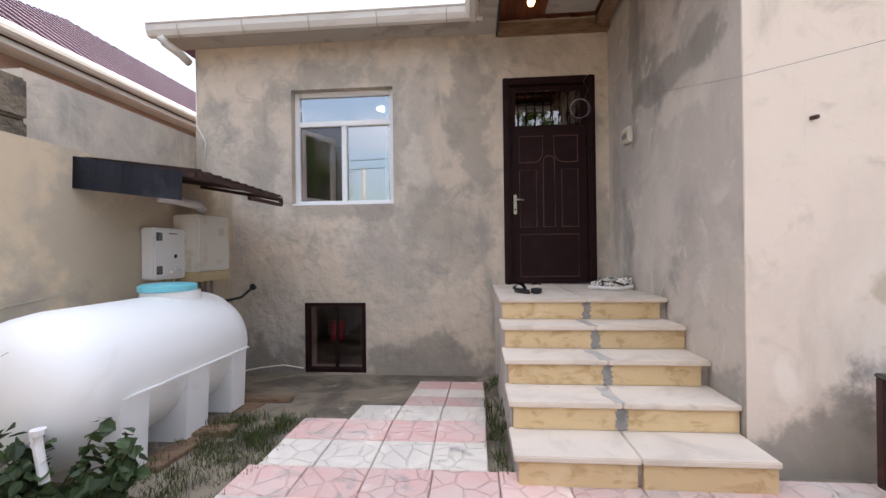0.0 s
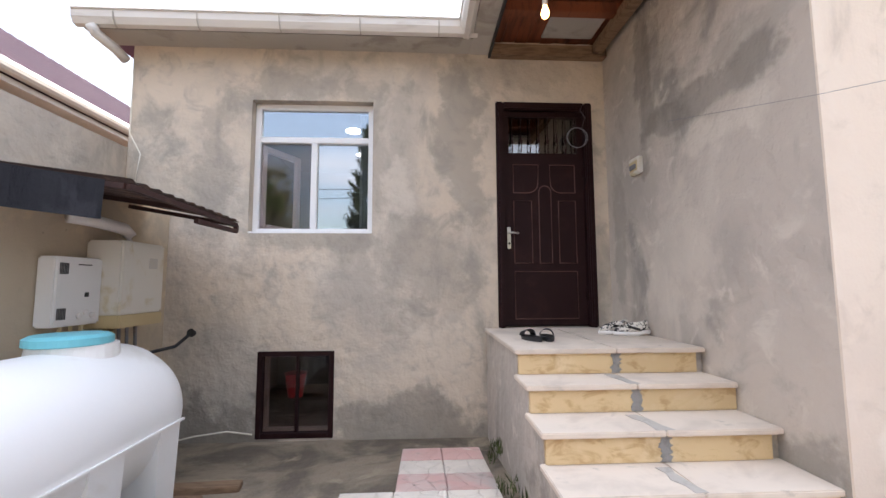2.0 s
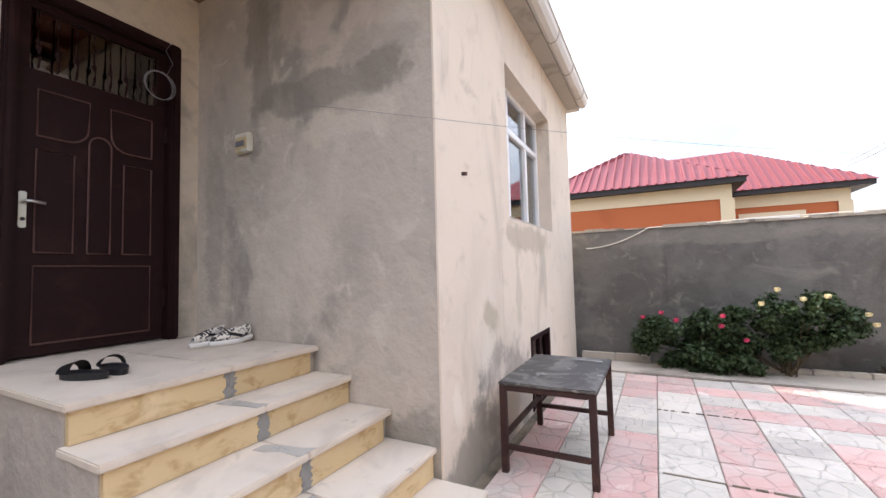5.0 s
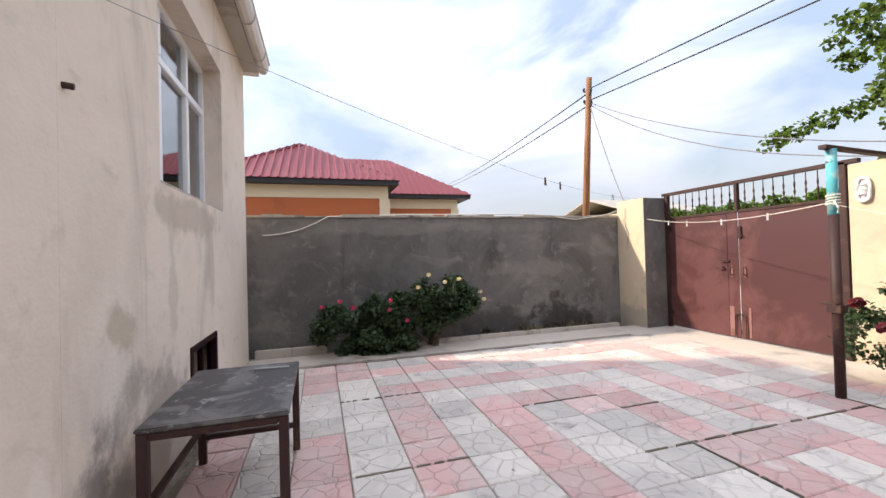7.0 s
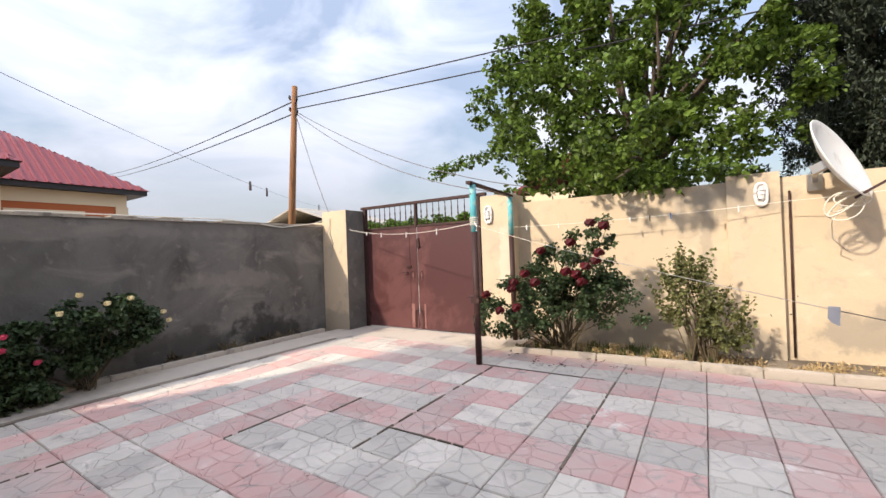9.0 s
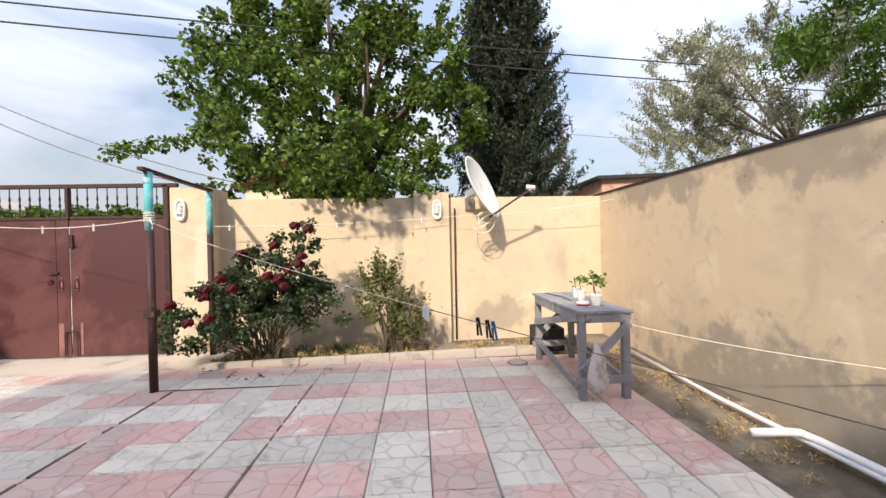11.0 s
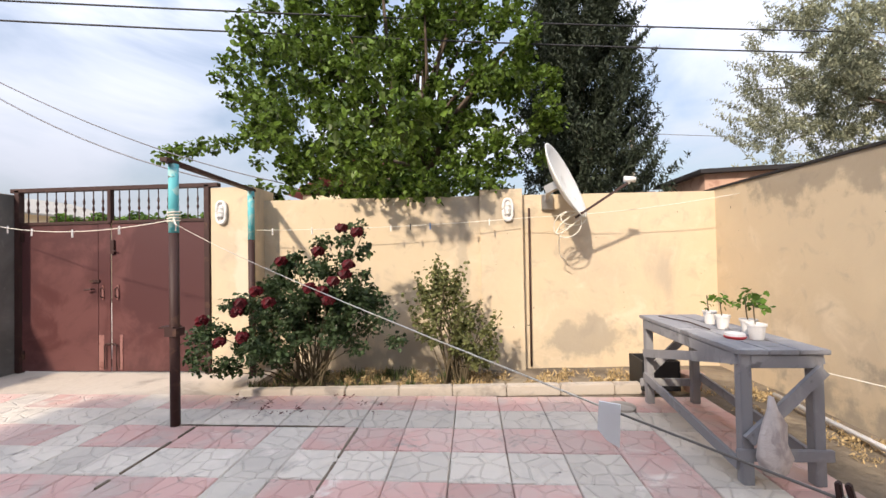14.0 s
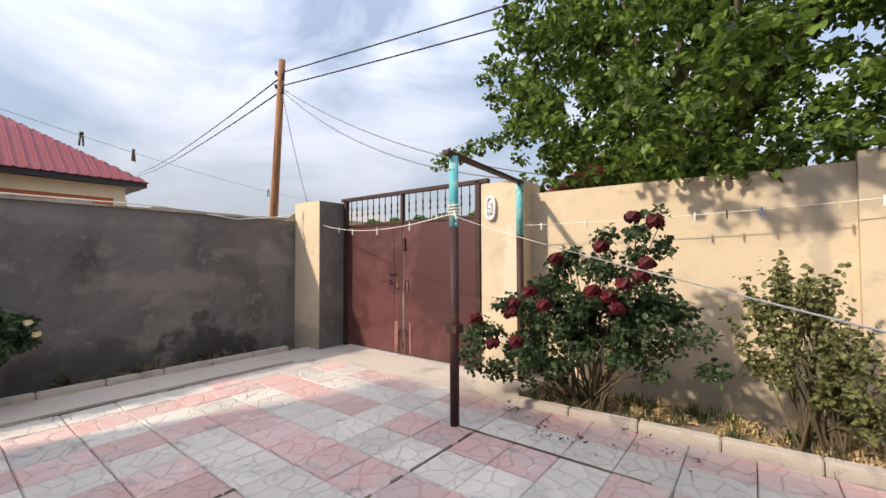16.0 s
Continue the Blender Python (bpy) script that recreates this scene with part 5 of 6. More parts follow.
for yy in (3.62, 3.68, 3.75, 3.83, 3.92):
    P("pipe", lambda bm: tube(bm, [(-2.40, yy, 0.90), (-2.40, yy + 0.01, 0.75), (-2.44, yy + 0.02, 0.45), (-2.48, yy + 0.03, 0.3)], 0.012, 8), (M_CABLE_G if yy > 3.7 else M_TAN), boil, smooth=True)
P("valve", lambda bm: (tube(bm, [(-2.38, 3.95, 0.66), (-2.2, 4.1, 0.70), (-2.12, 4.18, 0.80)], 0.014, 8), lathe(bm, [(0.03, -0.02), (0.03, 0.02)], pose(-2.12, 4.18, 0.80, 60), 10)), M_BLACK, boil)

can = thing("canopy", "rusty corrugated canopy with a black sheet flap", "canopy")


def corrugated(bm, c0, c1, c2, c3, waves, amp, flip=False, th=0.006):
    """A corrugated sheet on a quad: waves count along c0 to c1."""
    c0, c1, c2, c3 = map(Vector, (c0, c1, c2, c3))
    n = waves * 6
    nn = (c1 - c0).cross(c3 - c0).normalized()
    lo = [bm.verts.new(c0.lerp(c1, i / n) + nn * amp * math.sin(i / n * waves * 2 * math.pi)) for i in range(n + 1)]
    hi = [bm.verts.new(c3.lerp(c2, i / n) + nn * amp * math.sin(i / n * waves * 2 * math.pi)) for i in range(n + 1)]
    fs = [bm.faces.new((lo[i], lo[i + 1], hi[i + 1], hi[i])) for i in range(n)]
    bmesh.ops.solidify(bm, geom=fs, thickness=th)


P("sheet", lambda bm: corrugated(bm, (-1.70, 2.76, 1.735), (-1.66, 3.95, 1.70), (WX, 4.1, 1.87), (WX, 2.74, 1.84), 11, 0.010), M_RUST, can, smooth=True)
P("flap", lambda bm: corrugated(bm, (WX, 2.655, 1.61), (-1.785, 2.72, 1.52), (-1.785, 2.73, 1.722), (WX, 2.66, 1.83), 3, 0.006), M_SHEET, can, "creased black sheet hung along the edge", smooth=True)
for a, b in (((WX, 2.78, 1.80), (-1.72, 2.78, 1.70)), ((WX, 3.4, 1.81), (-1.70, 3.4, 1.69)), ((WX, 3.95, 1.82), (-1.68, 3.93, 1.67)), ((-1.71, 2.78, 1.70), (-1.68, 3.93, 1.67)), ((-1.68, 3.93, 1.67), (-1.68, 3.93, 1.62)), ((-1.7, 3.4, 1.62), (-1.68, 3.93, 1.62))):
    P("frame_bar", lambda bm: bar(bm, a, b, 0.03), M_IRON, can)

tank = thing("water_tank", "white horizontal plastic water tank on moulded feet", "water tank")
TM = Matrix.Translation((-2.05, 2.62, 0.44)) @ Matrix.Rotation(radians(-90), 4, "X")


def tank_mesh(bm):
    R = 0.42
    prof = [(0.02, -0.83), (0.14, -0.825), (0.27, -0.79), (0.36, -0.72), (0.405, -0.63), (R, -0.52), (R, 0.52), (0.405, 0.63), (0.36, 0.72), (0.27, 0.79), (0.14, 0.825), (0.02, 0.83)]
    lathe(bm, prof, TM, 48)


P("shell", tank_mesh, M_TANK, tank, smooth=True)
for s in (-1, 1):
    P("seam", lambda bm: bar(bm, (-2.05 + s * 0.424, 2.12, 0.40), (-2.05 + s * 0.424, 3.24, 0.40), 0.014, 0.012), M_TANK, tank)
for yy in (2.18, 2.68, 3.14):
    def foot(bm, yy=yy):
        w = 0.10 if yy != 2.68 else 0.12
        lo = [(-2.44, -0.05), (-1.64, -0.05)]
        pts = [(-2.45, -0.05), (-1.65, -0.05), (-1.63, 0.40), (-2.47, 0.40)]
        a = [bm.verts.new((x, yy - w, z)) for x, z in pts]
        b = [bm.verts.new((x, yy + w * 0.75, z)) for x, z in pts]
        bm.faces.new(a)
        bm.faces.new(b[::-1])
        for i in range(4):
            bm.faces.new((a[i], a[(i + 1) % 4], b[(i + 1) % 4], b[i]))
    P("foot", foot, M_TANK, tank, bevel=0.025, smooth=False)
P("neck", lambda bm: lathe(bm, [(0.20, 0.80), (0.19, 0.885), (0.17, 0.89)], pose(-2.05, 2.95, 0), 28), M_TANK, tank)
P("lid", lambda bm: lathe(bm, [(0.175, 0.885), (0.185, 0.89), (0.185, 0.925), (0.16, 0.94), (0.05, 0.945)], pose(-2.05, 2.92, 0), 28), M_AQUA, tank, "turquoise screw lid")
P("tap", lambda bm: (tube(bm, [(-1.90, 1.88, 0.30), (-1.72, 1.74, 0.33)], 0.020, 10), lathe(bm, [(0.030, -0.012), (0.030, 0.012)], pose(-1.71, 1.74, 0.385), 10), tube(bm, [(-1.71, 1.74, 0.38), (-1.71, 1.74, 0.32), (-1.67, 1.73, 0.17)], 0.020, 10)), M_WHITE, tank, "white plastic tap")
P("lever", lambda bm: bar(bm, (-1.93, 1.72, 0.20), (-1.74, 1.73, 0.335), 0.022, 0.014), M_CABLE_G, tank, "grey lever of the tap", 0.003)
pad = thing("tank_base_boards", "broken boards and slabs under the tank", "boards")
for a, b, w in (((-1.62, 2.2, -0.03), (-1.6, 3.3, -0.09), 0.16), ((-2.45, 2.2, -0.04), (-2.45, 3.3, -0.09), 0.16), ((-1.75, 3.35, -0.06), (-1.35, 3.42, -0.08), 0.10), ((-1.66, 2.66, -0.03), (-1.42, 2.72, -0.03), 0.12)):
    P("board", lambda bm: bar(bm, a, b, w, 0.04), M_RAWWOOD, pad, bevel=0.005)
tub = thing("plastic_tub", "teal plastic tub on the grass", "tub", at=(-2.12, 1.62, -0.03))
P("tub", lambda bm: lathe(bm, [(0.11, 0), (0.14, 0.19), (0.16, 0.195), (0.16, 0.21), (0.135, 0.21), (0.11, 0.02)], None, 28), M_TEALPOT, tub)

# ---- door clutter ----


def slipper(x, y, yaw):
    s = thing("slipper", "black foam slide sandal on the landing", "sandal", "pair of slides", pose(x, y, 0.787, 0, 0, yaw))
    def sole(bm):
        lo = [bm.verts.new((0.045 * (1 + 0.12 * math.sin(a)) * math.cos(a), 0.115 * math.sin(a), 0)) for a in [2 * math.pi * k / 20 for k in range(20)]]
        hi = [bm.verts.new((v.co.x * 1.06, v.co.y * 1.03, 0.03)) for v in lo]
        bm.faces.new(lo[::-1])
        bm.faces.new(hi)
        for k in range(20):
            bm.faces.new((lo[k], lo[(k + 1) % 20], hi[(k + 1) % 20], hi[k]))
    P("sole", sole, M_BLACK, s, bevel=0.004)
    def strap(bm):
        f = []
        rows = [[bm.verts.new((0.05 * math.cos(a), 0.02 + j * 0.07, 0.028 + (0.055 - 0.02 * j) * math.sin(a))) for a in [math.pi * k / 8 for k in range(9)]] for j in (0, 1)]
        for k in range(8):
            f.append(bm.faces.new((rows[0][k], rows[0][k + 1], rows[1][k + 1], rows[1][k])))
        bmesh.ops.solidify(bm, geom=f, thickness=0.007)
    P("strap", strap, M_BLACK, s, smooth=True)


slipper(0.60, 3.62, 20)
slipper(0.72, 3.63, -8)


def sneaker(x, y, yaw):
    s = thing("sneaker", "white and black mesh running shoe on the landing", "shoe", "pair of sneakers", pose(x, y, 0.787, 0, 0, yaw))
    outline = [(0.040 * (1 + 0.15 * math.sin(a + 0.3)) * math.cos(a), 0.14 * math.sin(a)) for a in [2 * math.pi * k / 20 for k in range(20)]]
    def loft(levels):
        def fn(bm):
            rows = [[bm.verts.new((px * s1, py * s2 + dy, z + (0.012 * (py < -0.06)))) for px, py in outline] for z, s1, s2, dy in levels]
            for a, b in zip(rows, rows[1:]):
                for k in range(20):
                    bm.faces.new((a[k], a[(k + 1) % 20], b[(k + 1) % 20], b[k]))
            bm.faces.new(rows[0][::-1])
            bm.faces.new(rows[-1])
        return fn
    P("sole", loft([(0, 0.95, 0.95, 0), (0.015, 1.08, 1.03, 0), (0.033, 1.05, 1.02, 0)]), M_WHITE, s, smooth=True)
    P("upper", loft([(0.034, 0.98, 0.97, 0), (0.06, 0.92, 0.90, -0.005), (0.085, 0.7, 0.62, -0.04), (0.105, 0.6, 0.42, -0.065)]), M_SHOE, s, smooth=True)
    for k in range(4):
        P("lace", lambda bm: tube(bm, [(-0.03, 0.01 + k * 0.02, 0.087 - k * 0.006), (0, 0.012 + k * 0.02, 0.097 - k * 0.006), (0.03, 0.01 + k * 0.02, 0.087 - k * 0.006)], 0.005, 5), M_BLACK, s)
    for sx in (-1, 1):
        P("stripe", lambda bm: bar(bm, (sx * 0.041, -0.05, 0.05), (sx * 0.034, 0.03, 0.075), 0.006, 0.02), M_BLACK, s)


sneaker(1.36, 3.92, 100)
sneaker(1.45, 3.82, 80)
brk = thing("switch_box", "cream wall switch box with dark toggles", "switch")
boxpart("plate", (SX - 0.045, SX - 0.001, 3.815, 3.965, 2.105, 2.245), M_ENAMEL2, brk, bevel=0.008)
boxpart("recess", (SX - 0.049, SX - 0.044, 3.83, 3.95, 2.13, 2.21), M_TAN, brk, bevel=0.002)
for k in range(3):
    boxpart("toggle", (SX - 0.058, SX - 0.048, 3.845 + k * 0.034, 3.87 + k * 0.034, 2.145, 2.185), M_CABLE_G, brk, bevel=0.002)
coil = thing("cable_loop", "loop of pale cable hung on the door bars", "cable")
P("loop", lambda bm: [tube(bm, [(1.31 + (0.09 + 0.008 * k) * math.cos(a / 4), FY - 0.03 - 0.006 * k, 2.62 + 0.10 * math.sin(a / 4)) for a in range(27)], 0.003, 5) for k in range(3)] + [tube(bm, [(1.36, FY - 0.03, 2.72), (1.40, FY - 0.03, 2.82), (1.35, FY - 0.03, 2.9), (1.38, FY - 0.03, 2.96)], 0.003, 5)], M_CABLE_G, coil, smooth=True)
lampb = thing("light_bulb", "lit warm bulb hanging under the porch", "lamp", at=(0.66, 3.3, 3.09))
P("bulb", lambda bm: lathe(bm, [(0.004, -0.045), (0.022, -0.035), (0.030, -0.01), (0.026, 0.015), (0.014, 0.04), (0.012, 0.05)], None, 18), M_BULB, lampb, smooth=True)
P("socket", lambda bm: lathe(bm, [(0.016, 0.05), (0.018, 0.06), (0.017, 0.10), (0.006, 0.11)], None, 14), M_WHITE, lampb)
P("flex", lambda bm: tube(bm, [(0, 0, 0.11), (0.01, 0, 0.3), (0.0, 0, 0.51)], 0.004, 6), M_CABLE_D, lampb)

# ---- plants ----


def shrub(name, label, blobs, mat, n, size, stems, base, seed, flowers=(), fmat=None, fr=0.045):
    s = thing(name, label, "shrub", at=base)
    b = Vector(base)
    rel = [((p[0] - b.x, p[1] - b.y, p[2] - b.z), r) for p, r in blobs]
    leaves("foliage", mat, s, rel, n, size, seed=seed)
    rng = random.Random(seed)
    for i in range(stems):
        p, r = rel[rng.randrange(len(rel))]
        st = Vector((rng.uniform(-0.12, 0.12), rng.uniform(-0.06, 0.06), 0))
        mid = st.lerp(Vector(p), 0.5) + Vector((rng.uniform(-0.06, 0.06), rng.uniform(-0.05, 0.05), 0.06))
        P("stem", lambda bm: tube(bm, [st, mid, Vector(p)], 0.009, 5, 0.003), M_STEM, s)
    for f in flowers:
        c = Vector(f) - b
        def bloom(bm):
            for k in range(22):
                z = 1 - 1.7 * (k + 0.5) / 22
                a = k * 2.4 + rng.uniform(-0.2, 0.2)
                d = Vector((math.sqrt(1 - z * z) * math.cos(a), math.sqrt(1 - z * z) * math.sin(a), z))
                u = d.orthogonal().normalized()
                w = d.cross(u)
                R = fr * (0.55 + 0.45 * (1 - max(z, 0))) * rng.uniform(0.85, 1.1)
                q = [c + d * R + (u * math.cos(t) + w * math.sin(t)) * R * 0.55 - d * R * 0.22 * (1 + math.cos(2 * t)) for t in (0, 1.05, 2.1, 3.14, 4.19, 5.24)]
                bm.faces.new([bm.verts.new(v) for v in q])
        P("flower", bloom, fmat, s)
    return s


def sprays(axis, low, high, reach, n, length, lift, r, seed, taper=0.75):
    """Clump chains along feathery twigs that leave an upright axis and bend outwards and up."""
    rng = random.Random(seed)
    out = []
    for i in range(n):
        h = rng.random() ** 0.85
        a = rng.uniform(0, 2 * math.pi)
        d = Vector((math.cos(a), math.sin(a), 0))
        rad = (1 - taper * h) * math.sqrt(rng.uniform(0.08, 1))
        p = Vector((axis[0] + d.x * reach[0] * rad, axis[1] + d.y * reach[1] * rad, low + (high - low) * h))
        way = (d + Vector((rng.uniform(-0.5, 0.5), rng.uniform(-0.5, 0.5), lift * rng.uniform(0.5, 1.4)))).normalized()
        L = length * rng.uniform(0.6, 1.3) * (1 - 0.4 * h)
        for k in range(6):
            out.append((tuple(p + way * (L * k / 6) + Vector((0, 0, 0.02 * k * lift))), r * (1 - 0.13 * k)))
    return out


rb = clumps((1.45, -3.12, 0.95), (0.50, 0.28, 0.46), 44, 0.11, 3) + clumps((2.22, -3.02, 0.50), (0.56, 0.28, 0.38), 46, 0.10, 4) + clumps((1.30, -3.2, 0.62), (0.55, 0.25, 0.38), 30, 0.11, 5) + clumps((1.85, -3.1, 0.80), (0.35, 0.25, 0.35), 20, 0.10, 51) + clumps((1.28, -3.12, 1.38), (0.18, 0.14, 0.20), 9, 0.08, 52)
roses = [(1.18, -2.78, 1.16), (1.43, -2.85, 0.94), (1.53, -2.83, 0.97), (1.33, -2.84, 1.02), (2.06, -2.72, 0.58), (1.85, -2.75, 0.86), (2.12, -2.8, 0.85), (2.14, -2.78, 0.78), (1.98, -2.8, 0.95), (1.30, -3.0, 1.48), (1.17, -3.0, 1.44), (1.52, -3.0, 1.28), (1.86, -3.0, 1.20), (2.50, -2.85, 0.70), (2.28, -2.75, 0.53), (1.22, -2.82, 1.08), (1.38, -2.85, 0.86)]
shrub("rose_bush", "tall dark red rose bush against the beige wall", rb, M_LEAFROSE, 11500, 0.038, 44, (1.7, -3.25, -0.02), 11, [(x, y + 0.03, z) for x, y, z in roses], M_ROSE, 0.058)
yb = sprays((0.45, -3.35), 0.30, 0.98, (0.24, 0.14), 34, 0.30, 1.5, 0.07, 6, 0.3) + sprays((0.12, -3.3), 0.15, 0.55, (0.20, 0.12), 20, 0.26, 1.2, 0.06, 7, 0.3)
shrub("dry_bush", "sparse yellowing rose bush by the wall", yb, M_LEAFYEL, 4600, 0.032, 30, (0.32, -3.4, -0.02), 12)
eb = clumps((5.36, 0.95, 0.34), (0.26, 0.60, 0.34), 44, 0.11, 8) + clumps((5.3, 0.8, 0.12), (0.2, 0.5, 0.14), 14, 0.09, 53)
shrub("pink_rose_bush", "dense low bush with pink flowers at the grey wall", eb, M_LEAFROSE, 9500, 0.042, 14, (5.42, 0.95, -0.02), 13, [(5.2, 1.5, 0.62), (5.17, 1.3, 0.68), (5.15, 0.7, 0.66), (5.12, 0.72, 0.55), (5.14, 1.15, 0.6), (5.15, 0.5, 0.40)], M_PINK, 0.03)
eb2 = clumps((5.38, 0.05, 0.62), (0.24, 0.60, 0.32), 40, 0.11, 9) + clumps((5.4, 0.3, 0.3), (0.2, 0.4, 0.25), 16, 0.10, 54)
shrub("pale_rose_bush", "bushy rose with pale yellow blooms by the grey wall", eb2, M_LEAFROSE, 9000, 0.042, 18, (5.45, 0.1, -0.02), 14, [(5.18, 0.2, 0.95), (5.16, 0.0, 0.85), (5.15, 0.35, 0.80), (5.2, -0.5, 0.70), (5.17, -0.2, 0.88), (5.2, -0.55, 0.60)], M_PALE, 0.03)
wb = sprays((-1.58, 1.70), 0.0, 0.22, (0.30, 0.12), 20, 0.22, 1.2, 0.06, 10, 0.3)
shrub("weed_bush", "leafy green weeds beside the tank", wb, M_LEAFROSE, 520, 0.062, 12, (-1.75, 1.78, -0.04), 15)

rng0 = random.Random(5)
gr = [((rng0.uniform(-1.62, -0.98), rng0.uniform(1.5, 2.95), -0.055), 0.08) for _ in range(110)]
tagged(leaves("grass", M_GRASS, None, gr, 15000, 0.032, shape="blade", seed=21), "patchy green grass between tank and path", "grass", kind="stuff")
gr = [((rng0.uniform(0.27, 0.40), rng0.uniform(2.2, 3.9), -0.04 + 0.0), 0.04) for _ in range(26)]
tagged(leaves("weeds", M_GRASS, None, gr, 500, 0.06, shape="blade", seed=22), "weeds in the gap beside the steps", "weeds", kind="stuff")
gr = [((rng0.uniform(-1.6, 2.2), rng0.uniform(-3.75, -3.3), -0.03), 0.07) for _ in range(90)]
tagged(leaves("dry_grass", M_STRAW, None, gr, 6000, 0.045, flat=1.0, shape="leaf", seed=23), "dry straw and litter along the wall foot", "dry grass", kind="stuff")
gr = [((rng0.uniform(-2.4, -1.85), rng0.uniform(-3.4, 0.5), -0.04), 0.07) for _ in range(60)]
tagged(leaves("straw", M_STRAW, None, gr, 5200, 0.03, flat=1.0, shape="leaf", seed=24), "scattered straw on the soil strip", "straw", kind="stuff")
gr = [((rng0.uniform(0.2, 2.3), rng0.uniform(-3.7, -3.1), -0.02), 0.06) for _ in range(40)]
tagged(leaves("low_weeds", M_GRASS, None, gr, 1500, 0.07, shape="blade", seed=25), "low green weeds under the rose bushes", "weeds", kind="stuff")
gr = [((rng0.uniform(0.8, 2.3), rng0.uniform(-2.95, -2.4), 0.008), 0.03) for _ in range(22)]
tagged(leaves("fallen_petals", M_ROSE, None, gr, 150, 0.03, flat=0.2, shape="leaf", seed=26), "dark withered petals fallen on the paving", "petals", kind="stuff")
gr = [((rng0.uniform(5.6, 5.78), rng0.uniform(-2.6, -0.6), 0.0), 0.08) for _ in range(30)]
tagged(leaves("dead_twigs", M_STEM, None, gr, 500, 0.12, flat=0.6, shape="leaf", seed=27), "heap of dead twigs at the grey wall", "twigs", kind="stuff")


def tree(name, label, base, trunk_top, crown, mat, n, size, seed, limbs=10, r=0.12, shape="heart", flat=0.55):
    t = thing(name, label, "tree", at=base)
    b = Vector(base)
    rel = [((p[0] - b.x, p[1] - b.y, p[2] - b.z), q) for p, q in crown]
    tt = Vector(trunk_top) - b
    P("trunk", lambda bm: tube(bm, [(0, 0, -0.05), tt * 0.5 + Vector((0.06, 0.03, 0)), tt], r, 10, r * 0.6), M_BARK, t, smooth=True)
    rng = random.Random(seed)
    for i in range(limbs):
        p = Vector(rel[rng.randrange(len(rel))][0])
        mid = tt.lerp(p, 0.5) + Vector((rng.uniform(-0.2, 0.2), rng.uniform(-0.2, 0.2), 0.15))
        P("limb", lambda bm: tube(bm, [tt * 0.9, mid, p], r * 0.4, 6, 0.01), M_BARK, t, smooth=True)
    leaves("crown", mat, t, rel, n, size, flat=flat, shape=shape, seed=seed)
    return t

cr = clumps((1.35, -5.6, 3.75), (2.75, 1.2, 1.65), 330, 0.17, 31) + clumps((1.0, -5.2, 2.5), (2.1, 0.8, 0.6), 110, 0.16, 32) + sprays((1.25, -5.7), 3.4, 6.3, (2.5, 1.1), 120, 0.7, 1.1, 0.15, 36, 0.45)
cr += clumps((1.0, -3.5, 2.35), (0.75, 0.38, 0.30), 15, 0.15, 37) + clumps((0.95, -3.05, 2.45), (0.65, 0.35, 0.32), 14, 0.15, 40) + clumps((2.25, -3.55, 2.55), (0.3, 0.25, 0.25), 4, 0.13, 39) + clumps((2.2, -4.2, 3.4), (1.2, 0.5, 0.8), 18, 0.26, 38)
cr += [((3.6 + 0.18 * k, -5.1, 2.92 - 0.03 * k + 0.05 * (k % 2)), 0.16) for k in range(7)] + [((0.9, -4.35, 2.1), 0.3), ((1.6, -4.4, 2.2), 0.3), ((0.1, -4.4, 2.15), 0.25), ((2.2, -4.5, 2.35), 0.25)] + clumps((0.75, -4.0, 2.02), (1.15, 0.22, 0.20), 26, 0.13, 55)
tree("mulberry_tree", "broad leafy mulberry tree overhanging the wall", (1.1, -5.9, 0), (1.1, -5.8, 2.3), cr, M_LEAF, 47000, 0.072, 33, 24, 0.14)
sm = clumps((3.05, -4.9, 2.05), (0.35, 0.2, 0.22), 6, 0.12, 34) + [((3.1, -4.9, 2.5), 0.06)]
tree("sapling", "small leafy shoot behind the gate pillar", (3.0, -4.9, 0), (3.0, -4.9, 1.8), sm, M_LEAF, 90, 0.11, 35, 3, 0.03)

cf = sprays((-1.9, -7.0), 1.6, 7.2, (1.35, 1.3), 560, 0.6, 0.9, 0.14, 77, 0.68) + [((-1.9 + 0.25 * math.cos(k), -7.0 + 0.25 * math.sin(k), 1.6 + 0.085 * k), 0.42 - 0.006 * k) for k in range(58)]
tree("juniper_tree", "dark dense conifer behind the wall", (-1.75, -7.0, 0), (-1.75, -7.0, 3.0), cf, M_LEAFDARK, 170000, 0.08, 41, 4, 0.16, "leaf", 1.0)
oc = sprays((-6.2, -5.2), 2.2, 4.8, (1.7, 2.0), 170, 0.75, 0.7, 0.13, 42, 0.5) + sprays((-5.9, -6.8), 2.4, 4.4, (0.8, 0.9), 60, 0.7, 0.7, 0.12, 45, 0.5) + sprays((-6.4, -8.0), 3.2, 5.9, (1.0, 1.6), 110, 0.75, 0.7, 0.13, 56, 0.5)
tree("olive_tree", "silvery narrow-leaved tree behind the boundary wall", (-6.3, -5.0, 0), (-6.3, -5.0, 3.0), oc, M_LEAFOLIVE, 60000, 0.075, 43, 7, 0.08, "leaf", 0.9)
pc = clumps((-5.3, -2.4, 3.5), (1.1, 1.7, 1.25), 150, 0.2, 44) + clumps((-5.5, -0.9, 3.1), (0.9, 1.0, 1.0), 60, 0.2, 46)
tree("pomegranate_tree", "bright green pomegranate tree behind the boundary wall", (-5.5, -2.4, 0), (-5.5, -2.4, 2.4), pc, M_LEAFGREEN, 34000, 0.085, 47, 5, 0.08, "leaf", 0.8)
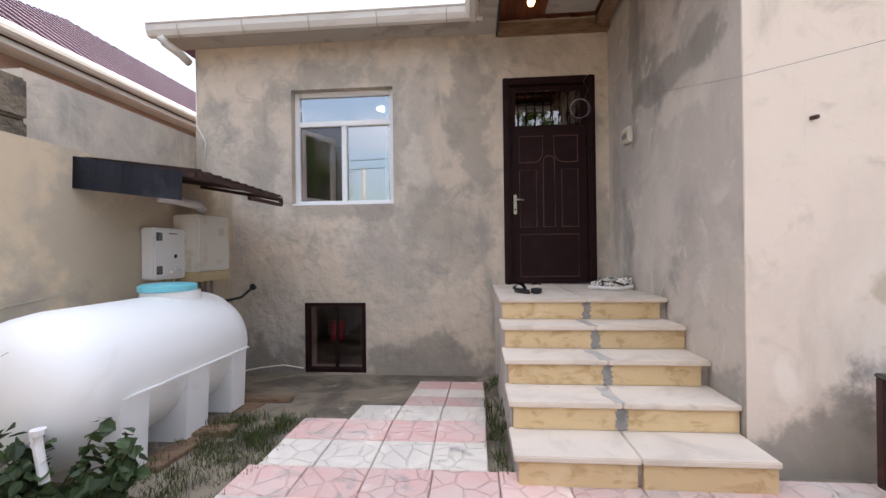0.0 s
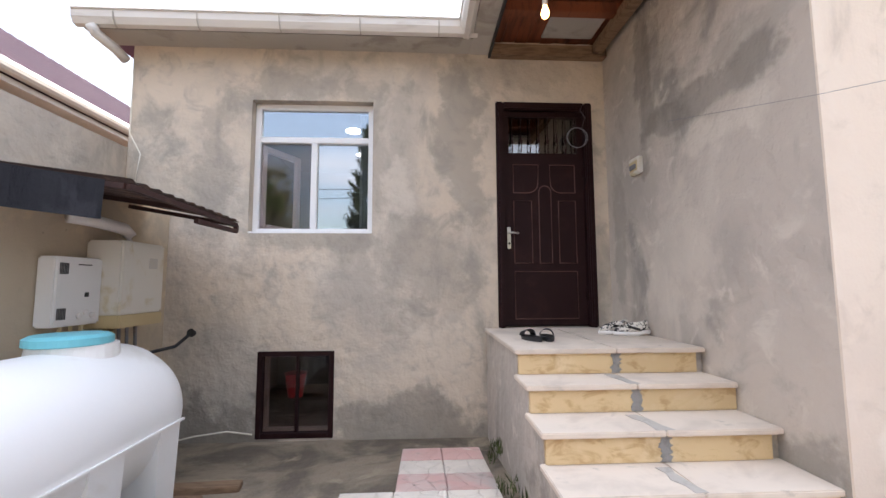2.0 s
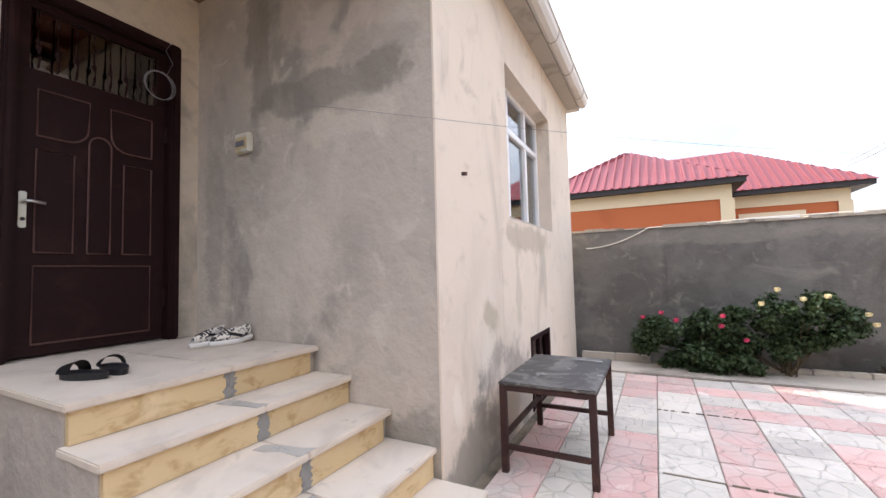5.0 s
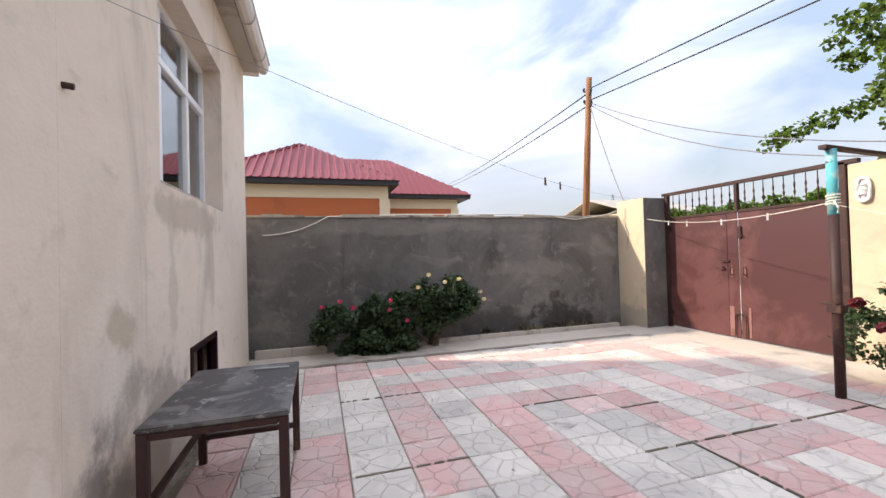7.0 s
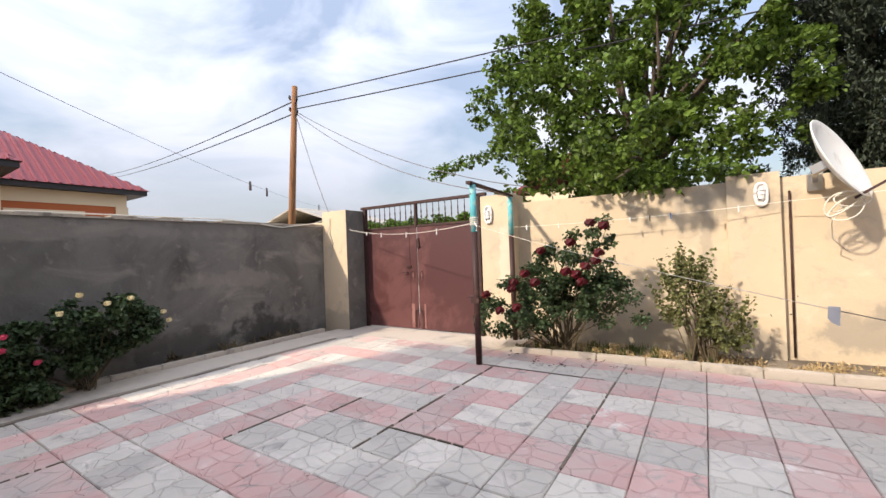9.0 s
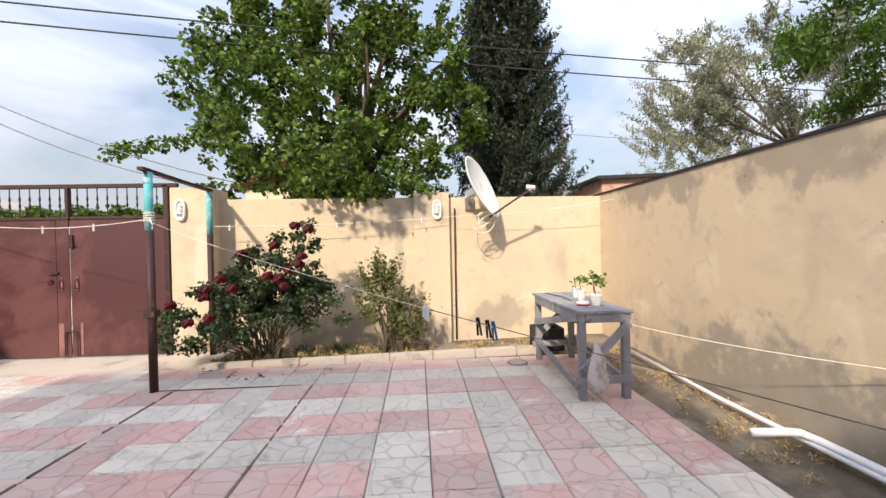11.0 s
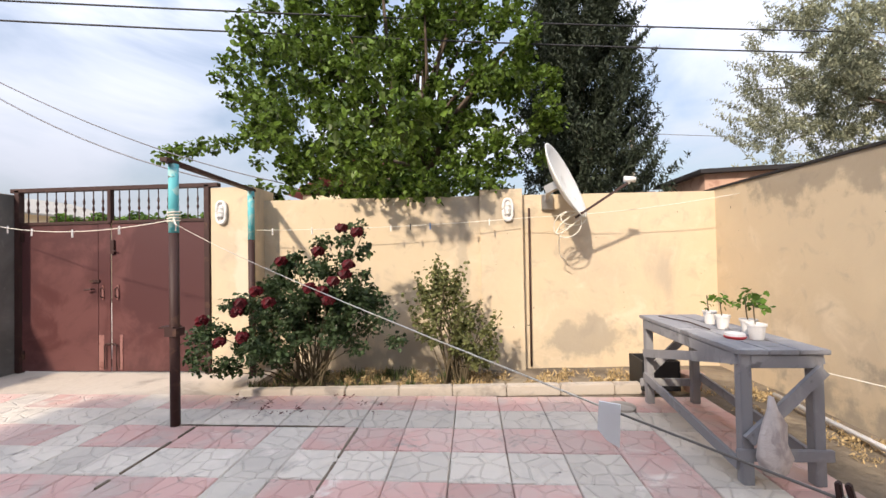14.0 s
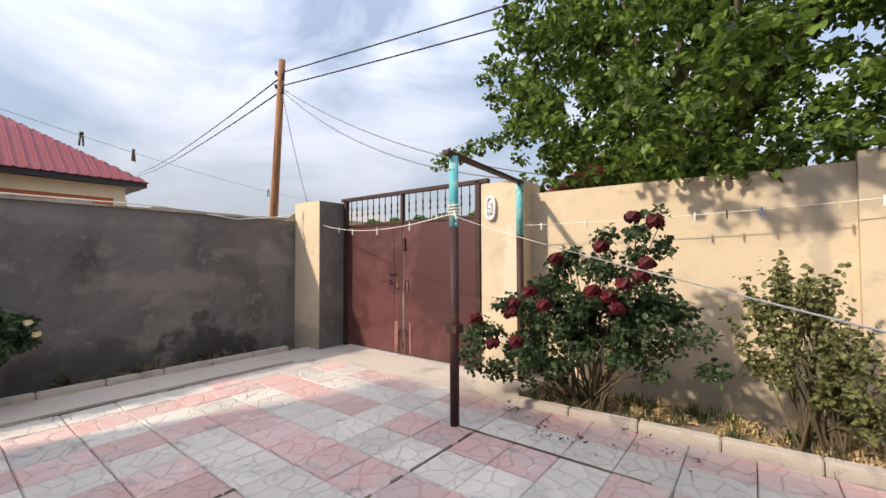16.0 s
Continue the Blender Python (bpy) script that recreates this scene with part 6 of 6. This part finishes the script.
hv = [((4.3 + 0.24 * k, -6.4, 1.88 + 0.06 * (k % 3)), 0.17) for k in range(15)]
tree("hedge", "green vine hedge across the road", (4.2, -6.5, 0), (4.2, -6.5, 1.4), hv, M_LEAFGREEN, 2600, 0.07, 48, 4, 0.05)

# ---- neighbouring houses ----


def ribbed_roof(bm, corners, ridge, step=0.22, seams=False):
    """Roof planes with raised seams; corners are the eaves anticlockwise, ridge two points."""
    c = [Vector(p) for p in corners]
    r0, r1 = Vector(ridge[0]), Vector(ridge[1])
    planes = [(c[0], c[1], r1, r0), (c[1], c[2], r1, r1), (c[2], c[3], r0, r1), (c[3], c[0], r0, r0)]
    for a, b, d, e in planes:
        L = (b - a).length
        n = max(2, int(L / step))
        nn = (b - a).cross((d + e) / 2 - a).normalized()
        if not seams:
            bm.faces.new([bm.verts.new(p) for p in ((a, b, d, e) if (d - e).length > 1e-4 else (a, b, d))])
            continue
        along = (b - a).normalized()
        ua, ub = (e - a).dot(along), (d - a).dot(along)
        rise = ((d + e) / 2 - a)
        upv = rise - along * rise.dot(along)
        for i in range(1, n):
            u = L * i / n
            t = 1.0
            if u < ua:
                t = u / ua
            elif u > ub:
                t = (L - u) / (L - ub)
            p0 = a + along * u + nn * 0.012
            bar(bm, p0, p0 + upv * t * 0.995, 0.05, 0.035)


def neighbour_east():
    h = thing("neighbour_house", "orange house with cream bands and red ribbed roof", "house")
    boxpart("wall", (12.5, 18, -0.5, 4.5, -0.1, 2.95), M_ORANGE, h, bevel=0)
    boxpart("band", (12.47, 18, -0.52, 4.52, 2.95, 3.32), M_CREAM, h, "cream band under the eaves", bevel=0)
    boxpart("corner_band", (12.46, 12.6, -0.56, -0.25, -0.1, 2.95), M_CREAM, h, bevel=0)
    boxpart("fascia", (12.2, 18.3, -0.8, 4.8, 3.32, 3.45), M_FASCIA, h, bevel=0)
    P("roof", lambda bm: ribbed_roof(bm, [(12.15, 4.85, 3.46), (12.15, -0.85, 3.46), (18.3, -0.85, 3.46), (18.3, 4.85, 3.46)], [(15.0, 2.1, 5.2), (15.2, 1.9, 5.2)]), M_ROOFRED, h)
    P("roof_seams", lambda bm: ribbed_roof(bm, [(12.15, 4.85, 3.46), (12.15, -0.85, 3.46), (18.3, -0.85, 3.46), (18.3, 4.85, 3.46)], [(15.0, 2.1, 5.2), (15.2, 1.9, 5.2)], seams=True), M_ROOFRED, h)["kind"] = "stuff"
    boxpart("back_wall", (14.6, 19.5, -3.45, -0.5, -0.1, 2.9), M_ORANGE, h, bevel=0)
    boxpart("back_band", (14.57, 19.5, -3.47, -0.5, 2.9, 3.25), M_CREAM, h, bevel=0)
    boxpart("corner_band", (14.55, 14.7, -3.5, -3.2, -0.1, 2.9), M_CREAM, h, bevel=0)
    boxpart("window_surround", (14.55, 14.6, -2.5, -0.95, 1.6, 2.72), M_CREAM, h, bevel=0)
    w = boxpart("window", (14.53, 14.56, -2.35, -1.1, 1.65, 2.6), M_PVC, h, bevel=0)
    for a in (-2.3, -1.7):
        P("pane", lambda bm: box(bm, 14.52, 14.528, a, a + 0.52, 1.7, 2.52), M_GLASSDARK, w)
    boxpart("back_fascia", (14.3, 19.8, -3.9, -0.5, 3.25, 3.38), M_FASCIA, h, bevel=0)
    P("back_roof", lambda bm: ribbed_roof(bm, [(14.25, 3.2, 3.39), (14.25, -3.95, 3.39), (19.8, -3.95, 3.39), (19.8, 3.2, 3.39)], [(17.0, 2.0, 5.2), (17.0, -1.3, 5.2)]), M_ROOFRED, h)
    P("roof_seams", lambda bm: ribbed_roof(bm, [(14.25, 3.2, 3.39), (14.25, -3.95, 3.39), (19.8, -3.95, 3.39), (19.8, 3.2, 3.39)], [(17.0, 2.0, 5.2), (17.0, -1.3, 5.2)], seams=True), M_ROOFRED, h)["kind"] = "stuff"


neighbour_east()


def neighbour_west():
    h = thing("west_house", "salmon neighbour house with a maroon ribbed roof", "house")
    boxpart("wall", (-10.2, -4.75, 2.7, 17.7, -0.1, 3.3), M_SALMON, h, bevel=0)
    P("roof", lambda bm: ribbed_roof(bm, [(-4.5, 18, 3.5), (-4.5, 2.4, 3.5), (-10.5, 2.4, 3.5), (-10.5, 18, 3.5)][::-1], [(-7.5, 14.0, 5.62), (-7.5, 7.2, 5.62)], 0.2), M_ROOFMAROON, h)
    P("roof_seams", lambda bm: ribbed_roof(bm, [(-4.5, 18, 3.5), (-4.5, 2.4, 3.5), (-10.5, 2.4, 3.5), (-10.5, 18, 3.5)][::-1], [(-7.5, 14.0, 5.62), (-7.5, 7.2, 5.62)], 0.2, seams=True), M_ROOFMAROON, h)["kind"] = "stuff"
    P("gutter", lambda bm: (tube(bm, [(-4.45, 2.4, 3.44), (-4.45, 18, 3.44)], 0.075, 12), box(bm, -4.75, -4.5, 2.4, 18, 3.30, 3.36)), M_GUTTER, h, "white gutter under the eaves")


neighbour_west()


def shed(name, label, dims, mat, roofmat, over=0.15, tilt=0.2):
    s = thing(name, label, "house")
    x0, x1, y0, y1, z = dims
    boxpart("wall", (x0, x1, y0, y1, -0.1, z), mat, s, bevel=0)
    xm = (x0 + x1) / 2

    def rf(bm):
        p = [(x0 - over, z - 0.03), (xm, z + tilt), (x1 + over, z - 0.03)]
        lo = [[bm.verts.new((x, y, zz + k * 0.06)) for x, zz in p] for y in (y0 - over, y1 + over) for k in (0, 1)]
        a0, a1, b0, b1 = lo
        for i in (0, 1):
            bm.faces.new((a0[i], a0[i + 1], b0[i + 1], b0[i]))
            bm.faces.new((a1[i], a1[i + 1], b1[i + 1], b1[i]))
            bm.faces.new((a0[i], a0[i + 1], a1[i + 1], a1[i]))
            bm.faces.new((b0[i], b0[i + 1], b1[i + 1], b1[i]))
        bm.faces.new((a0[0], a1[0], b1[0], b0[0]))
        bm.faces.new((a0[2], a1[2], b1[2], b0[2]))
    P("roof", rf, roofmat, s)
    return s


shed("pale_house", "pale low gabled house across the road", (12.5, 17.0, -13, -9.5, 2.6), M_CREAM, M_SOFFIT, 0.2, 0.7)
shed("red_roof_house", "low house with a red roof behind the tree", (1.5, 5.5, -18, -12, 3.2), M_CREAM, M_ROOFRED, 0.3, 1.2)
sb = shed("brick_shed", "pink brick outbuilding with a flat sheet roof", (-6.5, -3.3, -7.0, -5.7, 2.37), M_BRICK, M_FASCIA, 0.12, 0.02)
fh = thing("far_house", "grey far-off building above the wall", "house")
boxpart("wall", (-8.0, -4.5, -21, -18, 0, 3.9), M_CABLE_G, fh, bevel=0)
sb2 = thing("stone_pier", "rough limestone block pier beside the boundary wall", "pier")
for k in range(8):
    boxpart("stone", (-3.3, -2.9, 1.9, 2.71, 0.0 + 0.3 * k, 0.29 + 0.3 * k), M_STONE, sb2, bevel=0.02)

# ---- utility pole and wires ----
up = thing("utility_pole", "weathered wooden utility pole with wires", "utility pole", at=(7.17, -3.81, -0.1))
P("pole", lambda bm: tube(bm, [(0.42, 0.0, 0), (0.17, 0, 2.9), (0, 0, 4.81)], 0.078, 12, 0.055), M_POLE, up, smooth=True)
for zz, s in ((4.60, 1), (4.52, -1), (4.36, 1), (4.27, -1)):
    P("insulator", lambda bm: lathe(bm, [(0.012, -0.04), (0.025, -0.02), (0.025, 0.015), (0.012, 0.035)], pose(s * 0.11, 0.05, zz), 10), M_BLACK, up)
    P("bracket", lambda bm: bar(bm, (0, 0, zz - 0.05), (s * 0.11, 0.05, zz - 0.05), 0.025), M_IRON, up)
PX, PY = 7.17, -3.81
for z, far in ((4.49, (-24, -9.8, 5.6)), (4.25, (-24, -9.8, 5.1))):
    cord("power_line", "black overhead power line", sag((PX, PY, z), far, 0.3, 20), 0.011, M_CABLE_D, "wire")
for z, far in ((4.42, (40, -10.7, 8.3)), (4.17, (40, -10.55, 8.0))):
    cord("power_line", "black overhead power line", sag((PX, PY, z), far, 0.3, 20), 0.013, M_CABLE_D, "wire")
cord("service_wire", "thin grey service wire to the house", sag((PX, PY, 4.15), (6.0, -3.6, 1.9), 0.10), 0.008, M_CABLE_G, "wire")
cord("service_wire", "thin grey service wire to the post", sag((PX, PY, 4.2), (2.6, -4.6, 2.2), 0.25), 0.008, M_CABLE_G, "wire")
cord("service_wire", "thin grey service wire to the post", sag((PX, PY, 4.16), (2.45, -3.58, 1.97), 0.32), 0.008, M_CABLE_G, "wire")
HW = sag((SX - 0.012, WY - 0.012, 2.044), (5.40, -3.3, 1.99), 0.16, 20)
cord("house_wire", "thin grey line from the house corner to the gate pillar", [Vector((SX - 0.01, 3.45, 2.38))] + HW, 0.0012, M_CABLE_G, "wire")
for k in (10, 11, 16):
    peg(tuple(HW[k]), M_IRON, 0, 1.0, 20 * k)
cord("wall_cable", "loose white cable draped over the grey wall", sag((GX - 0.02, 2.2, 1.5), (GX - 0.02, 1.4, 1.74), 0.06) + [Vector((GX + 0.05, 0.4, 1.775)), Vector((GX + 0.02, -1.6, 1.785)), Vector((GX - 0.03, -2.4, 1.70)), Vector((GX - 0.03, -3.0, 1.78)), Vector((5.6, -3.2, 1.86)), Vector((5.62, -3.2, 1.6)), Vector((5.55, -3.21, 1.45)), Vector((5.6, -3.21, 1.2))], 0.008, M_CABLE_W, "cable")
cord("corner_wires", "loose wires hanging at the house corner", [Vector((X0 + 0.02, FY - 0.02, 3.35)), Vector((X0 + 0.03, FY - 0.03, 2.6)), Vector((X0 + 0.15, FY - 0.05, 2.4)), Vector((X0 + 0.1, FY - 0.05, 2.0))], 0.006, M_CABLE_W, "cable")
cord("ground_cable", "thin pale cable along the wall foot", [Vector((-1.7, FY - 0.03, -0.12)), Vector((-1.9, FY - 0.06, -0.08)), Vector((-2.15, FY - 0.10, -0.10)), Vector((-2.45, FY - 0.3, -0.12))], 0.007, M_CABLE_W, "cable")
nl = thing("wall_nail", "dark nail stub in the pale plaster", "nail")
P("stub", lambda bm: tube(bm, [(1.94, WY + 0.01, 1.817), (1.95, WY - 0.03, 1.815)], 0.012, 8), M_IRON, nl)

fp = thing("far_pole", "pale concrete utility pole far behind the trees", "utility pole", at=(-7.85, -20.0, -0.1))
P("pole", lambda bm: tube(bm, [(0, 0, 0), (0, 0, 7.3)], 0.13, 10, 0.09), M_KERB, fp, smooth=True)
cord("power_line", "thin far overhead wire", sag((-7.85, -20, 7.1), (-40, -21, 6.6), 0.5, 16), 0.016, M_CABLE_G, "wire")

# ceiling lights seen through the front window
for x, y in ((-1.14, 6.09), (-1.16, 7.1)):
    ld = thing("ceiling_light", "round white ceiling light inside the room", "ceiling light", "ceiling lights", (x, y, 3.28))
    P("disc", lambda bm: lathe(bm, [(0.10, 0), (0.11, 0.01), (0.10, 0.018)], None, 24), M_LED, ld)
cur = thing("curtain", "white sheer curtain behind the window", "curtain")


def curtain_mesh(bm):
    n = 40
    for_x = [(-0.86 + 0.20 * i / n, FY + 0.42 + 0.025 * math.sin(i * 0.9)) for i in range(n + 1)]
    prism(bm, [(x, y, 0.9) for x, y in for_x] + [(x, y + 0.004, 0.9) for x, y in for_x[::-1]], (0, 0, 2.3))


P("cloth", curtain_mesh, M_CURTAIN, cur, smooth=True)

# ---- paving ----
paving = tagged(new("pavement"), "pink and grey cast paving slabs in nested bands", "paving", kind="structure")


def slab_mesh(w, d, h, mat):
    bm = bmesh.new()
    box(bm, -w / 2, w / 2, -d / 2, d / 2, -h, 0)
    top = [e for e in bm.edges if all(v.co.z > -0.001 for v in e.verts)]
    bmesh.ops.bevel(bm, geom=top, offset=0.006, segments=1, affect="EDGES")
    bmesh.ops.recalc_face_normals(bm, faces=bm.faces)
    me = bpy.data.meshes.new("slab")
    bm.to_mesh(me)
    bm.free()
    me.materials.append(mat)
    return me


slabs = {}


def lay(x0, x1, y0, y1, pink, rng, slope=False):
    key = (round(x1 - x0, 3), round(y1 - y0, 3), pink)
    if key not in slabs:
        slabs[key] = slab_mesh(x1 - x0 - 0.005, y1 - y0 - 0.005, 0.05, M_TILEPINK if pink else M_TILEGREY)
    ob = new("paving_slab", slabs[key])
    cx, cy = (x0 + x1) / 2, (y0 + y1) / 2
    tx = math.degrees(math.atan2(dip(cx, y1) - dip(cx, y0), y1 - y0)) if slope else 0
    ob.matrix_world = pose(cx, cy, 0.004 + rng.uniform(-0.003, 0.003) + (dip(cx, cy) if slope else 0), tx + rng.uniform(-0.35, 0.35), rng.uniform(-0.35, 0.35), rng.uniform(-0.3, 0.3))
    ob.parent = paving


rt = random.Random(8)
XS = [0.99 - 0.34 * k for k in range(8, 0, -1)] + [0.99 + 0.299 * k for k in range(14)]
YS = [-2.972, -2.646] + [-2.32 + 0.336 * k for k in range(12)] + [1.69, 1.97, 2.244]
nx, ny = len(XS) - 1, len(YS) - 1
for i in range(nx):
    for j in range(ny):
        if YS[j + 1] > 1.3 and XS[i + 1] < -0.9:
            continue
        ring = min(i, nx - i, j, ny - 1 - j)
        pink = ring % 2 == 0
        if rt.random() < 0.07:
            pink = not pink
        lay(XS[i], XS[i + 1], YS[j], YS[j + 1], pink, rt)
py = [2.244 + 0.31 * k for k in range(7)]
for j in range(6):
    left = (-1.0, -1.0, -0.68, -0.36, -0.36, -0.36)[j]
    x = left
    while x < 0.2:
        lay(x, x + 0.315, py[j], py[j + 1], j % 2 == 1, rt, True)
        x += 0.315


# dirt packed into the widest joints
def joint_dirt(bm):
    rng = random.Random(91)
    for x0, y0, x1, y1 in ((0.98, -2.32, 2.36, -2.32), (0.99, -2.30, 0.99, -0.55), (2.186, -2.28, 2.186, -0.30), (3.083, 0.032, 3.083, -0.64), (2.784, -0.64, 2.784, -0.976), (1.588, -0.64, 2.186, -0.64), (2.485, 0.70, 2.485, 1.376), (3.68, 0.704, 3.68, 1.376), (4.88, -1.5, 4.88, 1.6)):
        n = 26
        for i in range(n):
            if rng.random() < 0.18:
                continue
            a, b = Vector((x0, y0, 0)).lerp(Vector((x1, y1, 0)), i / n), Vector((x0, y0, 0)).lerp(Vector((x1, y1, 0)), (i + 1.1) / n)
            w = rng.uniform(0.006, 0.018)
            bar(bm, a + Vector((0, 0, -0.002)), b + Vector((0, 0, -0.002)), w, 0.024)


tagged(P("joint_dirt", joint_dirt, M_SOIL), "dark soil packed into open paving joints", "dirt", kind="stuff")
